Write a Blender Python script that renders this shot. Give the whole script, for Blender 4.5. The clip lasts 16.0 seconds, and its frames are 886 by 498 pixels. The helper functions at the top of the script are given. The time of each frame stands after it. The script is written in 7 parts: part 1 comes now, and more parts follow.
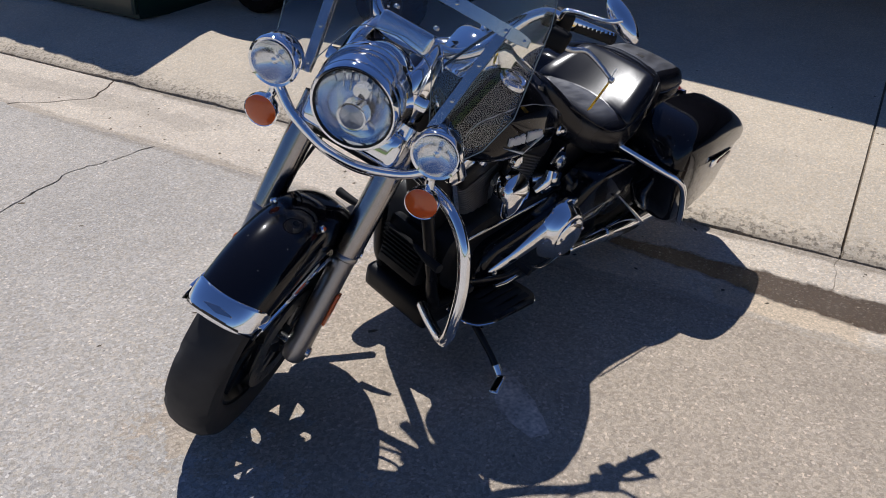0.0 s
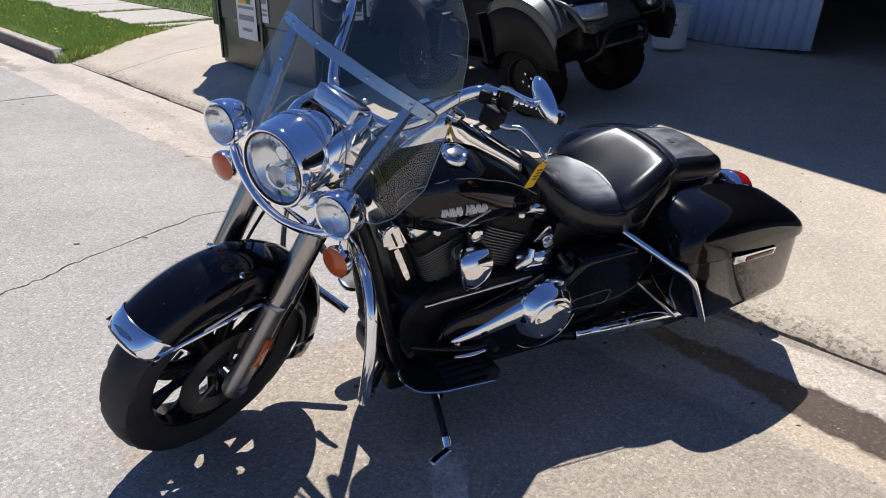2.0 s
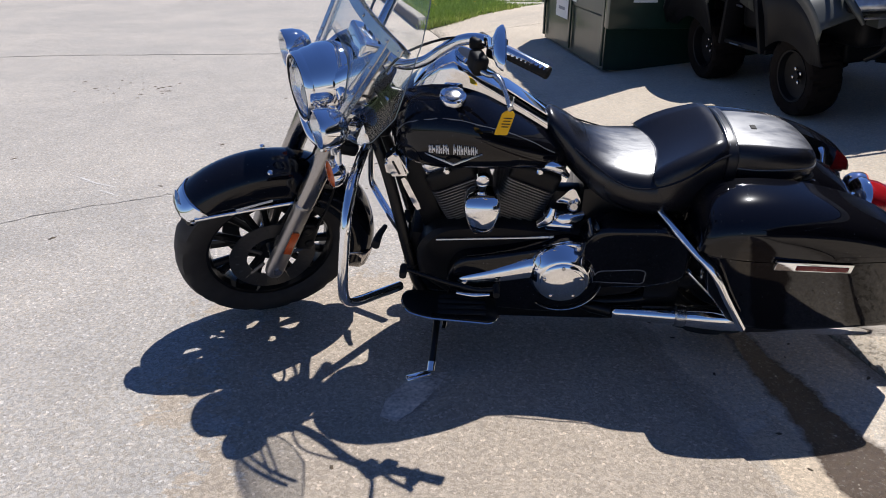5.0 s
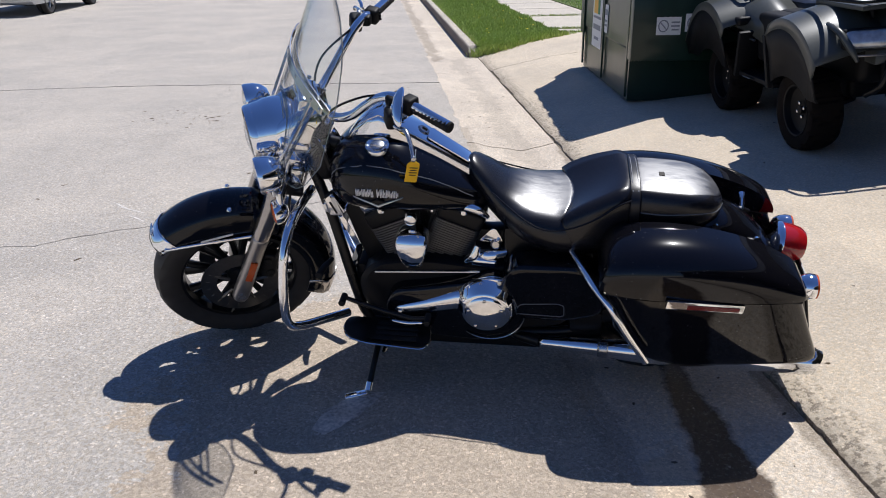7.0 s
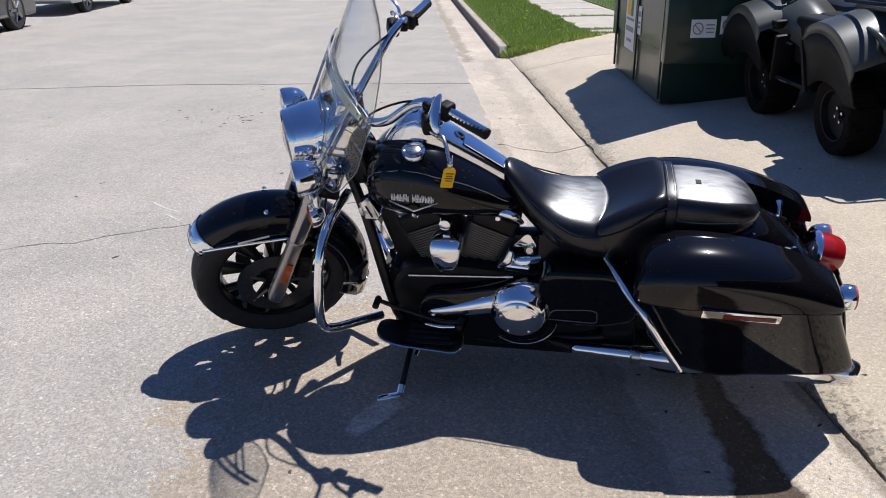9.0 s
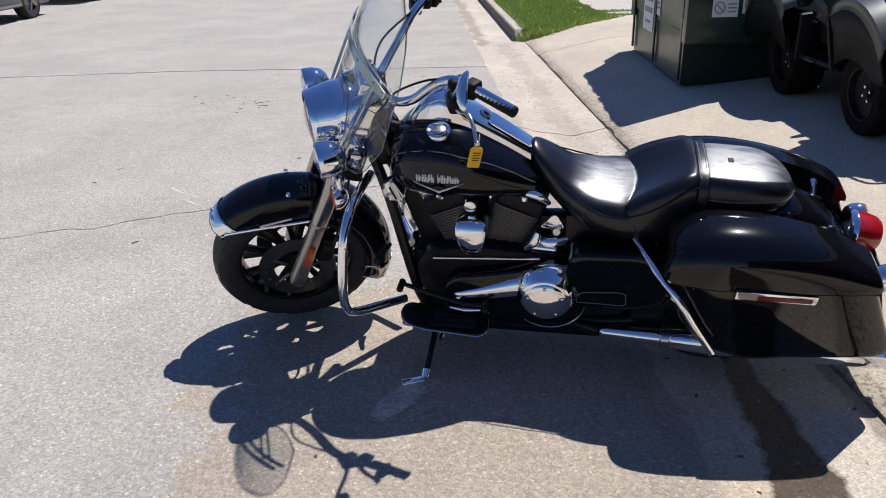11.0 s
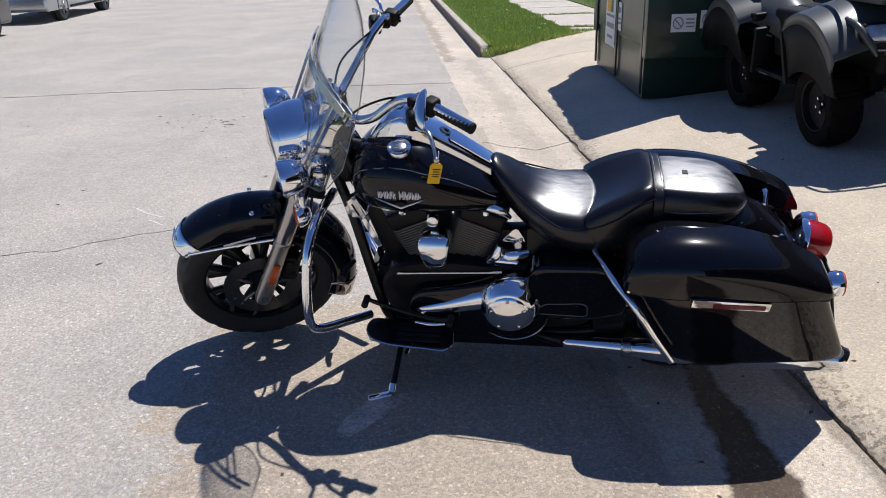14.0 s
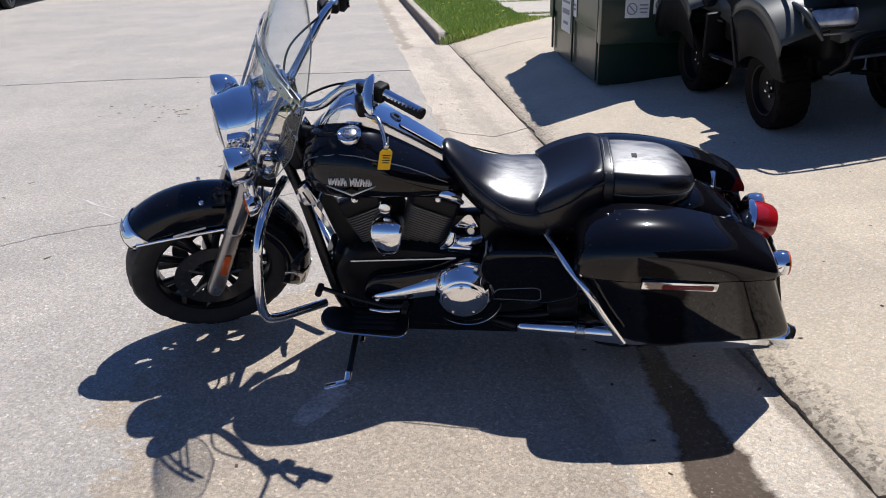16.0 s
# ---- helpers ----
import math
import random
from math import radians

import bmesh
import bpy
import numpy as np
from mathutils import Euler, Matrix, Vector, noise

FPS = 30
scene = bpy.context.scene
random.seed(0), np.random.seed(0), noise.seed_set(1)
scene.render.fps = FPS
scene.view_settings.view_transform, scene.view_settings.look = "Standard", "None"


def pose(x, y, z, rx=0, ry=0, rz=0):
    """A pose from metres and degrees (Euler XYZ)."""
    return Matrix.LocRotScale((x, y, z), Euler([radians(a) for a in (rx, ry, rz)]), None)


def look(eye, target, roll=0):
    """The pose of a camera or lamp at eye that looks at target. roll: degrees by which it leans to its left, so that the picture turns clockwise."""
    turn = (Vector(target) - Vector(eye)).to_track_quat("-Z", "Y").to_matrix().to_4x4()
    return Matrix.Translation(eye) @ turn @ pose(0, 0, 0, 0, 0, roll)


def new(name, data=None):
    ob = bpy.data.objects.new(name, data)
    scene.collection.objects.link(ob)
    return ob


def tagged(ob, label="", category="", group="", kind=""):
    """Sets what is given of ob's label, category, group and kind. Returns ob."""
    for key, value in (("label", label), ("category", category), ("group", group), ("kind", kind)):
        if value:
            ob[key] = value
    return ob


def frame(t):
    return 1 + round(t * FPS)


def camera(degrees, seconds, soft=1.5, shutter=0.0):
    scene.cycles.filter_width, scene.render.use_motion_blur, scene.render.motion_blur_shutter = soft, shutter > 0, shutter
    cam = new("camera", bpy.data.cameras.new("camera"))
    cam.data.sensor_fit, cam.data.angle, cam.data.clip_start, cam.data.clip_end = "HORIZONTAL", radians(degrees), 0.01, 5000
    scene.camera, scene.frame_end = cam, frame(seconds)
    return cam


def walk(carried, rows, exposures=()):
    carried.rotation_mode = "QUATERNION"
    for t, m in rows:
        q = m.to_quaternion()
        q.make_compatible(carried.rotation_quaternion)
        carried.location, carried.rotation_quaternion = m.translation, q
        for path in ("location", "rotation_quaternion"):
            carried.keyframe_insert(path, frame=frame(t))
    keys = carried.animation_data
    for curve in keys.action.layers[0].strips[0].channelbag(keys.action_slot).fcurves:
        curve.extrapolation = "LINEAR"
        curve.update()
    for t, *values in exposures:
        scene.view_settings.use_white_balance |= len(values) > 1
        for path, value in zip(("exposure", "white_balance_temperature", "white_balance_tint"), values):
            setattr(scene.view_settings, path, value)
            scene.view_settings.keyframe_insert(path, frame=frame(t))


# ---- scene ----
cam = camera(60.4, 16.0, soft=1.0)
PATH = [
    (0, (-2.583, -1.407, 1.445), (-1.228, -0.276, 0.504), 2.1),
    (0.5, (-2.47, -1.6, 1.442), (-1.238, -0.33, 0.509), -1.4),
    (1, (-2.389, -1.788, 1.47), (-1.361, -0.283, 0.647), -3.9),
    (1.5, (-2.2, -1.831, 1.457), (-1.218, -0.275, 0.675), -0.8),
    (2, (-2.002, -1.964, 1.455), (-1.06, -0.377, 0.684), 0.2),
    (2.5, (-1.892, -2.192, 1.449), (-1.21, -0.49, 0.652), -2.9),
    (3, (-1.767, -2.236, 1.432), (-1.196, -0.507, 0.604), 0.1),
    (3.5, (-1.545, -2.312, 1.423), (-0.929, -0.58, 0.635), 0.6),
    (3.6, (-1.484, -2.368, 1.415), (-0.906, -0.637, 0.597), 0.2),
    (3.7, (-1.483, -2.386, 1.387), (-1.013, -0.599, 0.621), -1.5),
    (4, (-1.373, -2.495, 1.417), (-1.056, -0.726, 0.538), -2.7),
    (4.5, (-1.208, -2.459, 1.393), (-1.096, -0.656, 0.535), 1.1),
    (4.7, (-1.13, -2.459, 1.368), (-1.058, -0.63, 0.56), 1.1),
    (6.8, (-0.512, -2.708, 1.505), (-0.764, -0.876, 0.743), -1.5),
    (7, (-0.499, -2.661, 1.52), (-0.695, -0.818, 0.769), -0.8),
    (7.5, (-0.529, -2.647, 1.544), (-0.756, -0.809, 0.789), -1.0),
    (8, (-0.532, -2.654, 1.546), (-0.738, -0.819, 0.777), -1.3),
    (8.5, (-0.53, -2.65, 1.537), (-0.748, -0.828, 0.743), -1.8),
    (9, (-0.525, -2.67, 1.545), (-0.789, -0.837, 0.792), -0.8),
    (9.5, (-0.542, -2.685, 1.525), (-0.824, -0.844, 0.797), -0.8),
    (12, (-0.574, -2.617, 1.512), (-0.868, -0.82, 0.684), -1.8),
    (12.5, (-0.57, -2.624, 1.517), (-0.843, -0.826, 0.684), -2.0),
    (13, (-0.563, -2.637, 1.518), (-0.826, -0.829, 0.703), -1.9),
    (13.5, (-0.548, -2.653, 1.523), (-0.803, -0.832, 0.736), -1.8),
    (14, (-0.535, -2.664, 1.524), (-0.762, -0.824, 0.774), -1.8),
    (14.5, (-0.526, -2.67, 1.517), (-0.699, -0.813, 0.796), -1.5),
    (15, (-0.524, -2.667, 1.522), (-0.683, -0.821, 0.77), -0.7),
    (15.5, (-0.52, -2.665, 1.516), (-0.666, -0.82, 0.758), -0.3),
    (16, (-0.498, -2.659, 1.513), (-0.631, -0.822, 0.733), -1.7),
]
walk(cam, [(t, look(eye, target, roll)) for t, eye, target, roll in PATH],
     [(0.0, -0.31), (0.5, -0.20), (1.5, -0.11), (2.5, 0.08), (3.5, 0.08), (4.5, -0.02), (7.0, -0.06), (16.0, -0.06)])

# ---- light ----
SUN = Vector((0.28, 0.45, 1.0)).normalized()      # towards the sun
world = bpy.data.worlds.new("world")
scene.world = world
world.use_nodes = True
wn = world.node_tree.nodes
sky = wn.new("ShaderNodeTexSky")
sky.sky_type = "NISHITA"
sky.sun_disc = False
sky.sun_elevation = math.asin(SUN.z)
sky.sun_rotation = math.atan2(SUN.x, SUN.y)
sky.air_density, sky.dust_density, sky.ozone_density = 1.0, 0.0, 3.0
wn["Background"].inputs["Strength"].default_value = 0.061
deep = wn.new("ShaderNodeVectorMath")                # a clear, deep blue spring sky
deep.operation = "MULTIPLY"
deep.inputs[1].default_value = (0.80, 0.97, 1.42)
world.node_tree.links.new(sky.outputs[0], deep.inputs[0])
world.node_tree.links.new(deep.outputs[0], wn["Background"].inputs["Color"])
sun_data = bpy.data.lights.new("sun", "SUN")
sun_data.energy, sun_data.angle, sun_data.color = 4.8, radians(0.53), (1.0, 0.985, 0.985)
sun = new("sun", sun_data)
sun.matrix_world = look(SUN * 30, (0, 0, 0))


# ---- materials ----
def material(name, base, rough=0.5, metal=0.0, **more):
    """A principled material; more: scale, spread (grain in the colour), bump, coat, dirt, islands."""
    m = bpy.data.materials.new(name)
    m.use_nodes = True
    n, l = m.node_tree.nodes, m.node_tree.links
    b = n["Principled BSDF"]
    b.inputs["Base Color"].default_value = (*base, 1)
    b.inputs["Roughness"].default_value = rough
    b.inputs["Metallic"].default_value = metal
    if "coat" in more:
        b.inputs["Coat Weight"].default_value = more["coat"]
        b.inputs["Coat Roughness"].default_value = more.get("coat_rough", 0.03)
    if "spec" in more:
        b.inputs["Specular IOR Level"].default_value = more["spec"]
    if "trans" in more:
        b.inputs["Transmission Weight"].default_value = more["trans"]
        b.inputs["IOR"].default_value = more.get("ior", 1.45)
    if "emit" in more:
        b.inputs["Emission Color"].default_value = (*base, 1)
        b.inputs["Emission Strength"].default_value = more["emit"]
    if "dust" in more:                               # scattered light specks
        co = n.new("ShaderNodeTexCoord")
        v = n.new("ShaderNodeTexVoronoi")
        v.inputs["Scale"].default_value = 95
        l.new(co.outputs["Object"], v.inputs["Vector"])
        sep = n.new("ShaderNodeSeparateColor")
        l.new(v.outputs["Color"], sep.inputs[0])
        near, some, both, mix = n.new("ShaderNodeMath"), n.new("ShaderNodeMath"), n.new("ShaderNodeMath"), n.new("ShaderNodeMix")
        near.operation, some.operation, both.operation = "LESS_THAN", "GREATER_THAN", "MULTIPLY"
        near.inputs[1].default_value, some.inputs[1].default_value = 0.13, 0.86
        l.new(v.outputs["Distance"], near.inputs[0])
        l.new(sep.outputs[0], some.inputs[0])
        l.new(near.outputs[0], both.inputs[0])
        l.new(some.outputs[0], both.inputs[1])
        mix.data_type = "RGBA"
        mix.inputs["A"].default_value, mix.inputs["B"].default_value = (*base, 1), (more["dust"], more["dust"], more["dust"], 1)
        l.new(both.outputs[0], mix.inputs["Factor"])
        l.new(mix.outputs["Result"], b.inputs["Base Color"])
        film = n.new("ShaderNodeTexNoise")           # a thin uneven film on the lacquer
        film.inputs["Scale"].default_value, film.inputs["Detail"].default_value = 7, 5
        l.new(co.outputs["Object"], film.inputs["Vector"])
        fr = n.new("ShaderNodeMapRange")
        for key, val in (("From Min", 0.35), ("From Max", 0.75), ("To Min", 0.01), ("To Max", 0.07)):
            fr.inputs[key].default_value = val
        l.new(film.outputs["Fac"], fr.inputs["Value"])
        l.new(fr.outputs[0], b.inputs["Coat Roughness"])
    spread, scale = more.get("spread", 0), more.get("scale", 20)
    if spread:
        co = n.new("ShaderNodeTexCoord")
        fine = n.new("ShaderNodeTexNoise")
        fine.inputs["Scale"].default_value, fine.inputs["Detail"].default_value = scale, 6
        broad = n.new("ShaderNodeTexNoise")
        broad.inputs["Scale"].default_value, broad.inputs["Detail"].default_value = scale * 0.09, 4
        l.new(co.outputs["Object"], fine.inputs["Vector"])
        l.new(co.outputs["Object"], broad.inputs["Vector"])
        add = n.new("ShaderNodeMath")
        add.operation = "ADD"
        l.new(fine.outputs["Fac"], add.inputs[0])
        l.new(broad.outputs["Fac"], add.inputs[1])
        ramp = n.new("ShaderNodeMapRange")
        ramp.inputs["From Min"].default_value, ramp.inputs["From Max"].default_value = 0.6, 1.4
        ramp.inputs["To Min"].default_value, ramp.inputs["To Max"].default_value = 1 - spread, 1 + spread
        l.new(add.outputs[0], ramp.inputs["Value"])
        mix = n.new("ShaderNodeVectorMath")
        mix.operation = "SCALE"
        mix.inputs[0].default_value = base
        l.new(ramp.outputs[0], mix.inputs["Scale"])
        l.new(mix.outputs[0], b.inputs["Base Color"])
        rr = n.new("ShaderNodeMapRange")
        rr.inputs["From Min"].default_value, rr.inputs["From Max"].default_value = 0.3, 0.7
        rr.inputs["To Min"].default_value, rr.inputs["To Max"].default_value = rough * 0.85, min(1, rough * 1.2)
        l.new(broad.outputs["Fac"], rr.inputs["Value"])
        l.new(rr.outputs[0], b.inputs["Roughness"])
        if more.get("bump"):
            bp = n.new("ShaderNodeBump")
            bp.inputs["Strength"].default_value, bp.inputs["Distance"].default_value = more["bump"], more.get("depth", 0.004)
            l.new(fine.outputs["Fac"], bp.inputs["Height"])
            l.new(bp.outputs[0], b.inputs["Normal"])
    return m


def concrete(name, base, warm, grit=0.35, bands=(), pits=None):
    """Worn concrete: cloudy stains, exposed sand and stones, fine relief; bands: stains and darker strips (a0, a1, b0,
    b1, wander, colour, roughness, strength) along the gutter.
    """
    m = bpy.data.materials.new(name)
    m.use_nodes = True
    n, l = m.node_tree.nodes, m.node_tree.links
    b = n["Principled BSDF"]
    b.inputs["Roughness"].default_value = 0.88
    b.inputs["Specular IOR Level"].default_value = 0.25
    co = n.new("ShaderNodeTexCoord")

    def noise_node(scale, detail, rough=0.5):
        t = n.new("ShaderNodeTexNoise")
        t.inputs["Scale"].default_value, t.inputs["Detail"].default_value, t.inputs["Roughness"].default_value = scale, detail, rough
        l.new(co.outputs["Object"], t.inputs["Vector"])
        return t

    def ramp_node(src, lo, hi, a, c):
        r = n.new("ShaderNodeMapRange")
        for key, v in (("From Min", lo), ("From Max", hi), ("To Min", a), ("To Max", c)):
            r.inputs[key].default_value = v
        l.new(src, r.inputs["Value"])
        return r.outputs[0]

    def times(a, c):
        t = n.new("ShaderNodeMath")
        t.operation = "MULTIPLY"
        l.new(a, t.inputs[0])
        l.new(c, t.inputs[1])
        return t.outputs[0]

    cloud = noise_node(0.9, 5, 0.6)
    patch = noise_node(5, 4)
    sand = noise_node(260, 3, 0.7)
    vor = n.new("ShaderNodeTexVoronoi")
    vor.inputs["Scale"].default_value = 125
    l.new(co.outputs["Object"], vor.inputs["Vector"])
    speck = n.new("ShaderNodeTexVoronoi")
    speck.inputs["Scale"].default_value = 26
    l.new(co.outputs["Object"], speck.inputs["Vector"])
    sep = n.new("ShaderNodeSeparateColor")
    l.new(vor.outputs["Color"], sep.inputs[0])
    f = times(ramp_node(cloud.outputs["Fac"], 0.3, 0.7, 0.92, 1.05), ramp_node(patch.outputs["Fac"], 0.3, 0.7, 0.95, 1.03))
    f = times(f, ramp_node(sand.outputs["Fac"], 0.35, 0.65, 1 - grit * 0.6, 1 + grit * 0.5))
    f = times(f, ramp_node(sep.outputs[0], 0.0, 1.0, 1 - grit * 0.55, 1 + grit * 0.45))
    f = times(f, ramp_node(sep.outputs[2], 0.90, 0.94, 1.0, 1 + grit * 0.7))
    f = times(f, ramp_node(speck.outputs["Distance"], 0.04, 0.12, 1 - grit * 0.9, 1.0))
    mix = n.new("ShaderNodeMix")
    mix.data_type = "RGBA"
    l.new(ramp_node(cloud.outputs["Fac"], 0.4, 0.65, 0, 1), mix.inputs["Factor"])
    mix.inputs["A"].default_value, mix.inputs["B"].default_value = (*base, 1), (*warm, 1)
    tone = n.new("ShaderNodeMix")
    tone.data_type, tone.blend_type = "RGBA", "MULTIPLY"
    l.new(ramp_node(sep.outputs[1], 0.2, 1.0, 0.0, 0.8), tone.inputs["Factor"])
    l.new(mix.outputs["Result"], tone.inputs["A"])
    tone.inputs["B"].default_value = (1.0, 0.93, 0.82, 1)
    sc = n.new("ShaderNodeVectorMath")
    sc.operation = "SCALE"
    l.new(tone.outputs["Result"], sc.inputs[0])
    l.new(f, sc.inputs["Scale"])
    colour, rough_out = sc.outputs[0], None

    def along(ex, ey, off):
        """The distance across (a) or along (b) the gutter."""
        d = n.new("ShaderNodeVectorMath")
        d.operation = "DOT_PRODUCT"
        l.new(co.outputs["Object"], d.inputs[0])
        d.inputs[1].default_value = (ex, ey, 0)
        k = n.new("ShaderNodeMath")
        k.operation = "ADD"
        l.new(d.outputs["Value"], k.inputs[0])
        k.inputs[1].default_value = off
        return k.outputs[0]

    def plus(u, v):
        k = n.new("ShaderNodeMath")
        k.operation = "ADD"
        l.new(u, k.inputs[0])
        l.new(v, k.inputs[1])
        return k.outputs[0]

    if bands:
        a_of, b_of = along(0.983, 0.185, 0.285), along(-0.185, 0.983, -0.0537)
        w1, w2, w3 = noise_node(2.6, 3), noise_node(14, 5, 0.7), noise_node(70, 3, 0.7)
        for a0, a1, b0, b1, wander, tint, rough, amount, *slant in bands:
            aa = plus(plus(a_of, ramp_node(w1.outputs["Fac"], 0.25, 0.75, -wander, wander)), ramp_node(w2.outputs["Fac"], 0.25, 0.75, -wander, wander))
            bb = plus(b_of, ramp_node(w2.outputs["Fac"], 0.25, 0.75, -0.16, 0.16))
            soft = 0.012
            left = aa
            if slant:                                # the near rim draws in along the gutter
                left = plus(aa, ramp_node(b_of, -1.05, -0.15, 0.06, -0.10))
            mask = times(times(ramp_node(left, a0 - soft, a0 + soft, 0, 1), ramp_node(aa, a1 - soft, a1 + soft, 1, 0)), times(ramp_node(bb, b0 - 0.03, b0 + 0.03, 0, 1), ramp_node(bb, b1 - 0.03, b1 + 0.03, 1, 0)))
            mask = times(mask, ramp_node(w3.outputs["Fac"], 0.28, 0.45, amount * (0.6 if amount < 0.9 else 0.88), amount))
            over = n.new("ShaderNodeMix")
            over.data_type = "RGBA"
            l.new(mask, over.inputs["Factor"])
            l.new(colour, over.inputs["A"])
            grain = n.new("ShaderNodeVectorMath")
            grain.operation = "SCALE"
            grain.inputs[0].default_value = tint
            l.new(f, grain.inputs["Scale"])
            l.new(grain.outputs[0], over.inputs["B"])
            colour = over.outputs["Result"]
            shine = n.new("ShaderNodeMix")
            l.new(mask, shine.inputs["Factor"])
            if rough_out is None:
                shine.inputs["A"].default_value = 0.88
            else:
                l.new(rough_out, shine.inputs["A"])
            shine.inputs["B"].default_value = rough
            rough_out = shine.outputs["Result"]
        l.new(rough_out, b.inputs["Roughness"])
        if pits:
            hole = noise_node(42, 4, 0.65)
            mask = times(times(ramp_node(aa, pits[0], pits[1], 1, 0), ramp_node(hole.outputs["Fac"], 0.52, 0.58, 0, 0.85)), ramp_node(b_of, -9, -8.9, 0, 1))
            over = n.new("ShaderNodeMix")
            over.data_type = "RGBA"
            l.new(mask, over.inputs["Factor"])
            l.new(colour, over.inputs["A"])
            over.inputs["B"].default_value = (0.20, 0.165, 0.125, 1)
            colour = over.outputs["Result"]
    l.new(colour, b.inputs["Base Color"])
    bp = n.new("ShaderNodeBump")
    bp.inputs["Strength"].default_value, bp.inputs["Distance"].default_value = 0.7, 0.004
    l.new(sand.outputs["Fac"], bp.inputs["Height"])
    l.new(bp.outputs[0], b.inputs["Normal"])
    return m


def clear_sheet(name, tint, gloss):
    """Thin clear plastic: it lets light through and mirrors more at a glance."""
    m = bpy.data.materials.new(name)
    m.use_nodes = True
    n, l = m.node_tree.nodes, m.node_tree.links
    n.remove(n["Principled BSDF"])
    see, shine, mix, lw = n.new("ShaderNodeBsdfTransparent"), n.new("ShaderNodeBsdfGlossy"), n.new("ShaderNodeMixShader"), n.new("ShaderNodeLayerWeight")
    see.inputs["Color"].default_value = (*tint, 1)
    shine.inputs["Roughness"].default_value = 0.0
    power, gain = n.new("ShaderNodeMath"), n.new("ShaderNodeMapRange")
    power.operation = "POWER"
    power.inputs[1].default_value = 5.0
    gain.inputs["To Min"].default_value, gain.inputs["To Max"].default_value = gloss, 0.90
    l.new(lw.outputs["Facing"], power.inputs[0])
    l.new(power.outputs[0], gain.inputs["Value"])
    l.new(gain.outputs[0], mix.inputs[0])
    l.new(see.outputs[0], mix.inputs[1])
    l.new(shine.outputs[0], mix.inputs[2])
    l.new(mix.outputs[0], n["Material Output"].inputs["Surface"])
    return m


MUD, DUST, STAIN = (0.070, 0.044, 0.028), (0.62, 0.50, 0.365), (0.25, 0.205, 0.155)
STREET = concrete("street_concrete", (0.475, 0.442, 0.402), (0.51, 0.468, 0.418), 0.42, [(-0.035, 0.05, -9, 3.2, 0.03, STAIN, 0.8, 0.40), (-1.45, 0.20, -3.5, 0.6, 0.35, (0.47, 0.375, 0.275), 0.88, 0.70)])
GUTTER = concrete("gutter_concrete", (0.625, 0.55, 0.465), (0.67, 0.59, 0.49), 0.35,
                  [(-0.2, 0.065, -9, 4.0, 0.025, STAIN, 0.8, 0.42), (0.06, 0.22, -1.17, -0.62, 0.025, DUST, 0.9, 0.95), (0.05, 0.20, -3.2, -1.30, 0.03, DUST, 0.9, 0.9), (0.235, 0.425, -9, 0.9, 0.022, MUD, 0.22, 0.95, 1),
                   (0.655, 0.80, -5, 3.2, 0.02, STAIN, 0.9, 0.65), (0.30, 0.50, 2.2, 8.2, 0.09, (0.40, 0.345, 0.28), 0.88, 0.40), (0.02, 0.2, 8.0, 30, 0.10, STAIN, 0.88, 0.55)])
DRIVE = concrete("driveway_concrete", (0.62, 0.54, 0.435), (0.66, 0.57, 0.45), 0.26, [(0.60, 0.735, -9, 8, 0.018, STAIN, 0.9, 0.7), (0.60, 0.80, -9, 8, 0.03, (0.42, 0.36, 0.28), 0.9, 0.35)], pits=(0.76, 0.90))
WALK = concrete("walk_concrete", (0.56, 0.515, 0.45), (0.60, 0.55, 0.47), 0.3)
# The band darkens the kerb's whole street face below its top edge.
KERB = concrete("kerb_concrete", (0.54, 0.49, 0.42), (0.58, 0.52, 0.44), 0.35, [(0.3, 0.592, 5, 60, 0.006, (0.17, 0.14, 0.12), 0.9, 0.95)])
EARTH = material("earth", (0.10, 0.085, 0.065), 0.95, spread=0.35, scale=30, bump=0.6)
TAR = material("joint_tar", (0.030, 0.027, 0.024), 0.9, spread=0.3, scale=30, bump=0.5)
SCUFF = material("scuffed_concrete", (0.56, 0.475, 0.395), 0.9, spread=0.75, scale=75, bump=0.5)
CHALK = material("chalky_scratch", (0.70, 0.66, 0.61), 0.9, spread=0.3, scale=90)
CHIP = material("loose_grit", (0.50, 0.44, 0.35), 0.95, spread=0.5, scale=200)
TWIG = material("dry_leaf_bits", (0.11, 0.08, 0.05), 0.9, spread=0.5, scale=60)
JOINT = material("joint_dirt", (0.22, 0.18, 0.13), 0.95, spread=0.4, scale=40, bump=0.5)
CHROME = material("chrome", (0.93, 0.95, 0.98), 0.04, 1.0)
SATIN = material("satin_aluminium", (0.36, 0.345, 0.34), 0.34, 1.0, spread=0.08, scale=60)
STEEL = material("brushed_steel", (0.60, 0.60, 0.60), 0.22, 1.0, spread=0.1, scale=80)
PAINT = material("black_paint", (0.004, 0.004, 0.006), 0.2, coat=0.8, coat_rough=0.04, spec=0.02, dust=0.16)
BLACK = material("black_enamel", (0.008, 0.008, 0.009), 0.30, spread=0.2, scale=40, bump=0.05, spec=0.3)
WRINKLE = material("black_wrinkle", (0.008, 0.008, 0.009), 0.45, spread=0.3, scale=300, bump=0.4, depth=0.001, spec=0.25)
FIN = material("machined_fin", (0.20, 0.20, 0.205), 0.34, 0.8, spread=0.2, scale=50)
DISC = material("brake_steel", (0.13, 0.125, 0.12), 0.35, 0.9, spread=0.15, scale=60)
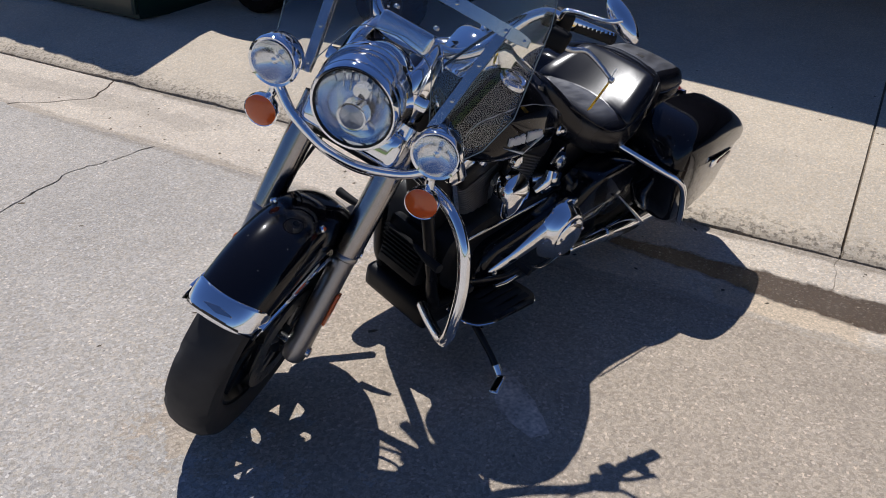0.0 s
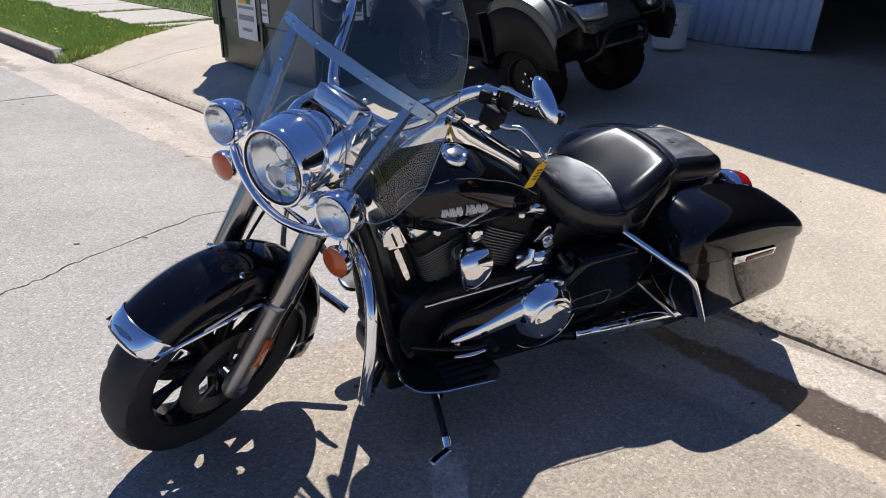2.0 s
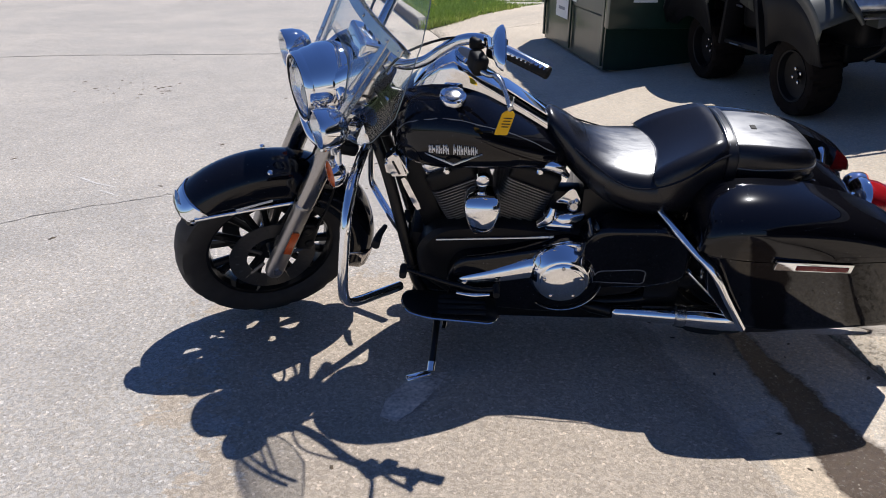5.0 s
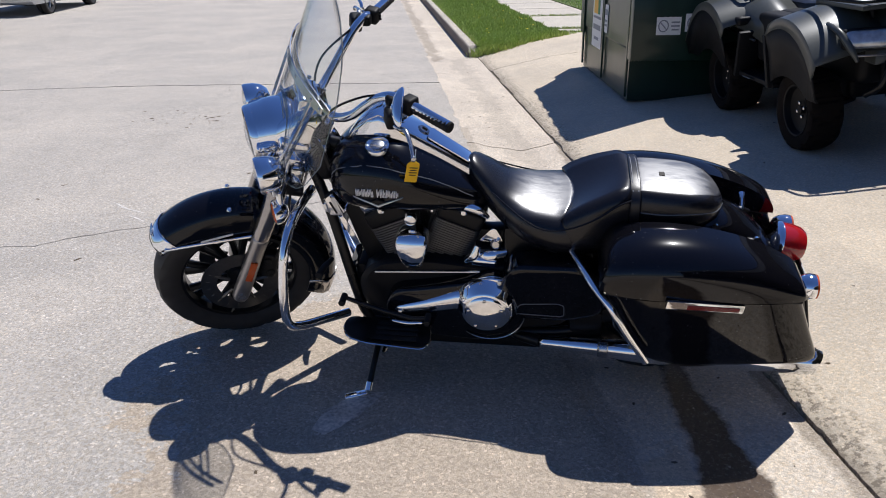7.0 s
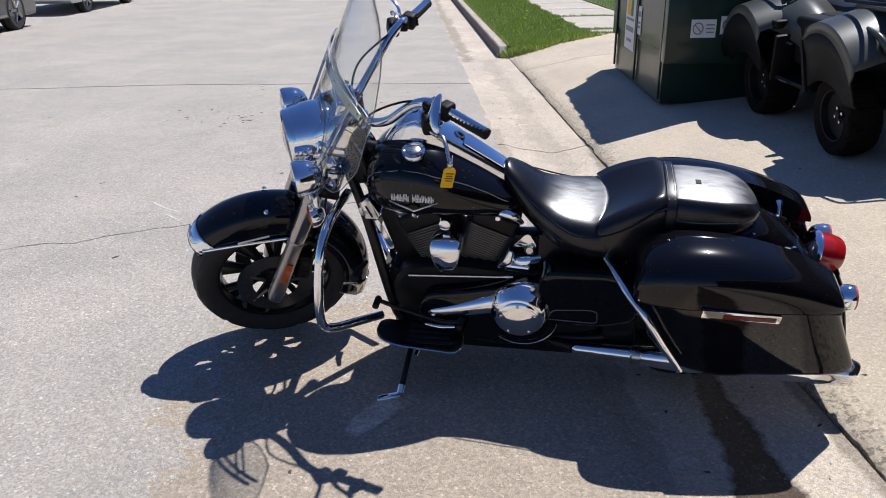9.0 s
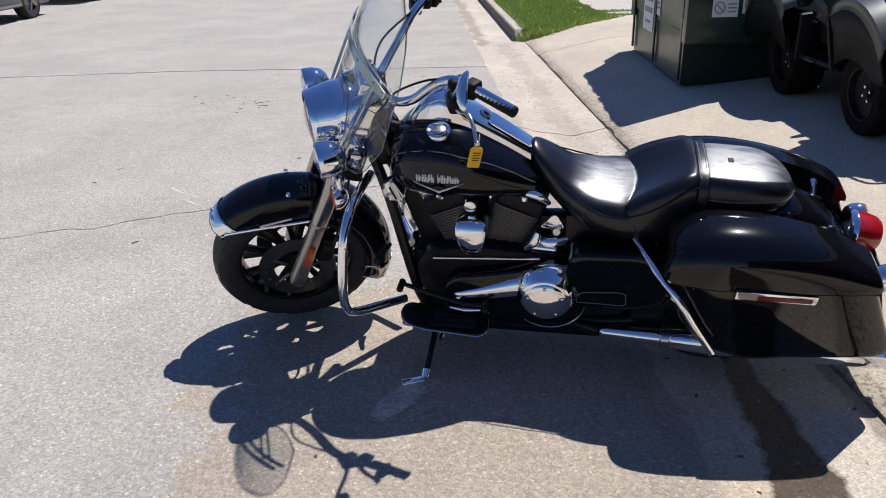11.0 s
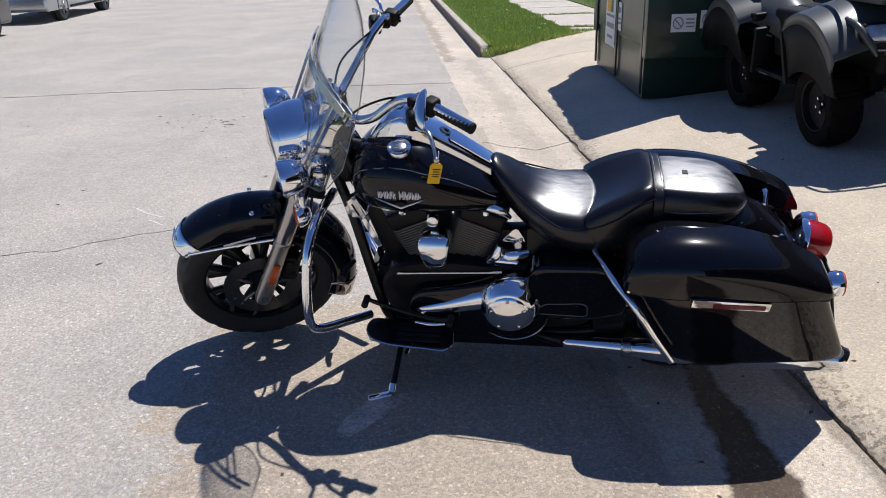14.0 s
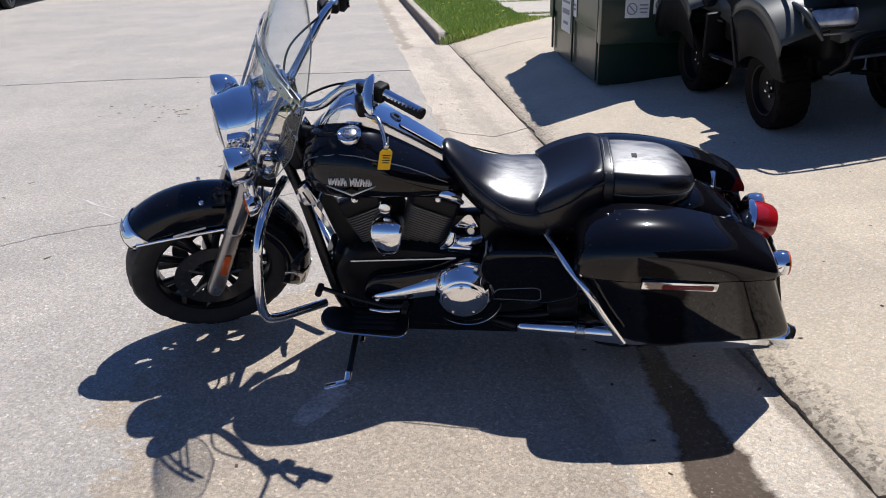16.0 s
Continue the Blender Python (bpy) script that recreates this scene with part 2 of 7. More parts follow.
LAMPGLASS = material("frosted_lamp", (0.42, 0.45, 0.50), 0.18, 0.5, spread=0.5, scale=26, coat=1.0)
SMOKE = material("dull_chrome", (0.40, 0.38, 0.37), 0.16, 1.0, spread=0.1, scale=30)
RUBBER = material("tyre_rubber", (0.027, 0.025, 0.024), 0.75, spread=0.35, scale=25, bump=0.2)
GRIP = material("grip_rubber", (0.013, 0.013, 0.014), 0.75, spread=0.2, scale=90, bump=0.3, depth=0.001, spec=0.3)
LEATHER = material("black_leather", (0.008, 0.008, 0.011), 0.33, spread=0.3, scale=90, bump=0.10, depth=0.001, spec=0.45)


def saddle_leather():
    """Grained black leather with smooth, rubbed inserts in the rider's dish and on the pillion pad; their paler colour
    carries some sheen too.
    """
    m = bpy.data.materials.new("saddle_leather")
    m.use_nodes = True
    n, l = m.node_tree.nodes, m.node_tree.links
    b = n["Principled BSDF"]
    co = n.new("ShaderNodeTexCoord")
    xyz = n.new("ShaderNodeSeparateXYZ")
    l.new(co.outputs["Object"], xyz.inputs[0])

    def calc(op, u, v=None):
        k = n.new("ShaderNodeMath")
        k.operation = op
        for i, w in enumerate((u, v)):
            if w is None:
                continue
            if isinstance(w, (int, float)):
                k.inputs[i].default_value = w
            else:
                l.new(w, k.inputs[i])
        return k.outputs[0]

    def fade(src, lo, hi, a, c):
        r = n.new("ShaderNodeMapRange")
        r.interpolation_type = "SMOOTHSTEP"
        for key, v in (("From Min", lo), ("From Max", hi), ("To Min", a), ("To Max", c)):
            r.inputs[key].default_value = v
        l.new(src, r.inputs["Value"])
        return r.outputs[0]

    def grain_node(scale, detail, stretch=(1, 1, 1)):
        mp = n.new("ShaderNodeMapping")
        mp.inputs["Scale"].default_value = stretch
        l.new(co.outputs["Object"], mp.inputs["Vector"])
        t = n.new("ShaderNodeTexNoise")
        t.inputs["Scale"].default_value, t.inputs["Detail"].default_value = scale, detail
        l.new(mp.outputs[0], t.inputs["Vector"])
        return t.outputs["Fac"]

    x, y, z = xyz.outputs
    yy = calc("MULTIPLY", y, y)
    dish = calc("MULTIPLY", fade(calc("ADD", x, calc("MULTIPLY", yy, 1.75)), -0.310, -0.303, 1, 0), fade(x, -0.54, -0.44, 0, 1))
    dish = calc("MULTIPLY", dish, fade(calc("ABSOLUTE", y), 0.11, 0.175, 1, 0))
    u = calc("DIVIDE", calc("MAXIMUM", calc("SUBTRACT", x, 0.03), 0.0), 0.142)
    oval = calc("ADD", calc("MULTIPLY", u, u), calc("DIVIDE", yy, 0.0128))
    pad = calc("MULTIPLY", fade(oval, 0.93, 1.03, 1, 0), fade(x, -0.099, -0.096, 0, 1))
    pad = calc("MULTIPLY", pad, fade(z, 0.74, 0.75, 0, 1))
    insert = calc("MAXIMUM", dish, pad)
    streak = grain_node(14, 6, (1, 2.6, 1))
    fine = grain_node(260, 4)
    crease = grain_node(30, 4, (1, 2.2, 1))
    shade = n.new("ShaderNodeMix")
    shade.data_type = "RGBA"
    # Rubbed inserts are paler; part of that grey is sky sheen in the colour.
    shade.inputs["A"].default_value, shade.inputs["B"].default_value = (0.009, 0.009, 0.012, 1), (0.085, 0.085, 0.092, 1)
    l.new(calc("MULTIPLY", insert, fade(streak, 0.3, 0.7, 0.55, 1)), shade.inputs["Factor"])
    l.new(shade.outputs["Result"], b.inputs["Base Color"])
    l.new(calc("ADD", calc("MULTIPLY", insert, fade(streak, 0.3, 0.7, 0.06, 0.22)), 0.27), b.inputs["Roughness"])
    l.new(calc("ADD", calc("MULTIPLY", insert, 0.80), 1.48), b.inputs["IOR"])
    b.inputs["Specular IOR Level"].default_value = 0.5
    bp = n.new("ShaderNodeBump")
    bp.inputs["Strength"].default_value, bp.inputs["Distance"].default_value = 0.22, 0.0015
    l.new(calc("ADD", calc("MULTIPLY", calc("MULTIPLY", crease, insert), 1.6), calc("MULTIPLY", fine, 0.35)), bp.inputs["Height"])
    l.new(bp.outputs[0], b.inputs["Normal"])
    return m


SADDLE = saddle_leather()
AMBER = material("amber_lens", (0.62, 0.10, 0.015), 0.22, spread=0.06, scale=200, bump=0.2, depth=0.001, coat=0.6)
RED = material("red_lens", (0.42, 0.01, 0.015), 0.15, spread=0.06, scale=200, bump=0.15, depth=0.001, coat=0.8)
DARKRED = material("red_reflector", (0.16, 0.012, 0.015), 0.25, spread=0.1, scale=300, bump=0.2, depth=0.001)
YELLOW = material("yellow_tag", (0.85, 0.50, 0.01), 0.6, spread=0.08, scale=40)
PRINT = material("dark_print", (0.03, 0.025, 0.02), 0.7)
BADGE = material("silver_badge", (0.85, 0.83, 0.80), 0.45, 0.1)
STRIPE = material("pinstripe", (0.16, 0.17, 0.19), 0.3)
MIRROR = material("mirror_glass", (0.9, 0.9, 0.9), 0.01, 1.0)
GLASS = clear_sheet("lens_glass", (0.93, 0.95, 0.96), 0.12)
SCREEN = clear_sheet("clear_acrylic", (0.945, 0.955, 0.96), 0.055)
EDGE = material("polished_acrylic_edge", (0.16, 0.20, 0.22), 0.25, coat=0.5)
REFLECTOR = material("lamp_reflector", (0.94, 0.95, 0.96), 0.17, 1.0)
GREEN = material("green_enamel", (0.005, 0.024, 0.016), 0.35, spread=0.3, scale=9, bump=0.04, coat=0.28, coat_rough=0.10, spec=0.3)
LID = material("black_plastic", (0.02, 0.02, 0.02), 0.5, spread=0.2, scale=20)
STICKER = material("white_sticker", (0.75, 0.75, 0.73), 0.5, spread=0.06, scale=20)
STICKYEL = material("yellow_print", (0.75, 0.42, 0.03), 0.5)
STICKGRN = material("green_print", (0.03, 0.2, 0.06), 0.5)
GREY = material("grey_print", (0.25, 0.26, 0.28), 0.6)
PLASTIC = material("olive_plastic", (0.062, 0.067, 0.062), 0.30, spread=0.25, scale=6, spec=0.5)
PLASTICK = material("matt_black_plastic", (0.006, 0.006, 0.007), 0.5, spread=0.2, scale=30, spec=0.2)
MUDTYRE = material("dusty_tyre", (0.010, 0.008, 0.007), 0.85, spread=0.35, scale=14, bump=0.3, spec=0.1)
BUCKET = material("white_plastic", (0.72, 0.72, 0.70), 0.4, spread=0.06, scale=8)
SIDING = material("blue_siding", (0.46, 0.56, 0.74), 0.45, spread=0.12, scale=4)
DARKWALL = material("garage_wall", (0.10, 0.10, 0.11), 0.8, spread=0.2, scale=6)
ROOF = material("roof_shingle", (0.09, 0.085, 0.08), 0.9, spread=0.3, scale=12, bump=0.4)
WOODTRIM = material("painted_trim", (0.5, 0.5, 0.5), 0.6, spread=0.1, scale=8)
LEAF = material("shrub_leaf", (0.06, 0.10, 0.03), 0.6, spread=0.5, scale=3)
LAWN = material("lawn_soil", (0.10, 0.14, 0.03), 0.95, spread=0.4, scale=14, bump=0.6)
SUVPAINT = material("charcoal_car_paint", (0.018, 0.021, 0.026), 0.35, 0.2, coat=0.5)
CARPAINT = material("silver_car_paint", (0.46, 0.48, 0.50), 0.3, 0.6, coat=0.8)
CARGLASS = material("car_glass", (0.02, 0.022, 0.024), 0.05, coat=1.0)


def blade_material():
    m = bpy.data.materials.new("grass_blade")
    m.use_nodes = True
    n, l = m.node_tree.nodes, m.node_tree.links
    g = n.new("ShaderNodeNewGeometry")
    r = n.new("ShaderNodeValToRGB")
    r.color_ramp.elements[0].color, r.color_ramp.elements[1].color = (0.30, 0.42, 0.07, 1), (0.62, 0.70, 0.22, 1)
    l.new(g.outputs["Random Per Island"], r.inputs[0])
    l.new(r.outputs[0], n["Principled BSDF"].inputs["Base Color"])
    n["Principled BSDF"].inputs["Roughness"].default_value = 0.5
    return m


BLADE = blade_material()
BLOSSOM = material("dandelion_yellow", (0.80, 0.58, 0.01), 0.7)


# ---- mesh helpers ----
def part(name, bm, mat, parent=None, label="", m=None, sharp=38, mods=()):
    """Links a bmesh as one mesh object under parent."""
    me = bpy.data.meshes.new(name)
    bmesh.ops.recalc_face_normals(bm, faces=bm.faces)
    bm.to_mesh(me)
    bm.free()
    if m is not None:
        me.transform(m)
    me.materials.append(mat)
    for p in me.polygons:
        p.use_smooth = True
    me.set_sharp_from_angle(angle=radians(sharp))
    ob = new(name, me)
    if parent is not None:
        ob.parent = parent
    if label:
        ob["label"] = label
    for kind, width in mods:
        mod = ob.modifiers.new(kind.lower(), kind)
        if kind == "SOLIDIFY":
            mod.thickness, mod.offset = width, -1
        elif kind == "BEVEL":
            mod.width, mod.segments, mod.limit_method = width, 2, "ANGLE"
        elif kind == "SUBSURF":
            mod.levels = mod.render_levels = int(width)
    return ob


def thing(name, label, category, m=None, group="", kind=""):
    ob = new(name)
    ob.empty_display_size = 0.1
    if m is not None:
        ob.matrix_world = m
    return tagged(ob, label, category, group, kind)


def box(bm, c, s, bev=0.0, seg=2, m=None):
    r = bmesh.ops.create_cube(bm, size=1)
    vs = r["verts"]
    bmesh.ops.scale(bm, vec=s, verts=vs)
    if bev:
        es = list({e for v in vs for e in v.link_edges})
        rb = bmesh.ops.bevel(bm, geom=es, offset=bev, segments=seg, profile=0.6, affect="EDGES")
        vs = list({v for f in rb["faces"] for v in f.verts} | {v for v in vs if v.is_valid})
    if m is not None:
        bmesh.ops.transform(bm, matrix=m, verts=vs)
    bmesh.ops.translate(bm, vec=c, verts=vs)
    return bm


def boxed(c, s, bev=0.0, seg=2, m=None):
    return box(bmesh.new(), c, s, bev, seg, m)


def rings(bm, rows, close=True, cap0=True, cap1=True):
    """Skins a list of rings of points, all of the same length."""
    vv = [[bm.verts.new(p) for p in row] for row in rows]
    k = len(rows[0])
    for a, b in zip(vv, vv[1:]):
        for i in range(k if close else k - 1):
            j = (i + 1) % k
            bm.faces.new((a[i], a[j], b[j], b[i]))
    if cap0 and close:
        bm.faces.new(vv[0][::-1])
    if cap1 and close:
        bm.faces.new(vv[-1])
    return bm


def curve(pts, steps=6):
    """A smooth line through the points."""
    p = [Vector(q) for q in pts]
    p = [2 * p[0] - p[1]] + p + [2 * p[-1] - p[-2]]
    out = []
    for i in range(1, len(p) - 2):
        for s in range(steps):
            t = s / steps
            a, b, c, d = p[i - 1], p[i], p[i + 1], p[i + 2]
            out.append(0.5 * (2 * b + (c - a) * t + (2 * a - 5 * b + 4 * c - d) * t * t + (3 * b - a - 3 * c + d) * t ** 3))
    out.append(p[-2])
    return out


def tube(bm, pts, r, n=12, steps=6, cap=True):
    """A round bar along a smooth line; r: one radius, or one for each given point."""
    line = curve(pts, steps) if steps else [Vector(q) for q in pts]
    if isinstance(r, (int, float)):
        rr = [r] * len(line)
    else:
        rr = [float(v) for v in np.interp(np.linspace(0, len(r) - 1, len(line)), range(len(r)), r)]
    rows, side = [], None
    for i, q in enumerate(line):
        d = (line[min(i + 1, len(line) - 1)] - line[max(i - 1, 0)]).normalized()
        if side is None:
            side = d.orthogonal().normalized()
        side = (side - d * side.dot(d)).normalized()
        up = d.cross(side)
        rows.append([q + rr[i] * (math.cos(2 * math.pi * k / n) * side + math.sin(2 * math.pi * k / n) * up) for k in range(n)])
    return rings(bm, rows, True, cap, cap)


def tubed(pts, r, n=12, steps=6, cap=True):
    return tube(bmesh.new(), pts, r, n, steps, cap)


def lathe(bm, profile, o, d, n=32, cap=True):
    """Turns (radius, height) pairs about the axis through o along d."""
    o, d = Vector(o), Vector(d).normalized()
    u = d.orthogonal().normalized()
    v = d.cross(u)
    rows = [[o + d * h + max(r, 1e-4) * (math.cos(2 * math.pi * k / n) * u + math.sin(2 * math.pi * k / n) * v) for k in range(n)] for r, h in profile]
    return rings(bm, rows, True, cap, cap)


def lathed(profile, o, d, n=32, cap=True):
    return lathe(bmesh.new(), profile, o, d, n, cap)


def plate(bm, outline, thick, m=None, bev=0.0):
    """A flat shape (x, y outline) given a thickness along z, with rounded rims."""
    start = len(bm.verts)
    lo = [bm.verts.new((x, y, 0)) for x, y in outline]
    hi = [bm.verts.new((x, y, thick)) for x, y in outline]
    k = len(outline)
    bm.faces.new(lo[::-1])
    top = bm.faces.new(hi)
    for i in range(k):
        bm.faces.new((lo[i], lo[(i + 1) % k], hi[(i + 1) % k], hi[i]))
    vs = lo + hi
    if bev:
        r = bmesh.ops.bevel(bm, geom=list(top.edges), offset=bev, segments=3, profile=0.5, affect="EDGES")
        vs = [v for v in set(vs) | {v for f in r["faces"] for v in f.verts} if v.is_valid]
    if m is not None:
        bmesh.ops.transform(bm, matrix=m, verts=vs)
    return bm


def plated(outline, thick, m=None, bev=0.0):
    return plate(bmesh.new(), outline, thick, m, bev)


def rounded(pts, r=0.02, n=4):
    """The outline with its corners rounded."""
    out, k = [], len(pts)
    for i in range(k):
        a, b, c = Vector(pts[i - 1]).to_2d(), Vector(pts[i]).to_2d(), Vector(pts[(i + 1) % k]).to_2d()
        p, q = (a - b), (c - b)
        s = min(r, p.length * 0.45, q.length * 0.45)
        p, q = b + p.normalized() * s, b + q.normalized() * s
        for j in range(n + 1):
            t = j / n
            out.append(tuple((1 - t) ** 2 * p + 2 * t * (1 - t) * b + t * t * q))
    return out


# side views (x, z) stand on a plane y = const; thickness grows towards -y
def side_on(y):
    return Matrix(((1, 0, 0, 0), (0, 0, -1, y), (0, 1, 0, 0), (0, 0, 0, 1)))


MIRRORED = Matrix.Diagonal((1, -1, 1, 1))


def pillow(outline, y0, deep, crown, s=-1, rim=0.02, centre=None):
    """A side panel (x, z outline) from y0 outwards: rounded rim, gently domed face."""
    cx = centre[0] if centre else sum(p[0] for p in outline) / len(outline)
    cz = centre[1] if centre else sum(p[1] for p in outline) / len(outline)
    size = max(abs(p[0] - cx) for p in outline)
    f = rim / size
    rows = [[(x, s * y0, z) for x, z in outline]]
    steps = [(1.0, deep - rim)] + [(1 - f * (1 - math.cos(radians(a))), deep - rim + rim * math.sin(radians(a)) * 0.97) for a in (20, 40, 60, 78)]
    steps += [((1 - f) * k, deep + crown * (1 - k * k)) for k in (0.97, 0.85, 0.7, 0.55, 0.4, 0.25, 0.1)]
    for k, h in steps:
        rows.append([(cx + (x - cx) * k, s * (y0 + h), cz + (z - cz) * k) for x, z in outline])
    return rings(bmesh.new(), rows)

# ---- ground: a along the way across the gutter, b along the kerb ----
O2 = Vector((-0.29, 0.0))
EA, EB = Vector((0.983, 0.185)), Vector((-0.185, 0.983))


def plan(a, b, z=0.0):
    q = O2 + EA * a + EB * b
    return (q.x, q.y, z)


def slab(name, outline, mat, parent, z=0.0, depth=0.06, rough=0.004, heights=None):
    """A cast slab; its outline in (a, b), with slightly broken edges."""
    pts = []
    for i, p in enumerate(outline):
        q = outline[(i + 1) % len(outline)]
        d = math.dist(p, q)
        k = max(1, min(400, int(d / 0.02 if d < 8 else d / 0.07)))
        for s in range(k):
            t = s / k
            a, b = p[0] + (q[0] - p[0]) * t, p[1] + (q[1] - p[1]) * t
            if s and not (heights and a > 0.75):
                a, b = a + rough * 1.6 * noise.noise((a * 5, b * 5, 0.4)), b + rough * 1.6 * noise.noise((a * 5, b * 5, 7.4))
                a, b = a + rough * 0.9 * noise.noise((a * 23, b * 23, 1.4)), b + rough * 0.9 * noise.noise((a * 23, b * 23, 8.4))
            pts.append((a, b))
    bm = bmesh.new()
    hz = heights or (lambda a: z)
    top = [bm.verts.new(plan(a, b, hz(a))) for a, b in pts]
    low = [bm.verts.new(plan(a, b, hz(a) - depth)) for a, b in pts]
    k = len(pts)
    bm.faces.new(top)
    for i in range(k):
        bm.faces.new((top[i], low[i], low[(i + 1) % k], top[(i + 1) % k]))
    return part(name, bm, mat, parent, sharp=30)


def broken(p, q, n, amp):
    """A crack's line from p to q."""
    out = []
    for i in range(n + 1):
        t = i / n
        k = amp * noise.noise((p[0] + i * 0.7, round(p[1], 1) * 3, 2.3)) if 0 < i < n else 0
        out.append((p[0] + (q[0] - p[0]) * t, p[1] + (q[1] - p[1]) * t + k))
    return out


bm = bmesh.new()
rings(bm, [[(-900, -900, -0.05), (900, -900, -0.05)], [(-900, 900, -0.05), (900, 900, -0.05)]], close=False)
ground = part("ground", bm, EARTH)
tagged(ground, "bare earth and dust under the paving", "ground", kind="structure")

street = tagged(new("street"), "pale worn concrete street with joints and cracks", "road", kind="structure")
G = 0.010
crack = broken((-30, -3.5), (-3.4, 1.25), 20, 0.12) + broken((-3.4, 1.25), (-1.74, 1.80), 13, 0.07)[1:] + broken((-1.74, 1.80), (-0.45, 2.245), 11, 0.045)[1:] + broken((-0.45, 2.245), (0.0, 2.186), 5, 0.02)[1:]
joint = [(-30, 6.1)] + broken((-14, 6.3), (-3.5, 6.60), 10, 0.05) + broken((-3.5, 6.60), (0.0, 6.28), 10, 0.04)[1:]
far_joint = [(-30, 31.3), (0.0, 29.2)]
low_joint = [(-30, -14.0), (0.0, -9.0)]


def up(line, k):
    return [(a, b + k) for a, b in line]


C = 0.0050
slab("slab", up(low_joint, G) + up(crack, -C)[::-1], STREET, street, rough=0.016)
slab("slab", up(crack, C) + up(joint, -0.014)[::-1], STREET, street, rough=0.016)
slab("slab", up(joint, 0.014) + up(far_joint, -0.004)[::-1], STREET, street, rough=0.016)
slab("slab", up(far_joint, 0.004) + [(0.0, 120), (-30, 120)], STREET, street, rough=0.016)
slab("slab", [(-30, -60), (0, -60)] + up(low_joint, -G)[::-1], STREET, street, rough=0.016)


def pan(a):
    return float(np.interp(a, [-0.03, 0.03, 0.42, 0.70], [-0.006, -0.005, -0.022, -0.012]))


gutter = tagged(new("gutter"), "shallow concrete gutter pan with broken joints", "gutter", kind="structure")
cuts = [-60, -9, -5.05, -1.03, 3.36, 6.95, 11.0, 15, 19, 25, 120]
for a0, a1 in ((-0.03, 0.42), (0.42, 0.699)):
    stops = [b for b in cuts if a0 > 0 or b != -1.03]
    for b0, b1 in zip(stops, stops[1:]):
        g0, g1 = [{-1.03: 0.001, 3.36: 0.008}.get(b, 0.004) for b in (b0, b1)]
        e0, e1 = broken((a0, b0 + g0), (a1, b0 + g0), 7, 0.03), broken((a0, b1 - g1), (a1, b1 - g1), 7, 0.03)
        wild = [(a0 + (a1 - a0) * i / 9, float(np.interp(a0 + (a1 - a0) * i / 9, [-0.03, 0.07, 0.13, 0.37, 0.44, 0.70], [3.45, 3.43, 3.33, 3.20, 3.21, 3.37])) + 0.02 * noise.noise((a0 * 9 + i, 0.4, 0.0)) * (0 < i < 9)) for i in range(10)]
        if b0 == 3.36:                               # a crack that wanders across the pan
            e0 = up(wild, g0)
        if b1 == 3.36:
            e1 = up(wild, -g1)
        slab("slab", e0 + e1[::-1], GUTTER, gutter, heights=pan, rough=0.0)



def ramp(a):
    """The drive's height: it climbs from the gutter to the garage floor."""
    return float(np.interp(a, [0.7, 0.78, 1.45, 4.1, 4.5], [-0.008, 0.022, 0.16, 0.45, 0.48]))


driveway = tagged(new("driveway"), "sunlit tan concrete driveway rising from the gutter", "driveway", kind="structure")
for b0, b1 in ((-40, -9), (-9, -5.05), (-5.05, -1.03), (-1.03, 7.03)):
    for a0, a1 in ((0.703, 0.78), (0.78, 1.45), (1.45, 4.1), (4.1, 4.5), (4.504, 14)):
        lip = [(a0, b0 + 0.006)]
        if a0 < 0.75 and b1 > -6:                    # the lip is chipped along the gutter
            k = int((b1 - b0) / 0.05)
            for i in range(1, k):
                b = b0 + (b1 - b0) * i / k
                chip = max(0.0, noise.noise((b * 2.1, 3.7, 0.0)) + 0.6 * noise.noise((b * 8.3, 1.2, 0.0)) - 0.05)
                lip.append((a0 + 0.006 + 0.030 * chip + 0.005 * noise.noise((b * 31, 0.3, 0.0)), b))
        slab("slab", [(a1, b1 - 0.006), (a0, b1 - 0.006)] + lip[:0:-1] + [lip[0], (a1, b0 + 0.006)], DRIVE, driveway, rough=0.006 if a0 < 0.75 else 0.0, heights=ramp)
slab("slab", [(0.703, 7.036), (1.45, 7.036), (1.45, 8.52), (1.1, 8.33), (0.8, 8.30), (0.705, 8.26)], DRIVE, driveway, rough=0.006, heights=ramp)
slab("slab", [(1.45, 7.036), (4.1, 7.036), (4.1, 8.8), (2.2, 8.7), (1.68, 8.56), (1.45, 8.52)], DRIVE, driveway, rough=0.0, heights=ramp)

bed = bmesh.new()
rows = []
for a in (0.0, 0.42, 0.70, 0.72, 1.45, 4.1, 4.5, 14):
    z = (pan(a) if 0 <= a <= 0.7 else ramp(a) if a > 0.7 else 0.0) - 0.014
    rows.append([plan(a, b, z) for b in (-60, 6.6)] if a > 0.71 else [plan(a, b, z) for b in (-60, 60)])
rings(bed, rows, close=False)
tar = bmesh.new()
rings(tar, [[plan(-30, b, -0.025) for b in (-60, 100)], [plan(0.0, b, -0.025) for b in (-60, 100)]], close=False)
tagged(part("joint_filler", tar, TAR), "dark filler in the street joints", "joint", kind="structure")
tagged(part("joint_bed", bed, JOINT), "sandy grit that fills the joints", "grit", kind="structure")

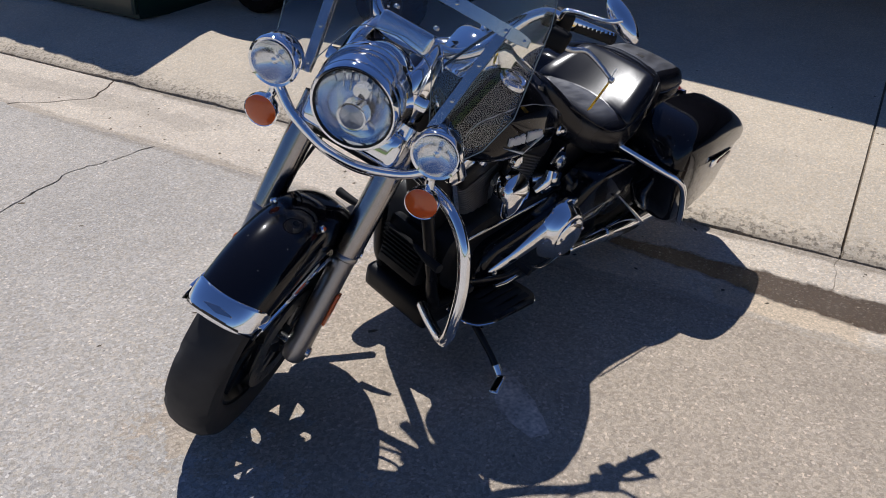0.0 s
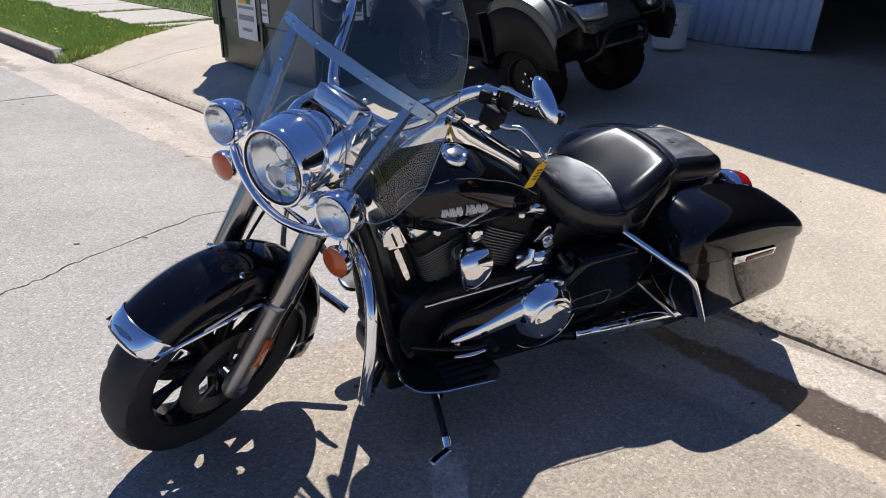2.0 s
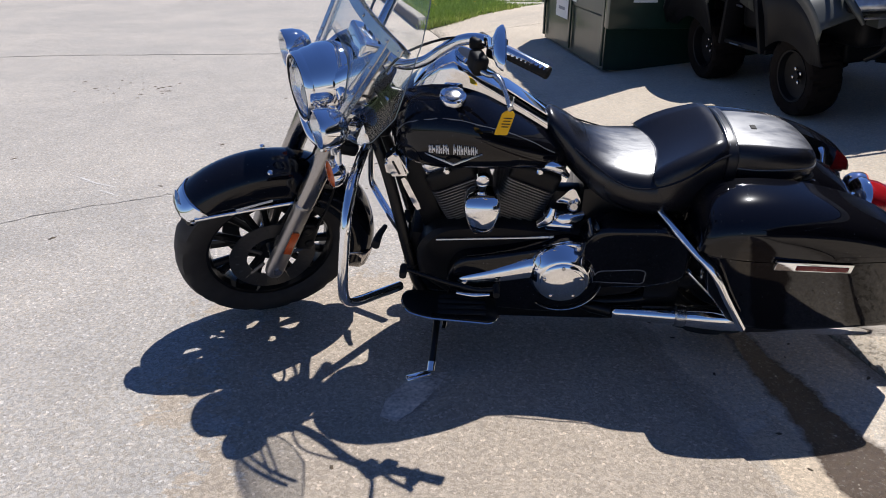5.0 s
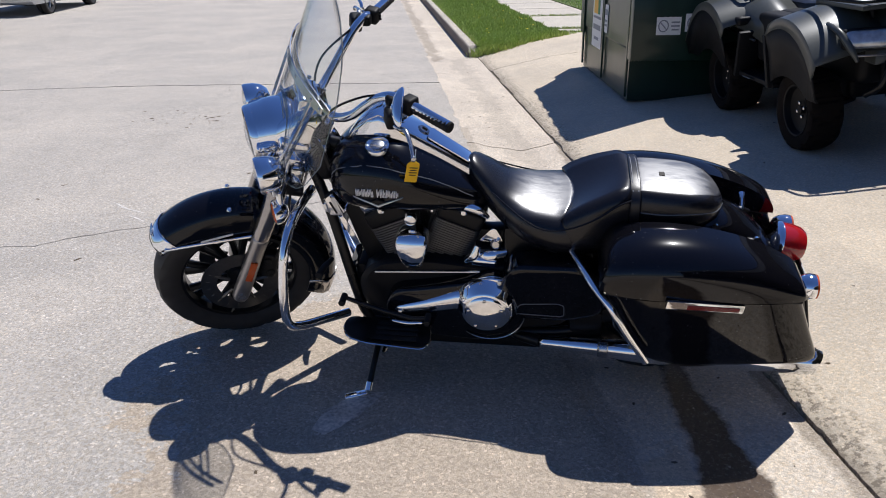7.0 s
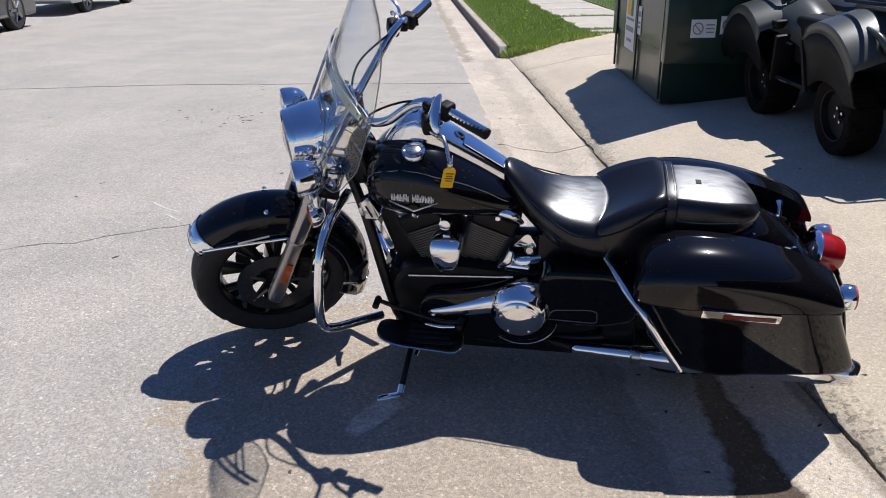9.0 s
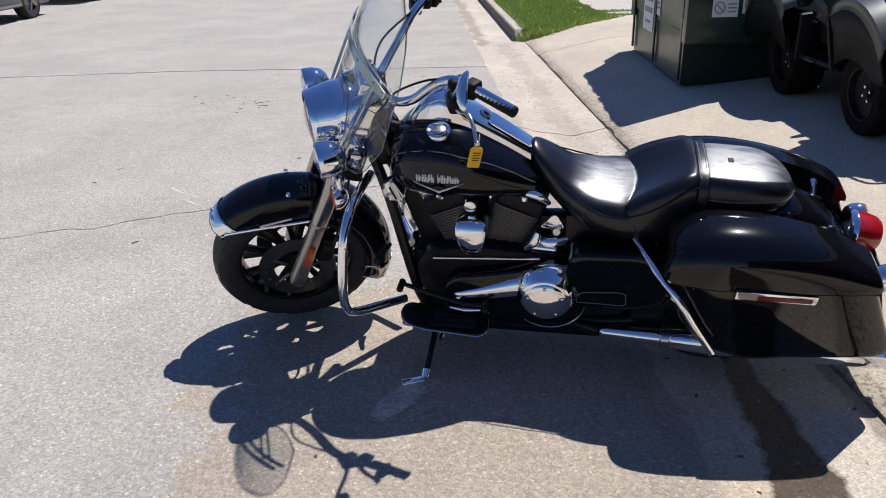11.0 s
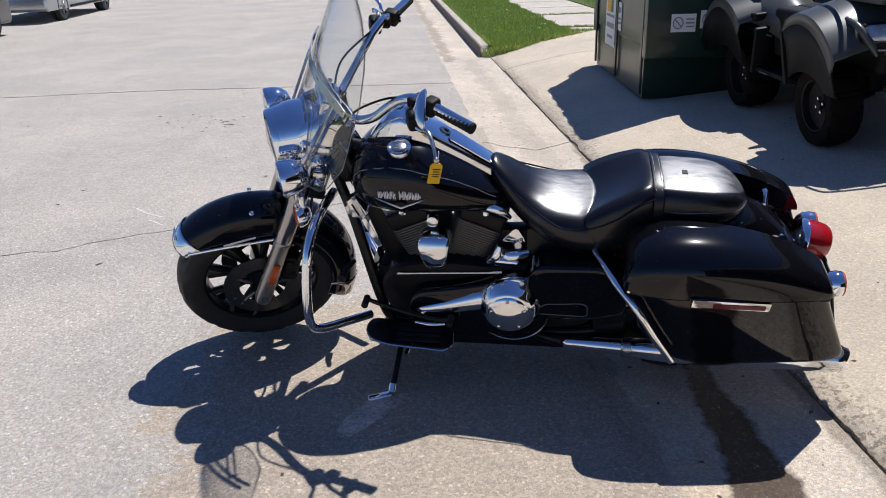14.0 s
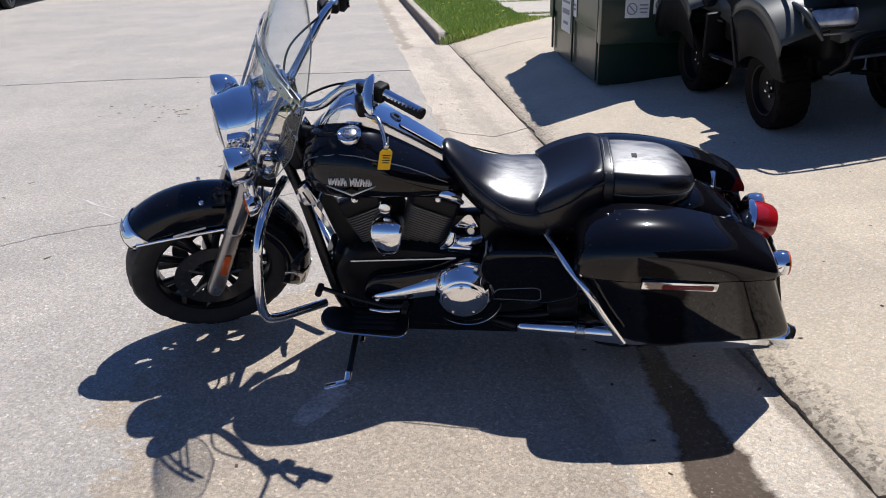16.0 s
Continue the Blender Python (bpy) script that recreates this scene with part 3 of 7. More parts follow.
kerb = tagged(new("kerb"), "grey concrete kerb beside the lawn", "kerb", kind="structure")
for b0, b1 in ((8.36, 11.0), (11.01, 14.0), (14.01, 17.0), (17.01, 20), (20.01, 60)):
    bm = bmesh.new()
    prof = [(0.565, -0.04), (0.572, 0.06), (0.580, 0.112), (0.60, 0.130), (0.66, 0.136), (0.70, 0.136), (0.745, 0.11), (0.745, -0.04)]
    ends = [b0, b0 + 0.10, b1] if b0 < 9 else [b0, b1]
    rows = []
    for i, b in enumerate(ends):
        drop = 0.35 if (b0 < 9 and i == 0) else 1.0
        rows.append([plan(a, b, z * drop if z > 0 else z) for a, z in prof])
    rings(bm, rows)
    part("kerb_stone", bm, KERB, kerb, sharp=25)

sidewalk = tagged(new("sidewalk"), "pale concrete sidewalk slabs with grassy seams", "sidewalk", kind="structure")
for b0, b1 in ((8.74, 8.94), (9.04, 9.45), (9.55, 11.6), (11.7, 13.2), (13.25, 14.7), (14.75, 16.2), (16.25, 17.7), (17.75, 30)):
    slab("slab", [(2.02, b0), (3.3, b0), (3.3, b1), (2.02, b1)], WALK, sidewalk, z=0.225)


def turf(a, z):
    """The strip rises from the kerb to the walk."""
    return z + 0.085 * max(0.0, min(1.0, (a - 0.8) / 1.2)) if a < 2.01 else z


def lawn_piece(outline, z=0.06):
    bm = bmesh.new()
    vs = [bm.verts.new(plan(a, b, turf(a, z))) for a, b in outline]
    lo = [bm.verts.new(plan(a, b, -0.04)) for a, b in outline]
    bm.faces.new(vs)
    for i in range(len(vs)):
        bm.faces.new((vs[i], lo[i], lo[(i + 1) % len(vs)], vs[(i + 1) % len(vs)]))
    return tagged(part("lawn", bm, LAWN), "green lawn strip with dandelions", "lawn", kind="structure")


STRIP = [(0.70, 8.42), (1.12, 8.36), (1.68, 8.60), (2.0, 8.72), (2.0, 60), (0.70, 60)]
YARD = [(3.32, 8.85), (14, 8.85), (14, 60), (3.32, 60)]
lawn_piece(STRIP, 0.13)
lawn_piece(YARD, 0.235)


def inside(a, b, poly):
    hit = False
    for (x0, y0), (x1, y1) in zip(poly, poly[1:] + poly[:1]):
        if (y0 > b) != (y1 > b) and a < (x1 - x0) * (b - y0) / (y1 - y0) + x0:
            hit = not hit
    return hit


def grass():
    rng = np.random.default_rng(4)
    verts, faces = [], []

    def blade(a, b, h, z0):
        x, y, z = plan(a, b, z0)
        t, lean = rng.uniform(0, 6.283), rng.uniform(0.1, 0.7) * h
        w = rng.uniform(0.004, 0.009)
        dx, dy = math.cos(t), math.sin(t)
        s = rng.uniform(0, 6.283)
        lx, ly = math.cos(s) * lean, math.sin(s) * lean
        k = len(verts)
        verts.extend([(x - dx * w, y - dy * w, z), (x + dx * w, y + dy * w, z), (x + lx * 0.4 + dx * w * 0.7, y + ly * 0.4 + dy * w * 0.7, z + h * 0.6), (x + lx, y + ly, z + h)])
        faces.extend([(k, k + 1, k + 2), (k, k + 2, k + 3)])

    for poly, count, bmax, z0, lo in ((STRIP, 46000, 19, 0.128, 8.3), (YARD, 16000, 19, 0.233, 8.85)):
        a0, a1 = min(p[0] for p in poly), min(max(p[0] for p in poly), 7.5)
        for i in range(count):
            a, b = rng.uniform(a0, a1), lo + (bmax - lo) * rng.uniform() ** 1.4
            if inside(a, b, poly):
                tall = 1 + 0.9 * noise.noise((a * 1.3, b * 1.3, 0.0))
                blade(a, b, max(0.02, rng.uniform(0.03, 0.075) * tall), turf(a, z0))
    for i in range(2600):                                   # seams of the sidewalk
        k = (8.70, 8.99, 9.50, 11.65, 8.99, 9.50)[rng.integers(0, 6)]
        blade(rng.uniform(1.95, 3.35), k + rng.uniform(-0.05, 0.05), rng.uniform(0.02, 0.06), 0.21)
    for i in range(2600):                                   # ragged border along the drive
        t = rng.uniform()
        a = 0.76 + 1.26 * t
        b = float(np.interp(a, [0.75, 1.12, 1.68, 2.0], [8.36, 8.36, 8.60, 8.72]))
        blade(a + rng.normal(0, 0.05), b + 0.03 - abs(rng.normal(0, 0.06)), rng.uniform(0.03, 0.09), ramp(a))
    for i in range(1500):                                   # a tuft where the kerb ends
        a, b = 0.86 + rng.normal(0, 0.09), 8.34 + rng.normal(0, 0.05)
        blade(a, b, rng.uniform(0.05, 0.14), ramp(a))
    me = bpy.data.meshes.new("grass")
    me.from_pydata(verts, [], faces)
    me.materials.append(BLADE)
    tagged(new("grass", me), "bright green spring grass", "grass", kind="stuff")
    verts2, faces2 = [], []
    for i in range(60):
        a, b = rng.uniform(0.95, 1.9), 9.3 + 8 * rng.uniform() ** 1.3
        if not inside(a, b, STRIP):
            continue
        x, y, z = plan(a, b, turf(a, 0.165) + rng.uniform(0, 0.03))
        k, r = len(verts2), rng.uniform(0.012, 0.02)
        verts2.append((x, y, z + 0.006))
        for j in range(8):
            verts2.append((x + r * math.cos(j * 0.785), y + r * math.sin(j * 0.785), z))
        faces2.extend((k, k + 1 + j, k + 1 + (j + 1) % 8) for j in range(8))
    me = bpy.data.meshes.new("dandelions")
    me.from_pydata(verts2, [], faces2)
    me.materials.append(BLOSSOM)
    tagged(new("dandelions", me), "yellow dandelion blossoms in the grass", "flowers", kind="stuff")


grass()


def scatter(name, label, mat, count, place, lo, hi, seed, long=1.0):
    """Loose crumbs in one mesh: low, tilted, irregular pieces."""
    rng = np.random.default_rng(seed)
    verts, faces = [], []
    for i in range(count):
        a, b, z = place(rng)
        r, t, k = rng.uniform(lo, hi), rng.uniform(0, 6.283), len(verts)
        for j in range(5):
            u = t + j * 1.2566
            q = r * rng.uniform(0.6, 1.2)
            x, y = q * math.cos(u) * long, q * math.sin(u)
            verts.append(plan(a + x * math.cos(t) - y * math.sin(t), b + x * math.sin(t) + y * math.cos(t), z - 0.001))
        verts.append(plan(a + r * 0.2, b, z + r * rng.uniform(0.35, 0.8) / long))
        faces.extend((k + j, k + (j + 1) % 5, k + 5) for j in range(5))
    me = bpy.data.meshes.new(name)
    me.from_pydata(verts, [], faces)
    me.materials.append(mat)
    tagged(new(name, me), label, "debris", kind="stuff")


def on_lip(rng):
    a = 0.715 + abs(rng.normal(0, 0.05))
    return a, rng.uniform(-3.0, 4.5), ramp(a)


def in_gutter(rng):
    a = rng.uniform(0.05, 0.69)
    return a, rng.uniform(-3.0, 7.5), pan(a)


def on_street(rng):
    return rng.uniform(-4.5, -0.05), rng.uniform(-1.5, 8.5), 0.0


def on_drive(rng):
    a = rng.uniform(0.8, 2.4)
    return a, rng.uniform(-1.5, 3.5), ramp(a)


scatter("lip_grit", "broken crumbs along the driveway lip", CHIP, 900, on_lip, 0.002, 0.006, 11)
scatter("gutter_grit", "loose grit and leaf bits in the gutter", CHIP, 420, in_gutter, 0.002, 0.006, 12)
scatter("leaf_bits", "dark dry leaf bits in the gutter", TWIG, 120, in_gutter, 0.004, 0.010, 13, 1.8)
scatter("leaf_bits", "dark dry leaf bits on the street", TWIG, 70, on_street, 0.005, 0.016, 14, 2.0)
scatter("street_grit", "pale loose stones on the street", CHIP, 300, on_street, 0.003, 0.007, 15)
scatter("leaf_bits", "dark dry leaf bits on the driveway", TWIG, 60, on_drive, 0.004, 0.010, 16, 1.7)

def in_patch(rng):
    return rng.uniform(-3.0, -2.1), rng.uniform(4.45, 5.1), 0.0


scatter("leaf_bits", "dark dry leaf bits scattered on the street", TWIG, 22, in_patch, 0.010, 0.022, 17, 2.0)
scuffs = bmesh.new()
for a0, b0, a1, b1, w in ((-2.42, 2.20, -2.30, 2.06, 0.012), (-2.36, 2.10, -2.17, 1.96, 0.009), (-2.24, 1.92, -2.12, 1.80, 0.010)):
    rings(scuffs, [[plan(a0 + (a1 - a0) * t + 0.01 * noise.noise((t * 6, a0, 0)) - w * (1 - abs(2 * t - 1)) * 0.5, b0 + (b1 - b0) * t, 0.0015), plan(a0 + (a1 - a0) * t + 0.01 * noise.noise((t * 6, a0, 3)) + w * (1 - abs(2 * t - 1)) * 0.5, b0 + (b1 - b0) * t + 0.006, 0.0015)] for t in [k / 9 for k in range(10)]], close=False)
tagged(part("chalky_scratch", scuffs, CHALK), "pale chalky scratches on the street", "scratch", kind="structure")

# the fan scraped into the street by the side stand
fan = bmesh.new()
rows = []
for k in range(15):
    t = k / 14
    inner = Vector((-0.775, -0.190)).lerp(Vector((-0.975, -0.400)), t) + Vector((-0.035, 0.028)) * math.sin(t * 3.14)
    outer = Vector((-0.723, -0.196)).lerp(Vector((-0.930, -0.436)), t) + Vector((0.012, -0.012)) * math.sin(t * 3.14)
    rows.append([plan(*inner.lerp(outer, u + 0.06 * noise.noise((k * 1.3, u * 9, 1.0))), 0.002) for u in (0, 0.25, 0.5, 0.75, 1)])
rings(fan, rows, close=False)
tagged(part("scuff_mark", fan, SCUFF), "pale fan scraped into the street by the stand", "scuff", kind="structure")
# ---- motorcycle ----
LEAN, HEADING, STEER = 13.0, -2.5, 25.0
BIKE = Matrix.Translation((0, 0.021, 0)) @ pose(0, 0, 0, LEAN, 0, HEADING)
bike = thing("motorcycle", "black touring cruiser motorcycle with chrome trim leaning on its side stand", "motorcycle",
             BIKE)
RAKE = radians(26)
AXIS_O, AXIS = Vector((-1.795, 0, 0)), Vector((math.sin(RAKE), 0, math.cos(RAKE)))
S = Matrix.Translation(AXIS_O) @ Matrix.Rotation(radians(STEER), 4, AXIS) @ Matrix.Translation(-AXIS_O)


def tyre_mesh(o, R, w, rim, ribs, deep=0.006):
    """A tyre about the axis y through o, with cut tread blocks."""
    bm = bmesh.new()
    prof = [(rim, -w * 0.36), (rim + 0.012, -w * 0.44), (R * 0.86, -w * 0.5), (R * 0.94, -w * 0.46), (R * 0.985, -w * 0.3), (R, -w * 0.1), (R, w * 0.1),
            (R * 0.985, w * 0.3), (R * 0.94, w * 0.46), (R * 0.86, w * 0.5), (rim + 0.012, w * 0.44), (rim, w * 0.36)]
    n = 96
    rows = []
    for k in range(n):
        t = 2 * math.pi * k / n
        row = []
        for i, (r, y) in enumerate(prof):
            cut = 0.0
            if 3 <= i <= 8 and ribs and (k + (i if i < 6 else 11 - i) * 2) % 8 == 0:
                cut = deep
            row.append(Vector(o) + Vector(((r - cut) * math.cos(t), y, (r - cut) * math.sin(t))))
        rows.append(row)
    rows.append(rows[0])
    rings(bm, rows, close=False)
    bmesh.ops.remove_doubles(bm, verts=bm.verts, dist=1e-5)
    return bm


def alloy(o, R, w, spokes, hub_r, fork=True):
    """Rim, split spokes and hub of a cast wheel about the axis y."""
    bm = bmesh.new()
    o = Vector(o)
    lathe(bm, [(R - 0.03, -w * 0.2), (R - 0.022, -w * 0.42), (R + 0.004, -w * 0.45), (R + 0.004, -w * 0.36), (R - 0.012, -w * 0.3), (R - 0.012, w * 0.3),
               (R + 0.004, w * 0.36), (R + 0.004, w * 0.45), (R - 0.022, w * 0.42), (R - 0.03, w * 0.2), (R - 0.03, -w * 0.2)], o, (0, 1, 0), 64, cap=False)
    lathe(bm, [(hub_r, -0.045), (hub_r + 0.008, -0.03), (hub_r, 0), (hub_r + 0.008, 0.03), (hub_r, 0.045)], o, (0, 1, 0), 24)
    return bm


def spokes_of(wheel_ob, o, R, count, hub_r, m):
    """The split spokes of a cast wheel, each a part."""
    o = Vector(o)
    for k in range(count):
        t = 2 * math.pi * k / count
        for s in (-1, 1):
            t1 = t + s * 0.16
            p0 = o + Vector((hub_r * 0.8 * math.cos(t), s * 0.012, hub_r * 0.8 * math.sin(t)))
            p1 = o + Vector(((R - 0.02) * math.cos(t1), s * 0.01, (R - 0.02) * math.sin(t1)))
            part("spoke", tubed([p0, p0.lerp(p1, 0.5), p1], [0.017, 0.013, 0.016], 8, 3), BLACK, wheel_ob, "", m)


def disc_mesh(o, R, y, holes=20):
    bm = bmesh.new()
    o = Vector(o) + Vector((0, y, 0))
    n = 60
    for i, (r0, r1) in enumerate(((R * 0.60, R * 0.985), (R * 0.975, R))):
        lathe(bm, [(r0, -0.0025), (r1, -0.0025), (r1, 0.0025), (r0, 0.0025), (r0, -0.0025)], o, (0, 1, 0), n, cap=False)
    for k in range(holes):
        t = 2 * math.pi * k / holes
        d = Vector((math.cos(t), 0, math.sin(t)))
        tube(bm, [o + d * R * 0.78, o + d * R * 0.87], 0.004, 6, 0)
    for k in range(5):
        t = 2 * math.pi * k / 5
        d = Vector((math.cos(t), 0, math.sin(t)))
        tube(bm, [o + d * R * 0.3, o + d * R * 0.7], 0.007, 6, 0)
    return bm


# front wheel
FA = (-1.602, 0, 0.318)
wheel = part("front_wheel", alloy(FA, 0.235, 0.10, 9, 0.042), BLACK, bike, "black cast front wheel", S)
spokes_of(wheel, FA, 0.235, 9, 0.042, S)
part("tyre", tyre_mesh(FA, 0.320, 0.130, 0.222, True), RUBBER, wheel, "black treaded tyre", S)
for y in (-0.0465, 0.0465):
    ring = [(FA[0] + 0.237 * math.cos(a), y, FA[2] + 0.237 * math.sin(a)) for a in [2 * math.pi * i / 48 for i in range(49)]]
    part("rim_lip", tubed(ring, 0.0022, 6, 0), SATIN, wheel, "thin bright rim edge", S)
for y in (-0.075, 0.075):
    part("brake_disc", disc_mesh(FA, 0.150, y), DISC, wheel, "dark drilled steel brake disc", S)
part("axle", tubed([(FA[0], -0.16, FA[2]), (FA[0], 0.16, FA[2])], 0.014, 12, 0), STEEL, wheel, "", S)


def fender(o, R, w, t0, t1, edge, n=40):
    """A rounded mudguard over a wheel; edge(t) is the radius of its skirt."""
    rows = []
    for k in range(n + 1):
        t = radians(t0 + (t1 - t0) * k / n)
        e = edge(math.degrees(t))
        prof = [(e, -w), (e + (R - 0.055 - e) * 0.5, -w * 1.02), (R - 0.055, -w), (R - 0.03, -w * 0.9), (R - 0.012, -w * 0.66), (R - 0.003, -w * 0.34), (R, 0)]
        prof = prof + [(r, -y) for r, y in prof[-2::-1]]
        rows.append([(o[0] - r * math.cos(t), y, o[2] + r * math.sin(t)) for r, y in prof])
    bm = bmesh.new()
    rings(bm, rows, close=False)
    return bm


def skirt(t):
    """Front skirt: a nearly level lower line ahead, an arc behind."""
    if t < 114:
        return min(0.352, (0.258 - 0.020 * (t - 46) / 68) / math.sin(radians(max(t, 30))))
    return 0.2605 + 0.01 * min(1, (t - 114) / 60)


FENDER_R = 0.385
fend = part("front_fender", fender(FA, FENDER_R, 0.088, 45.5, 206, skirt), PAINT, bike, "gloss black front fender", S, mods=(("SOLIDIFY", 0.004),))
tip = bmesh.new()
rows = []
ACROSS = [0, 0.2, 0.34, 0.5, 0.66, 0.78, 0.9, 0.96, 1.0]
for k in range(9):                                   # a cap that hugs the front of the fender
    u = k / 8
    R = FENDER_R + 0.003 - 0.006 * (1 - u) ** 3
    half = []
    for g in ACROSS:
        t = 44.5 + 9.5 * u + 2.5 * u * g * g + 3.0 * (1 - u) * g ** 4
        half.append((R - float(np.interp(g, [0, 0.34, 0.66, 0.9, 1.0], [0, 0.003, 0.012, 0.03, 0.055])), g * 0.0915, t))
    for w in (0.35, 0.7, 1.0):
        t = 44.5 + 9.5 * u + 2.5 * u + 3.0 * (1 - u)
        top = R - 0.055
        half.append((top + (skirt(t) - 0.004 - top) * w, 0.0915 + 0.001 * math.sin(w * 3.1), t))
    row = [(FA[0] - r * math.cos(radians(t)), -y, FA[2] + r * math.sin(radians(t))) for r, y, t in half[::-1]]
    row += [(x, -y, z) for x, y, z in row[-2::-1]]
    rows.append(row)
rings(tip, rows, close=False)
part("fender_tip", tip, CHROME, fend, "chrome fender tip with a badge", S, sharp=60, mods=(("SOLIDIFY", 0.0015),))
rear_tip = bmesh.new()
rows = []
for k in range(6):
    t = radians(193 + 15 * k / 5)
    prof = [(0.268, -0.090), (FENDER_R - 0.045, -0.092), (FENDER_R - 0.015, -0.070), (FENDER_R + 0.002, -0.032), (FENDER_R + 0.004, 0)]
    prof = prof + [(r, -y) for r, y in prof[-2::-1]]
    rows.append([(FA[0] - r * math.cos(t), y * (1 - 0.02 * k), FA[2] + r * math.sin(t)) for r, y in prof])
rings(rear_tip, rows, close=False)
part("rear_fender_tip", rear_tip, SMOKE, fend, "dull chrome rear tip", S, mods=(("SOLIDIFY", 0.004),))
t = radians(48.8)
c = Vector((FA[0] - (FENDER_R + 0.001) * math.cos(t), 0, FA[2] + (FENDER_R + 0.001) * math.sin(t)))
mb = Matrix.Translation(c) @ Matrix.Rotation(-(math.pi / 2 - t), 4, "Y")
part("tip_badge", plated(rounded([(-0.008, 0), (0, -0.038), (0.008, 0), (0, 0.038)], 0.004), 0.004, mb, 0.001), STEEL, fend, "", S)
for s in (-1, 1):
    pts = []
    for k in range(12):
        tt = 50 + 62 * k / 11
        e = skirt(tt)
        t = radians(tt)
        pts.append((FA[0] - (e + 0.004) * math.cos(t), s * 0.092, FA[2] + (e + 0.004) * math.sin(t)))
    part("fender_trim", tubed(pts, 0.006, 8, 2), CHROME, fend, "chrome strip along the skirt", S)
    part("fender_script", boxed((-1.63, s * 0.0925, 0.586), (0.12, 0.003, 0.009), 0.002, 1, pose(0, 0, 0, 0, -4, 0)), BADGE, fend, "plain silver script badge", S)
    part("fender_bolt", lathed([(0.009, 0), (0.009, 0.006), (0.005, 0.01)], (-1.56, s * 0.066, 0.685), (0, s, 1), 10), CHROME, fend, "", S)

# fork
FORK_Y = 0.122


def on_fork(h, ahead=0.0):
    """A point of the fork's line at height h."""
    return -1.600 + (h - 0.318) * math.tan(RAKE) - ahead


for s in (-1, 1):
    y = s * FORK_Y
    leg = part("fork_leg", tubed([(on_fork(0.28), y, 0.28), (on_fork(0.31), y, 0.31), (on_fork(0.50), y, 0.50), (on_fork(0.565), y, 0.565)], [0.022, 0.033, 0.031, 0.031], 20, 4), SATIN, bike, "satin grey fork slider", S)
    part("fork_tube", tubed([(on_fork(0.56), y, 0.56), (on_fork(0.90), y, 0.90)], 0.0245, 20, 0), CHROME, leg, "chrome fork tube", S)
    part("fork_cover", tubed([(on_fork(0.578), y, 0.578), (on_fork(0.60), y, 0.60), (on_fork(0.86), y, 0.86)], [0.0335, 0.035, 0.0365], 24, 0), SMOKE, leg, "dull chrome fork cover", S)
    part("dust_seal", lathed([(0.031, 0), (0.0335, 0.003), (0.0335, 0.012), (0.031, 0.016)], (on_fork(0.563), y, 0.563), AXIS, 24), SATIN, leg, "", S)
    mr = Matrix.Translation((on_fork(0.44), y + s * 0.034, 0.44)) @ Matrix.Rotation(RAKE, 4, "Y")
    part("fork_reflector", boxed((0, 0, 0), (0.026, 0.008, 0.095), 0.003, 2, None), AMBER, leg, "amber reflector strip", S @ mr)
    cal = bmesh.new()
    box(cal, (on_fork(0.40) + 0.085, s * 0.083, 0.40), (0.06, 0.05, 0.12), 0.014, 3, pose(0, 0, 0, 0, 20, 0))
    for z in (0.37, 0.43):
        lathe(cal, [(0.016, 0), (0.016, 0.006), (0.010, 0.01)], (on_fork(0.40) + 0.085, s * 0.106, z), (0, s, 0), 14)
    part("brake_caliper", cal, WRINKLE, leg, "black brake caliper", S)
    part("brake_hose", tubed([(on_fork(0.45) + 0.09, y, 0.45), (on_fork(0.6) + 0.08, y, 0.58), (on_fork(0.72) + 0.06, y * 0.8, 0.70), (on_fork(0.85) + 0.04, y * 0.5, 0.85)], 0.005, 8, 5), BLACK, leg, "", S)
part("lower_yoke", boxed((on_fork(0.80) + 0.03, 0, 0.785), (0.10, 0.30, 0.04), 0.012, 2, pose(0, 0, 0, 0, 26, 0)), BLACK, bike, "", S)
part("upper_yoke", boxed((on_fork(0.96) + 0.0, 0, 0.955), (0.10, 0.28, 0.035), 0.012, 2, pose(0, 0, 0, 0, 26, 0)), CHROME, bike, "", S)

# headlamp and its nacelle
HC = Vector((-1.425, 0, 0.936))
HD = Vector((1, 0.09, -0.02)).normalized()
nac = part("headlamp_nacelle", lathed([(0.098, 0.016), (0.108, 0.014), (0.113, 0.03), (0.115, 0.05), (0.120, 0.068), (0.121, 0.10), (0.116, 0.14), (0.102, 0.18), (0.078, 0.21), (0.040, 0.225), (0.002, 0.23)], HC, HD, 48, False), CHROME, bike, "chrome headlamp nacelle", S)
part("bezel", lathed([(0.094, 0.012), (0.097, -0.004), (0.104, -0.006), (0.109, 0.002), (0.110, 0.02), (0.096, 0.024), (0.094, 0.012)], HC, HD, 48, False), CHROME, nac, "chrome headlamp rim", S)
part("gasket", lathed([(0.0935, -0.001), (0.0955, -0.005), (0.0985, -0.0062), (0.100, -0.004)], HC, HD, 48, False), BLACK, nac, "", S)
refl = bmesh.new()
lathe(refl, [(0.095, 0.012), (0.086, 0.03), (0.06, 0.052), (0.02, 0.062), (0.002, 0.064)], HC, HD, 40, False)
part("reflector_bowl", refl, REFLECTOR, nac, "silvered lamp bowl", S)
part("projector", lathed([(0.034, 0.014), (0.037, 0.012), (0.037, 0.045), (0.03, 0.05)], HC + Vector((0, 0, -0.033)), HD, 28), CHROME, nac, "low beam projector", S)
part("projector_lens", lathed([(0.001, 0.004), (0.018, 0.007), (0.031, 0.014), (0.033, 0.02)], HC + Vector((0, 0, -0.033)), HD, 24), LAMPGLASS, nac, "milky projector lens", S)
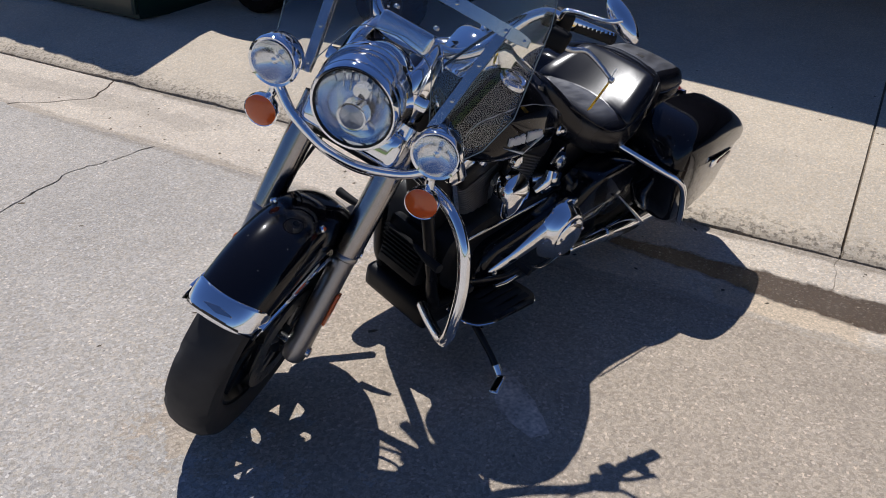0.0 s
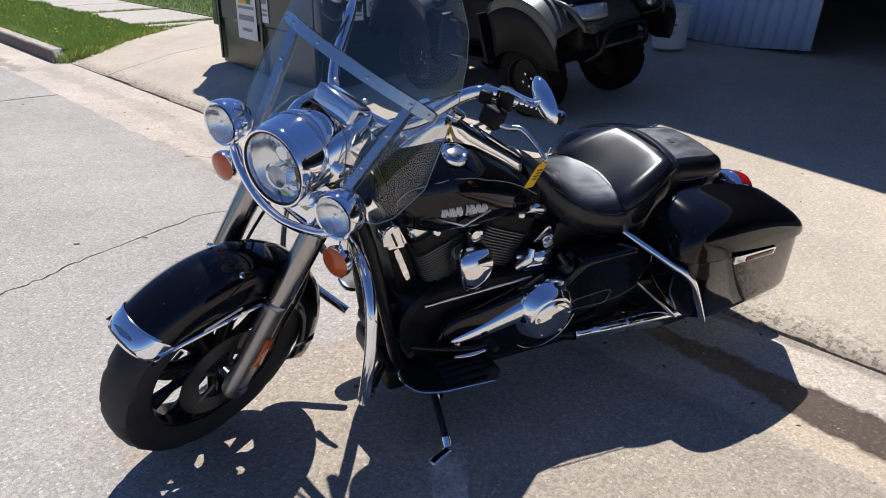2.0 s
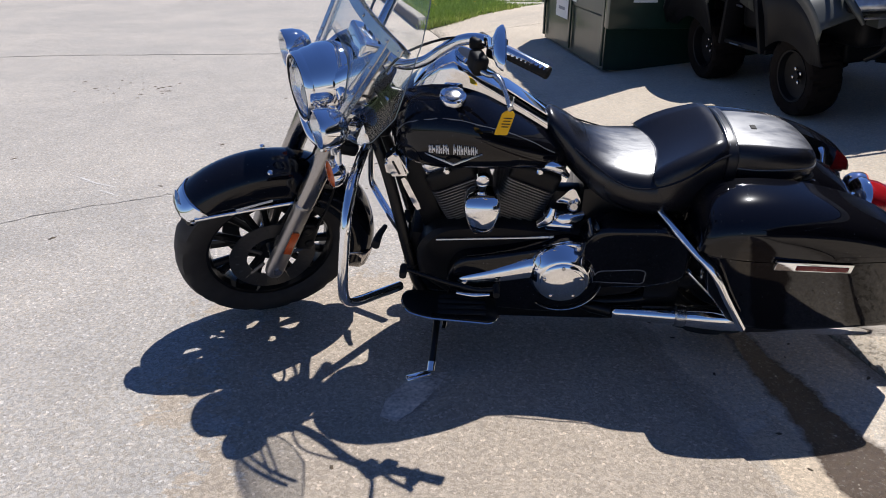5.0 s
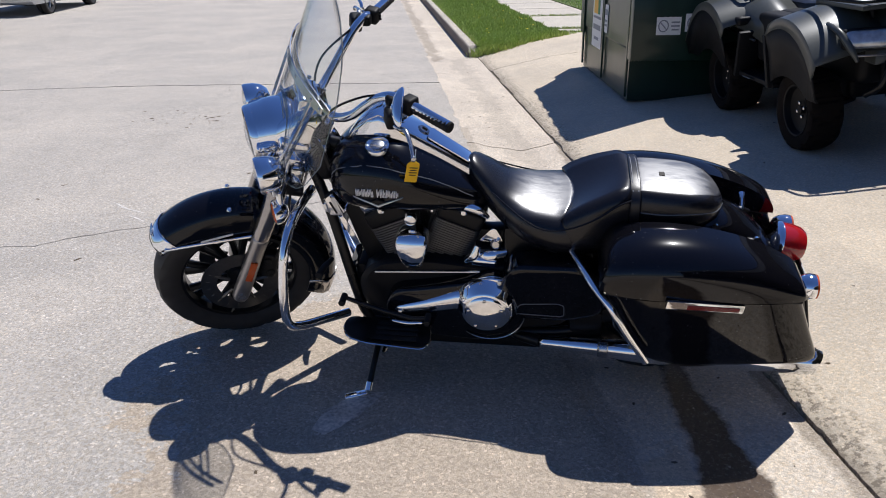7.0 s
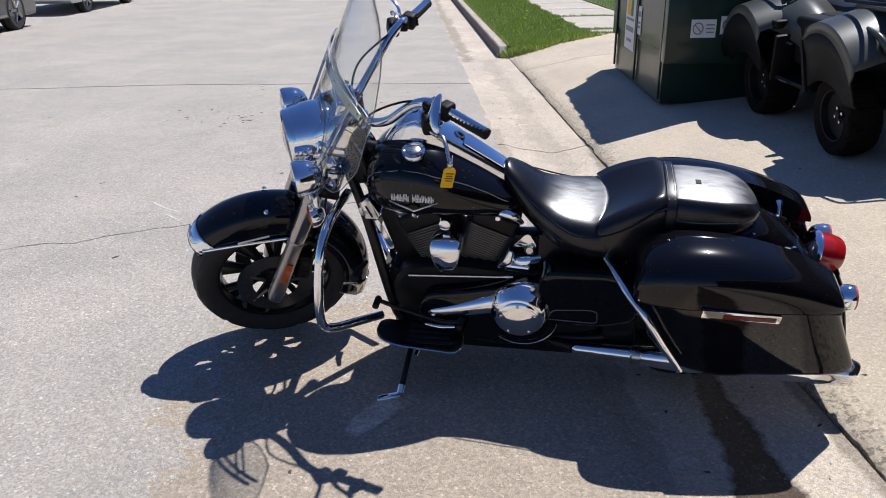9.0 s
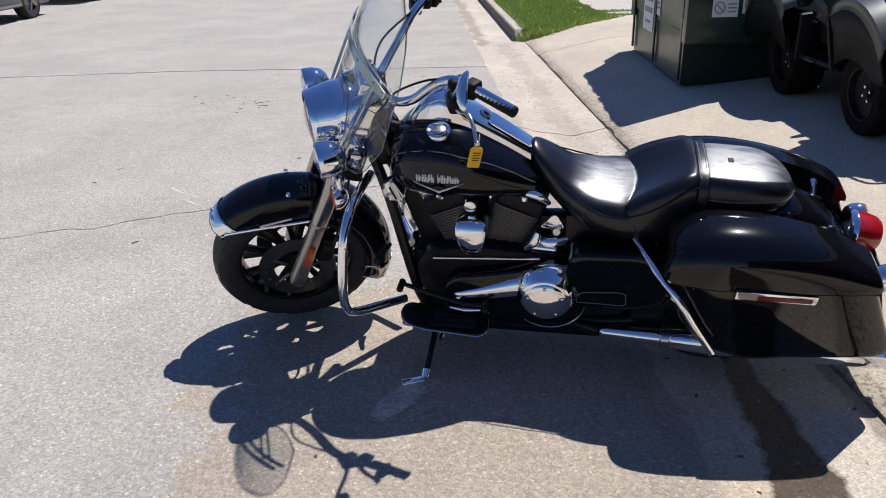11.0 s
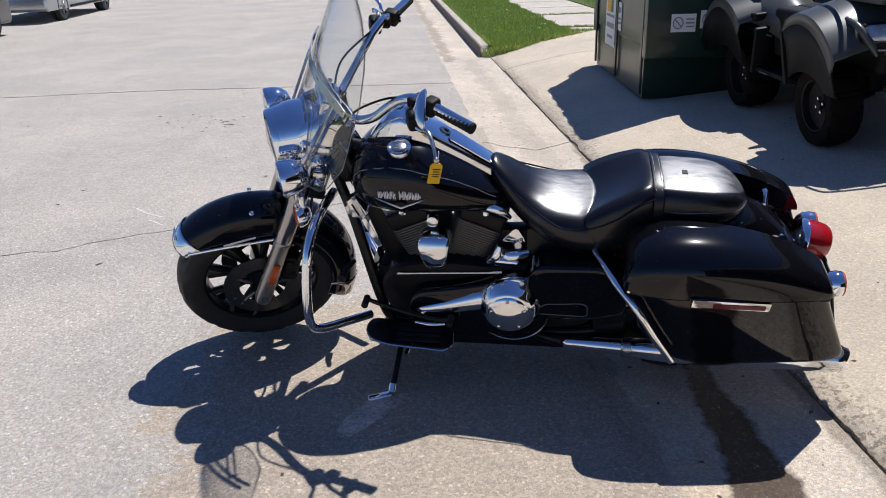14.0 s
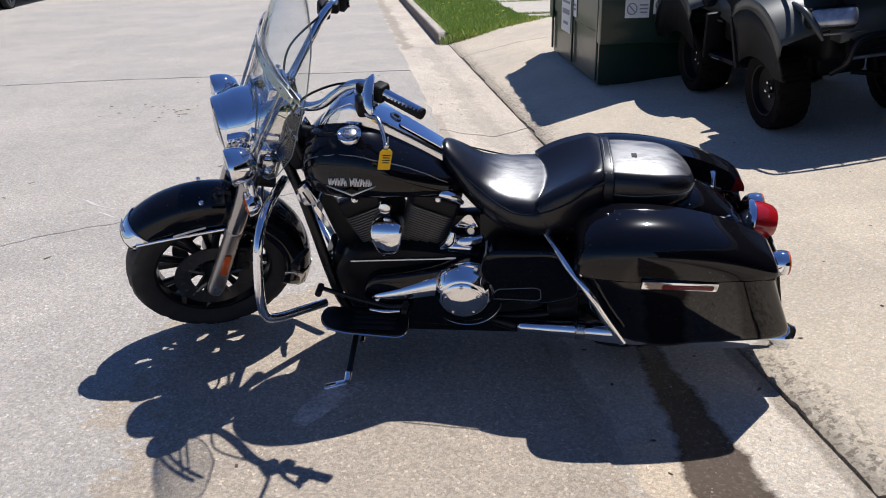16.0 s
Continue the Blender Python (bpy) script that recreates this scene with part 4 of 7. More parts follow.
part("bulb_shield", lathed([(0.004, 0.02), (0.02, 0.024), (0.022, 0.04), (0.008, 0.055)], HC + Vector((0, 0, 0.035)), HD, 20), CHROME, nac, "", S)
for k in range(-4, 5):
    if k:
        part("reflector_rib", tubed([HC + Vector((0.025, k * 0.018, math.sqrt(max(0.0004, 0.080 ** 2 - (k * 0.018) ** 2)))), HC + Vector((0.045, k * 0.018, 0.012))], 0.0022, 6, 0), REFLECTOR, nac, "", S)
part("lens", lathed([(0.002, -0.018), (0.03, -0.016), (0.062, -0.009), (0.084, 0.000), (0.0945, 0.010)], HC, HD, 40, False), GLASS, nac, "clear headlamp lens", S).visible_shadow = False
# side shells and chin of the nacelle
for s in (-1, 1):
    sh = bmesh.new()
    rows = []
    for x, y0, zc, hh in ((-1.385, 0.085, 0.925, 0.05), (-1.34, 0.112, 0.925, 0.085), (-1.28, 0.128, 0.94, 0.105), (-1.22, 0.124, 0.965, 0.10), (-1.17, 0.105, 0.985, 0.07), (-1.14, 0.08, 0.995, 0.04)):
        rows.append([(x, s * (y0 * (0.62 + 0.38 * math.cos(a))), zc + hh * math.sin(a)) for a in [radians(-100 + 200 * i / 10) for i in range(11)]])
    rings(sh, rows, close=False)
    part("nacelle_shell", sh, CHROME, nac, "chrome side shell", S, mods=(("SOLIDIFY", 0.004),))
part("nacelle_chin", boxed((-1.335, 0, 0.835), (0.13, 0.27, 0.09), 0.03, 4, pose(0, 0, 0, 0, 20, 0)), CHROME, nac, "chrome lower shell over the fork", S)
clamp = part("handlebar_clamp", boxed((-1.212, 0.0, 1.055), (0.075, 0.145, 0.060), 0.014, 3, pose(0, 0, 0, 0, 24, 0)), CHROME, bike, "chrome handlebar clamp cover", S)
part("clamp_bolt", lathed([(0.008, 0), (0.008, 0.007), (0.004, 0.01)], (-1.19, -0.055, 1.09), (0.4, 0, 1), 10), STEEL, clamp, "", S)
part("clamp_bolt", lathed([(0.008, 0), (0.008, 0.007), (0.004, 0.01)], (-1.19, 0.055, 1.09), (0.4, 0, 1), 10), STEEL, clamp, "", S)

# passing lamps, indicators and their bar
LAMP = Vector((-1.425, 0.220, 0.934))
bar = bmesh.new()
tube(bar, [(-1.385, -0.215, 0.865), (-1.40, -0.16, 0.825), (-1.415, -0.07, 0.795), (-1.418, 0, 0.788), (-1.415, 0.07, 0.795), (-1.40, 0.16, 0.825), (-1.385, 0.215, 0.865)], 0.012, 12, 6)
tube(bar, [(-1.375, -0.205, 0.85), (-1.385, -0.15, 0.805), (-1.395, -0.07, 0.772), (-1.398, 0, 0.765), (-1.395, 0.07, 0.772), (-1.385, 0.15, 0.805), (-1.375, 0.205, 0.85)], 0.010, 12, 6)
part("lamp_bar", bar, CHROME, bike, "curved chrome lamp bar", S)
for s in (-1, 1):
    o = Vector((LAMP.x, s * LAMP.y, LAMP.z))
    lamp = part("passing_lamp", lathed([(0.052, 0.004), (0.060, 0.0), (0.063, 0.008), (0.062, 0.02), (0.060, 0.04), (0.052, 0.065), (0.035, 0.085), (0.002, 0.094)], o, HD, 36, False), CHROME, bike, "chrome passing lamp", S)
    part("reflector_bowl", lathed([(0.053, 0.003), (0.045, 0.02), (0.02, 0.036), (0.001, 0.04)], o + Vector((-0.003, 0, 0)), HD, 30, False), REFLECTOR, lamp, "", S)
    part("bulb", lathed([(0.003, 0.006), (0.009, 0.01), (0.009, 0.03), (0.006, 0.034)], o, HD, 14), CHROME, lamp, "", S)
    part("lens", lathed([(0.002, -0.010), (0.03, -0.006), (0.053, 0.001)], o, HD, 32, False), GLASS, lamp, "clear fluted lens", S).visible_shadow = False
    part("lamp_post", tubed([(o.x + 0.045, o.y, o.z - 0.055), (o.x + 0.045, o.y, o.z - 0.09)], 0.014, 12, 0), CHROME, lamp, "", S)
    q = Vector((-1.405, s * 0.232, 0.775))
    ind = part("turn_signal", lathed([(0.040, 0.006), (0.043, 0.004), (0.044, 0.016), (0.040, 0.03), (0.026, 0.045), (0.012, 0.055)], q, HD, 28), CHROME, bike, "chrome front turn signal", S)
    part("lens", lathed([(0.004, -0.004), (0.03, -0.001), (0.041, 0.005), (0.041, 0.012)], q, HD, 28), AMBER, ind, "flat round amber lens", S)
    part("stalk", tubed([(q.x + 0.03, q.y, q.z + 0.02), (q.x + 0.035, q.y - s * 0.012, q.z + 0.075)], 0.012, 10, 0), CHROME, ind, "", S)

# windscreen
NS = Vector((-1, 0, 0.5)).normalized()


def screen_pt(y, z, lift=0.0):
    """A point of the bowed sheet; lift is towards the front."""
    return Vector((-1.170 + (z - 1.17) * 0.50, y, z)) + NS * (0.065 * (1 - (y / 0.27) ** 2) + lift)


def screen_low(y):
    return float(np.interp(abs(y), [0, 0.10, 0.135, 0.17, 0.22, 0.27, 0.30, 0.315, 0.322], [1.05, 1.035, 0.97, 0.90, 0.872, 0.892, 0.930, 0.972, 1.015]))


scr = bmesh.new()
rows = []
for i in range(25):
    u = -1 + 2 * i / 24
    y0 = 0.322 * u
    low = screen_low(y0)
    high = float(np.interp(abs(y0), [0, 0.08, 0.18, 0.24, 0.275, 0.30, 0.315, 0.322], [1.465, 1.46, 1.415, 1.355, 1.285, 1.20, 1.10, 1.02]))
    rows.append([screen_pt(y0, low + (high - low) * k / 14) for k in range(15)])
rings(scr, rows, close=False)
screen = part("windscreen", scr, SCREEN, bike, "clear acrylic windscreen", S, mods=(("SOLIDIFY", 0.0045),))
rim_line = [r[0] for r in rows] + [p for p in rows[-1][1:-1]] + [r[-1] for r in rows[::-1]] + [p for p in rows[0][-2::-1]]
part("screen_edge", tubed(rim_line, 0.0014, 6, 0), EDGE, screen, "polished pale edge", S)


def strip(p, q, w, nrm, n=8, bow=None):
    """A flat metal strip from p to q."""
    p, q, nrm = Vector(p), Vector(q), Vector(nrm).normalized()
    d = (q - p).normalized()
    side = d.cross(nrm).normalized() * (w / 2)
    bm = bmesh.new()
    rows = []
    for i in range(n + 1):
        t = i / n
        c = p.lerp(q, t) + (Vector(bow) * 4 * t * (1 - t) if bow else Vector())
        e = side * (0.7 if i in (0, n) else 1)
        rows.append([c + e, c - e, c - e + nrm * 0.004, c + e + nrm * 0.004])
    return rings(bm, rows)


brace = part("screen_brace", strip(screen_pt(-0.27, 1.165, 0.012), screen_pt(0.27, 1.165, 0.012), 0.030, NS, 18, NS * 0.063), STEEL, screen, "flat steel cross brace", S)
part("screen_brace_inner", strip(screen_pt(-0.27, 1.165, -0.012), screen_pt(0.27, 1.165, -0.012), 0.026, NS, 18, NS * 0.063), STEEL, screen, "", S)
for s in (-1, 1):
    part("screen_strut", strip(screen_pt(s * 0.212, 1.175, 0.009), screen_pt(s * 0.165, 0.89, 0.009), 0.024, NS, 8), STEEL, screen, "flat steel upright strut", S)
    part("screen_strut_inner", strip(screen_pt(s * 0.212, 1.175, -0.010), screen_pt(s * 0.165, 0.89, -0.010), 0.024, NS, 8), STEEL, screen, "", S)
    for z, y in ((1.165, 0.258), (1.165, 0.212), (1.08, 0.196), (0.99, 0.181), (0.91, 0.168), (1.165, 0.09)):
        part("screen_screw", lathed([(0.0055, 0), (0.005, 0.0015), (0.002, 0.0025)], screen_pt(s * y, z, 0.0145), NS, 12), STEEL, screen, "", S)

# handlebar with controls; the mirror faces the rider, its long axis leaning out
mx, mz = Vector((0.986, 0.123, -0.111)), Vector((-0.002, 0.676, 0.737))
my = mz.cross(mx).normalized()
mz = mx.cross(my).normalized()
MIRROR_W = Matrix(((mx.x, my.x, mz.x, -0.848), (mx.y, my.y, mz.y, -0.501), (mx.z, my.z, mz.z, 1.077), (0, 0, 0, 1)))
MIRROR_M = S.inverted() @ BIKE.inverted() @ MIRROR_W @ Matrix.Diagonal((0.8, 0.44, 1.10, 1))
hb = part("handlebar", tubed([(-1.165, -0.05, 1.035), (-1.135, -0.110, 1.030), (-1.085, -0.162, 1.062), (-1.040, -0.190, 1.108), (-0.998, -0.218, 1.147), (-0.955, -0.255, 1.166), (-0.905, -0.308, 1.156), (-0.823, -0.42, 1.141)], 0.016, 14, 6), CHROME, bike, "chrome handlebar", S)
part("handlebar_right", tubed([(-1.165, 0.05, 1.035), (-1.135, 0.110, 1.030), (-1.085, 0.162, 1.062), (-1.040, 0.190, 1.108), (-0.998, 0.218, 1.147), (-0.955, 0.255, 1.166), (-0.905, 0.308, 1.156), (-0.823, 0.42, 1.141)], 0.016, 14, 6), CHROME, hb, "", S)
for s in (-1, 1):
    g0, g1 = Vector((-0.897, s * 0.317, 1.150)), Vector((-0.820, s * 0.425, 1.138))
    d = (g1 - g0).normalized()
    L = (g1 - g0).length
    prof = [(0.014, 0), (0.019, 0.002)]
    for k in range(9):
        prof += [(0.0185, 0.006 + k * L / 9.5), (0.0172, 0.009 + k * L / 9.5)]
    prof += [(0.019, L - 0.006), (0.017, L), (0.004, L + 0.003)]
    part("grip", lathed(prof, g0, d, 18), GRIP, hb, "black rubber grip", S)
    sw = bmesh.new()
    box(sw, g0 - d * 0.032, (0.05, 0.045, 0.055), 0.012, 3, pose(0, 0, 0, 0, 5, s * -35))
    for k in range(3):
        box(sw, g0 - d * 0.032 + Vector((0.026, -s * 0.008, 0.012 - k * 0.013)), (0.008, 0.016, 0.009), 0.002, 1)
    part("switch_box", sw, PLASTICK, hb, "black switch housing", S)
    part("lever_mount", boxed(g0 - d * 0.075 + Vector((-0.014, 0, 0.002)), (0.055, 0.035, 0.036), 0.01, 3, pose(0, 0, 0, 0, 0, s * -25)), PLASTICK, hb, "", S)
    part("lever_perch", boxed((-0.977, s * 0.306, 1.128), (0.042, 0.062, 0.056), 0.014, 3, pose(0, 0, 0, 0, 8, 0)), PLASTICK, hb, "black lever perch under the bar", S)
    lv = bmesh.new()
    tube(lv, [(-0.985, s * 0.290, 1.128), (-0.978, s * 0.325, 1.118), (-0.964, s * 0.352, 1.116), (-0.951, s * 0.384, 1.126), (-0.948, s * 0.430, 1.112), (-0.951, s * 0.470, 1.095)], [0.008, 0.009, 0.0085, 0.0075, 0.0065, 0.006], 10, 5)
    lathe(lv, [(0.002, -0.009), (0.009, -0.005), (0.009, 0.005), (0.002, 0.009)], Vector((-0.951, s * 0.477, 1.091)), (0, 1, 0), 12)
    part("lever", lv, STEEL, hb, "polished control lever", S)
    ms = Vector((-0.945, s * 0.285, 1.168))
    mc = Vector((-0.969, s * 0.425, 1.246))
    glass_m = MIRROR_M if s < 0 else MIRRORED @ MIRROR_M @ MIRRORED
    mir = part("mirror", lathed([(0.002, -0.030), (0.028, -0.026), (0.050, -0.014), (0.060, 0.0), (0.061, 0.006), (0.057, 0.009)], (0, 0, 0), (1, 0, 0), 32), CHROME, hb, "chrome teardrop mirror", S @ glass_m)
    part("mirror_stem", tubed([ms, ms + Vector((-0.006, s * 0.004, 0.022)), ms + Vector((-0.008, s * 0.030, 0.034)), ms.lerp(mc, 0.8) + Vector((-0.022, 0, 0.002)), mc + Vector((-0.020, s * 0.004, 0.008))], 0.0065, 10, 6), CHROME, hb, "", S)
    part("mirror_glass", lathed([(0.001, 0.0105), (0.055, 0.0105), (0.055, 0.0085), (0.001, 0.0085)], (0, 0, 0), (1, 0, 0), 32), MIRROR, mir, "", S @ glass_m)
    part("control_cable", tubed([g0 - d * 0.08, Vector((-1.03, s * 0.20, 1.15)), Vector((-1.14, s * 0.15, 1.09)), Vector((-1.18, s * 0.09, 0.98)), Vector((-1.15, s * 0.06, 0.86))], 0.004, 8, 6), BLACK, hb, "black control cable", S)

# frame and engine
fr = bmesh.new()
for s in (-1, 1):
    tube(fr, [(-1.225, s * 0.03, 0.86), (-1.156, s * 0.075, 0.66), (-1.090, s * 0.115, 0.36), (-1.055, s * 0.12, 0.24), (-0.98, s * 0.12, 0.20), (-0.5, s * 0.13, 0.20), (-0.25, s * 0.13, 0.24), (-0.2, s * 0.13, 0.40)], 0.019, 12, 6)
    tube(fr, [(-0.2, s * 0.13, 0.40), (-0.25, s * 0.12, 0.60), (-0.1, s * 0.11, 0.64), (0.28, s * 0.10, 0.62)], 0.016, 10, 6)
tube(fr, [(-1.30, 0, 0.74), (-1.20, 0, 0.96)], 0.036, 16, 0)
tube(fr, [(-1.22, 0, 0.92), (-0.9, 0, 0.84), (-0.5, 0, 0.66), (-0.25, 0, 0.58)], 0.024, 12, 5)
part("frame", fr, BLACK, bike, "black tubular frame")
cool = part("oil_cooler", boxed((-1.075, 0, 0.36), (0.05, 0.17, 0.17), 0.012, 2, pose(0, 0, 0, 0, 12, 0)), WRINKLE, bike, "black finned oil cooler")
for k in range(9):
    part("cooler_fin", boxed((-1.103 - k * 0.001, 0, 0.295 + k * 0.016), (0.02, 0.15, 0.004), 0, 1, pose(0, 0, 0, 0, 12, 0)), WRINKLE, cool)
part("neck_cover", boxed((-1.185, 0, 0.85), (0.085, 0.11, 0.15), 0.025, 3, pose(0, 0, 0, 0, 0, 0)), WRINKLE, bike, "black cover at the steering neck")
for s in (-1, 1):
    part("neck_bolt", lathed([(0.014, 0), (0.014, 0.010), (0.008, 0.014), (0.002, 0.015)], (-1.155, s * 0.056, 0.905), (0, s, 0.4), 14), CHROME, bike, "chrome neck bolt")
    part("wire_loom", tubed([(-1.20, s * 0.06, 0.97), (-1.16, s * 0.075, 0.92), (-1.13, s * 0.085, 0.84), (-1.11, s * 0.07, 0.76)], 0.009, 8, 5), BLACK, bike, "black wire loom")
part("front_mount", boxed((-1.045, 0, 0.58), (0.075, 0.13, 0.26), 0.02, 2, pose(0, 0, 0, 0, -16, 0)), WRINKLE, bike, "black front engine mount")

case = bmesh.new()
rows = []
out = rounded([(-1.06, 0.30), (-0.95, 0.215), (-0.55, 0.215), (-0.30, 0.25), (-0.26, 0.44), (-0.42, 0.52), (-0.62, 0.50), (-0.82, 0.52), (-1.0, 0.50), (-1.07, 0.42)], 0.05, 4)
for y, k in ((0.16, 0.94), (0.145, 1.0), (-0.13, 1.0), (-0.145, 0.95)):
    rows.append([(-0.66 + (x + 0.66) * k, y, 0.36 + (z - 0.36) * k) for x, z in out])
rings(case, rows)
part("crankcase", case, WRINKLE, bike, "black crankcase and gearbox")
CR = Vector((-0.815, 0, 0.36))
for ang, name in ((-24, "front_cylinder"), (22, "rear_cylinder")):
    mc = Matrix.Translation(CR) @ Matrix.Rotation(radians(ang), 4, "Y")
    cyl = part(name, lathed([(0.062, 0.10), (0.062, 0.32)], (0, 0, 0), (0, 0, 1), 28), BLACK, bike, "black finned cylinder", mc)
    head = bmesh.new()
    box(head, (0, 0, 0.335), (0.165, 0.205, 0.07), 0.02, 3)
    part("cylinder_head", head, WRINKLE, cyl, "", mc)
    rocker = bmesh.new()
    box(rocker, (0, 0, 0.392), (0.15, 0.20, 0.05), 0.018, 3)
    part("rocker_box", rocker, CHROME if ang < 0 else BLACK, cyl, "", mc)
    outline = rounded([(-0.088, -0.10), (0.088, -0.10), (0.088, 0.10), (-0.088, 0.10)], 0.035, 4)
    first = None
    for k in range(23):
        h = 0.132 + k * 0.0098
        s = 0.93 + 0.07 * min(1, k / 10)
        if first is None:
            first = part("fin", plated(outline, 0.0032, None, 0.0009), FIN, cyl)
            f = first
        else:
            f = new("fin", first.data)
            f.parent = cyl
        f.matrix_local = mc @ Matrix.Translation((0, 0, h)) @ Matrix.Diagonal((s, s, 1, 1))
    for y in (-0.075, 0.075):
        part("head_bolt", lathed([(0.013, 0), (0.013, 0.012), (0.008, 0.016)], (0, y * 1.38, 0.37), (0, 1 if y > 0 else -1, 0), 6), CHROME, cyl, "", mc)

horn = bmesh.new()
rows = []
for z, w, y in ((0.506, 0.018, -0.170), (0.510, 0.027, -0.180), (0.522, 0.034, -0.187), (0.545, 0.043, -0.1915), (0.572, 0.052, -0.193), (0.596, 0.0565, -0.1905), (0.614, 0.0565, -0.184), (0.628, 0.053, -0.174), (0.639, 0.045, -0.161), (0.646, 0.033, -0.147), (0.649, 0.018, -0.134)):
    x = -0.854
    rows.append([(x - w, -0.115, z), (x - w, y + 0.012, z), (x - w + 0.004, y + 0.004, z), (x - w + 0.010, y, z), (x, y - 0.0015, z), (x + w - 0.010, y, z), (x + w - 0.004, y + 0.004, z), (x + w, y + 0.012, z), (x + w, -0.115, z)])
rings(horn, rows)
part("horn_cover", horn, CHROME, bike, "chrome horn cover between the cylinders", sharp=65)
part("knock_knob", lathed([(0.018, 0), (0.024, 0.01), (0.020, 0.026), (0.008, 0.032)], (-0.855, -0.13, 0.69), (0, -1, 0), 20), CHROME, bike, "round chrome mount cap")
part("horn_bracket", boxed((-0.855, -0.12, 0.665), (0.025, 0.02, 0.07), 0.004), BLACK, bike)
part("coil_cover", plated(rounded([(-1.158, 0.752), (-1.118, 0.782), (-1.075, 0.700), (-1.148, 0.697)], 0.014), 0.050, side_on(-0.100), 0.012), CHROME, bike, "chrome coil cover under the tank")
part("coil_band", boxed((-1.120, -0.1505, 0.728), (0.007, 0.003, 0.050), 0.001, 1, pose(0, 0, 0, 0, -24, 0)), BLACK, bike)
part("front_plate", strip((-1.103, -0.128, 0.680), (-1.055, -0.128, 0.565), 0.018, (0.1, -1, 0.1), 6), CHROME, bike, "narrow chrome plate beside the frame tube")
part("rear_rocker_trim", tubed([(-0.690, -0.118, 0.722), (-0.655, -0.128, 0.734), (-0.620, -0.128, 0.722), (-0.592, -0.118, 0.692)], [0.010, 0.017, 0.016, 0.008], 14, 5), CHROME, bike, "chrome rocker end cover")
part("throttle_body", tubed([(-0.645, -0.09, 0.528), (-0.59, -0.125, 0.538), (-0.53, -0.11, 0.545)], [0.018, 0.027, 0.020], 16, 4), CHROME, bike, "chrome intake elbow")
part("starter_cover", boxed((-0.575, -0.04, 0.545), (0.14, 0.06, 0.13), 0.015), BLACK, bike)
part("intake_plate", plated(rounded([(-0.622, 0.600), (-0.540, 0.596), (-0.548, 0.618), (-0.566, 0.652), (-0.580, 0.650)], 0.006), 0.005, side_on(-0.122), 0.002), CHROME, bike, "bright chrome plate above the intake")
part("intake_bolt", lathed([(0.008, 0), (0.008, 0.006), (0.004, 0.009)], (-0.556, -0.127, 0.606), (0, -1, 0), 8), STEEL, bike)
part("intake_elbow", tubed([(-0.668, -0.128, 0.515), (-0.640, -0.140, 0.548), (-0.628, -0.135, 0.585)], [0.014, 0.019, 0.012], 14, 5), CHROME, bike, "chrome intake elbow")
part("intake_cover", boxed((-0.605, -0.130, 0.522), (0.095, 0.045, 0.040), 0.014, 3, pose(0, 0, 0, 18, 6, 0)), CHROME, bike, "chrome cover under the intake")
part("cam_breather", lathed([(0.012, 0), (0.02, 0.012), (0.02, 0.03), (0.012, 0.04)], (-0.565, -0.10, 0.585), (0, -1, 0.2), 20), STEEL, bike)
part("case_rail", tubed([(-1.0, -0.15, 0.462), (-0.62, -0.15, 0.482)], 0.005, 8, 0), STEEL, bike, "thin bright rail along the engine")

# primary drive on the left flank
prim_out = rounded([(-0.97, 0.34), (-0.95, 0.255), (-0.88, 0.225), (-0.72, 0.212), (-0.62, 0.205), (-0.52, 0.222), (-0.45, 0.30), (-0.45, 0.39), (-0.49, 0.465), (-0.57, 0.50), (-0.66, 0.47), (-0.80, 0.44), (-0.93, 0.42)], 0.05, 4)
prim = part("primary_case", pillow(prim_out, 0.135, 0.068, 0.012, -1, 0.022), PAINT, bike, "gloss black primary case")
arm = bmesh.new()
rows = []
for x, z, r in ((-0.93, 0.335, 0.008), (-0.915, 0.338, 0.019), (-0.88, 0.345, 0.026), (-0.82, 0.360, 0.032), (-0.76, 0.377, 0.037), (-0.70, 0.396, 0.043), (-0.65, 0.405, 0.050)):
    rows.append([(x, -0.196 - 0.8 * r * math.sin(radians(a)), z + r * math.cos(radians(a))) for a in range(0, 181, 15)])
rings(arm, rows)
part("primary_arm", arm, CHROME, prim, "half-round chrome arm of the primary cover", sharp=50)
wing = rounded([(-0.70, 0.375), (-0.685, 0.435), (-0.64, 0.482), (-0.575, 0.502), (-0.50, 0.488), (-0.475, 0.468), (-0.50, 0.445), (-0.50, 0.40), (-0.51, 0.35), (-0.58, 0.32), (-0.67, 0.335)], 0.018, 4)
part("primary_wing", pillow(wing, 0.195, 0.016, 0.004, -1, 0.008), CHROME, prim, "chrome plate behind the clutch cover")
DC = (-0.592, -0.208, 0.384)
part("bell_ring", lathed([(0.112, -0.006), (0.111, 0.002), (0.104, 0.014), (0.094, 0.030), (0.084, 0.043), (0.077, 0.049), (0.071, 0.050), (0.02, 0.050)], DC, (0, -1, 0), 48), CHROME, prim, "bevelled chrome ring")
part("derby_cover", lathed([(0.0715, 0.049), (0.0715, 0.053), (0.068, 0.0565), (0.058, 0.0605), (0.040, 0.0650), (0.020, 0.0678), (0.002, 0.0685)], DC, (0, -1, 0), 48), CHROME, prim, "domed chrome clutch cover")
for k in range(5):
    a = radians(72 * k + 20)
    part("cover_screw", lathed([(0.006, 0), (0.006, 0.004), (0.002, 0.006)], (DC[0] + 0.061 * math.cos(a), -0.2665, DC[2] + 0.061 * math.sin(a)), (0, -1, 0), 8), STEEL, prim)
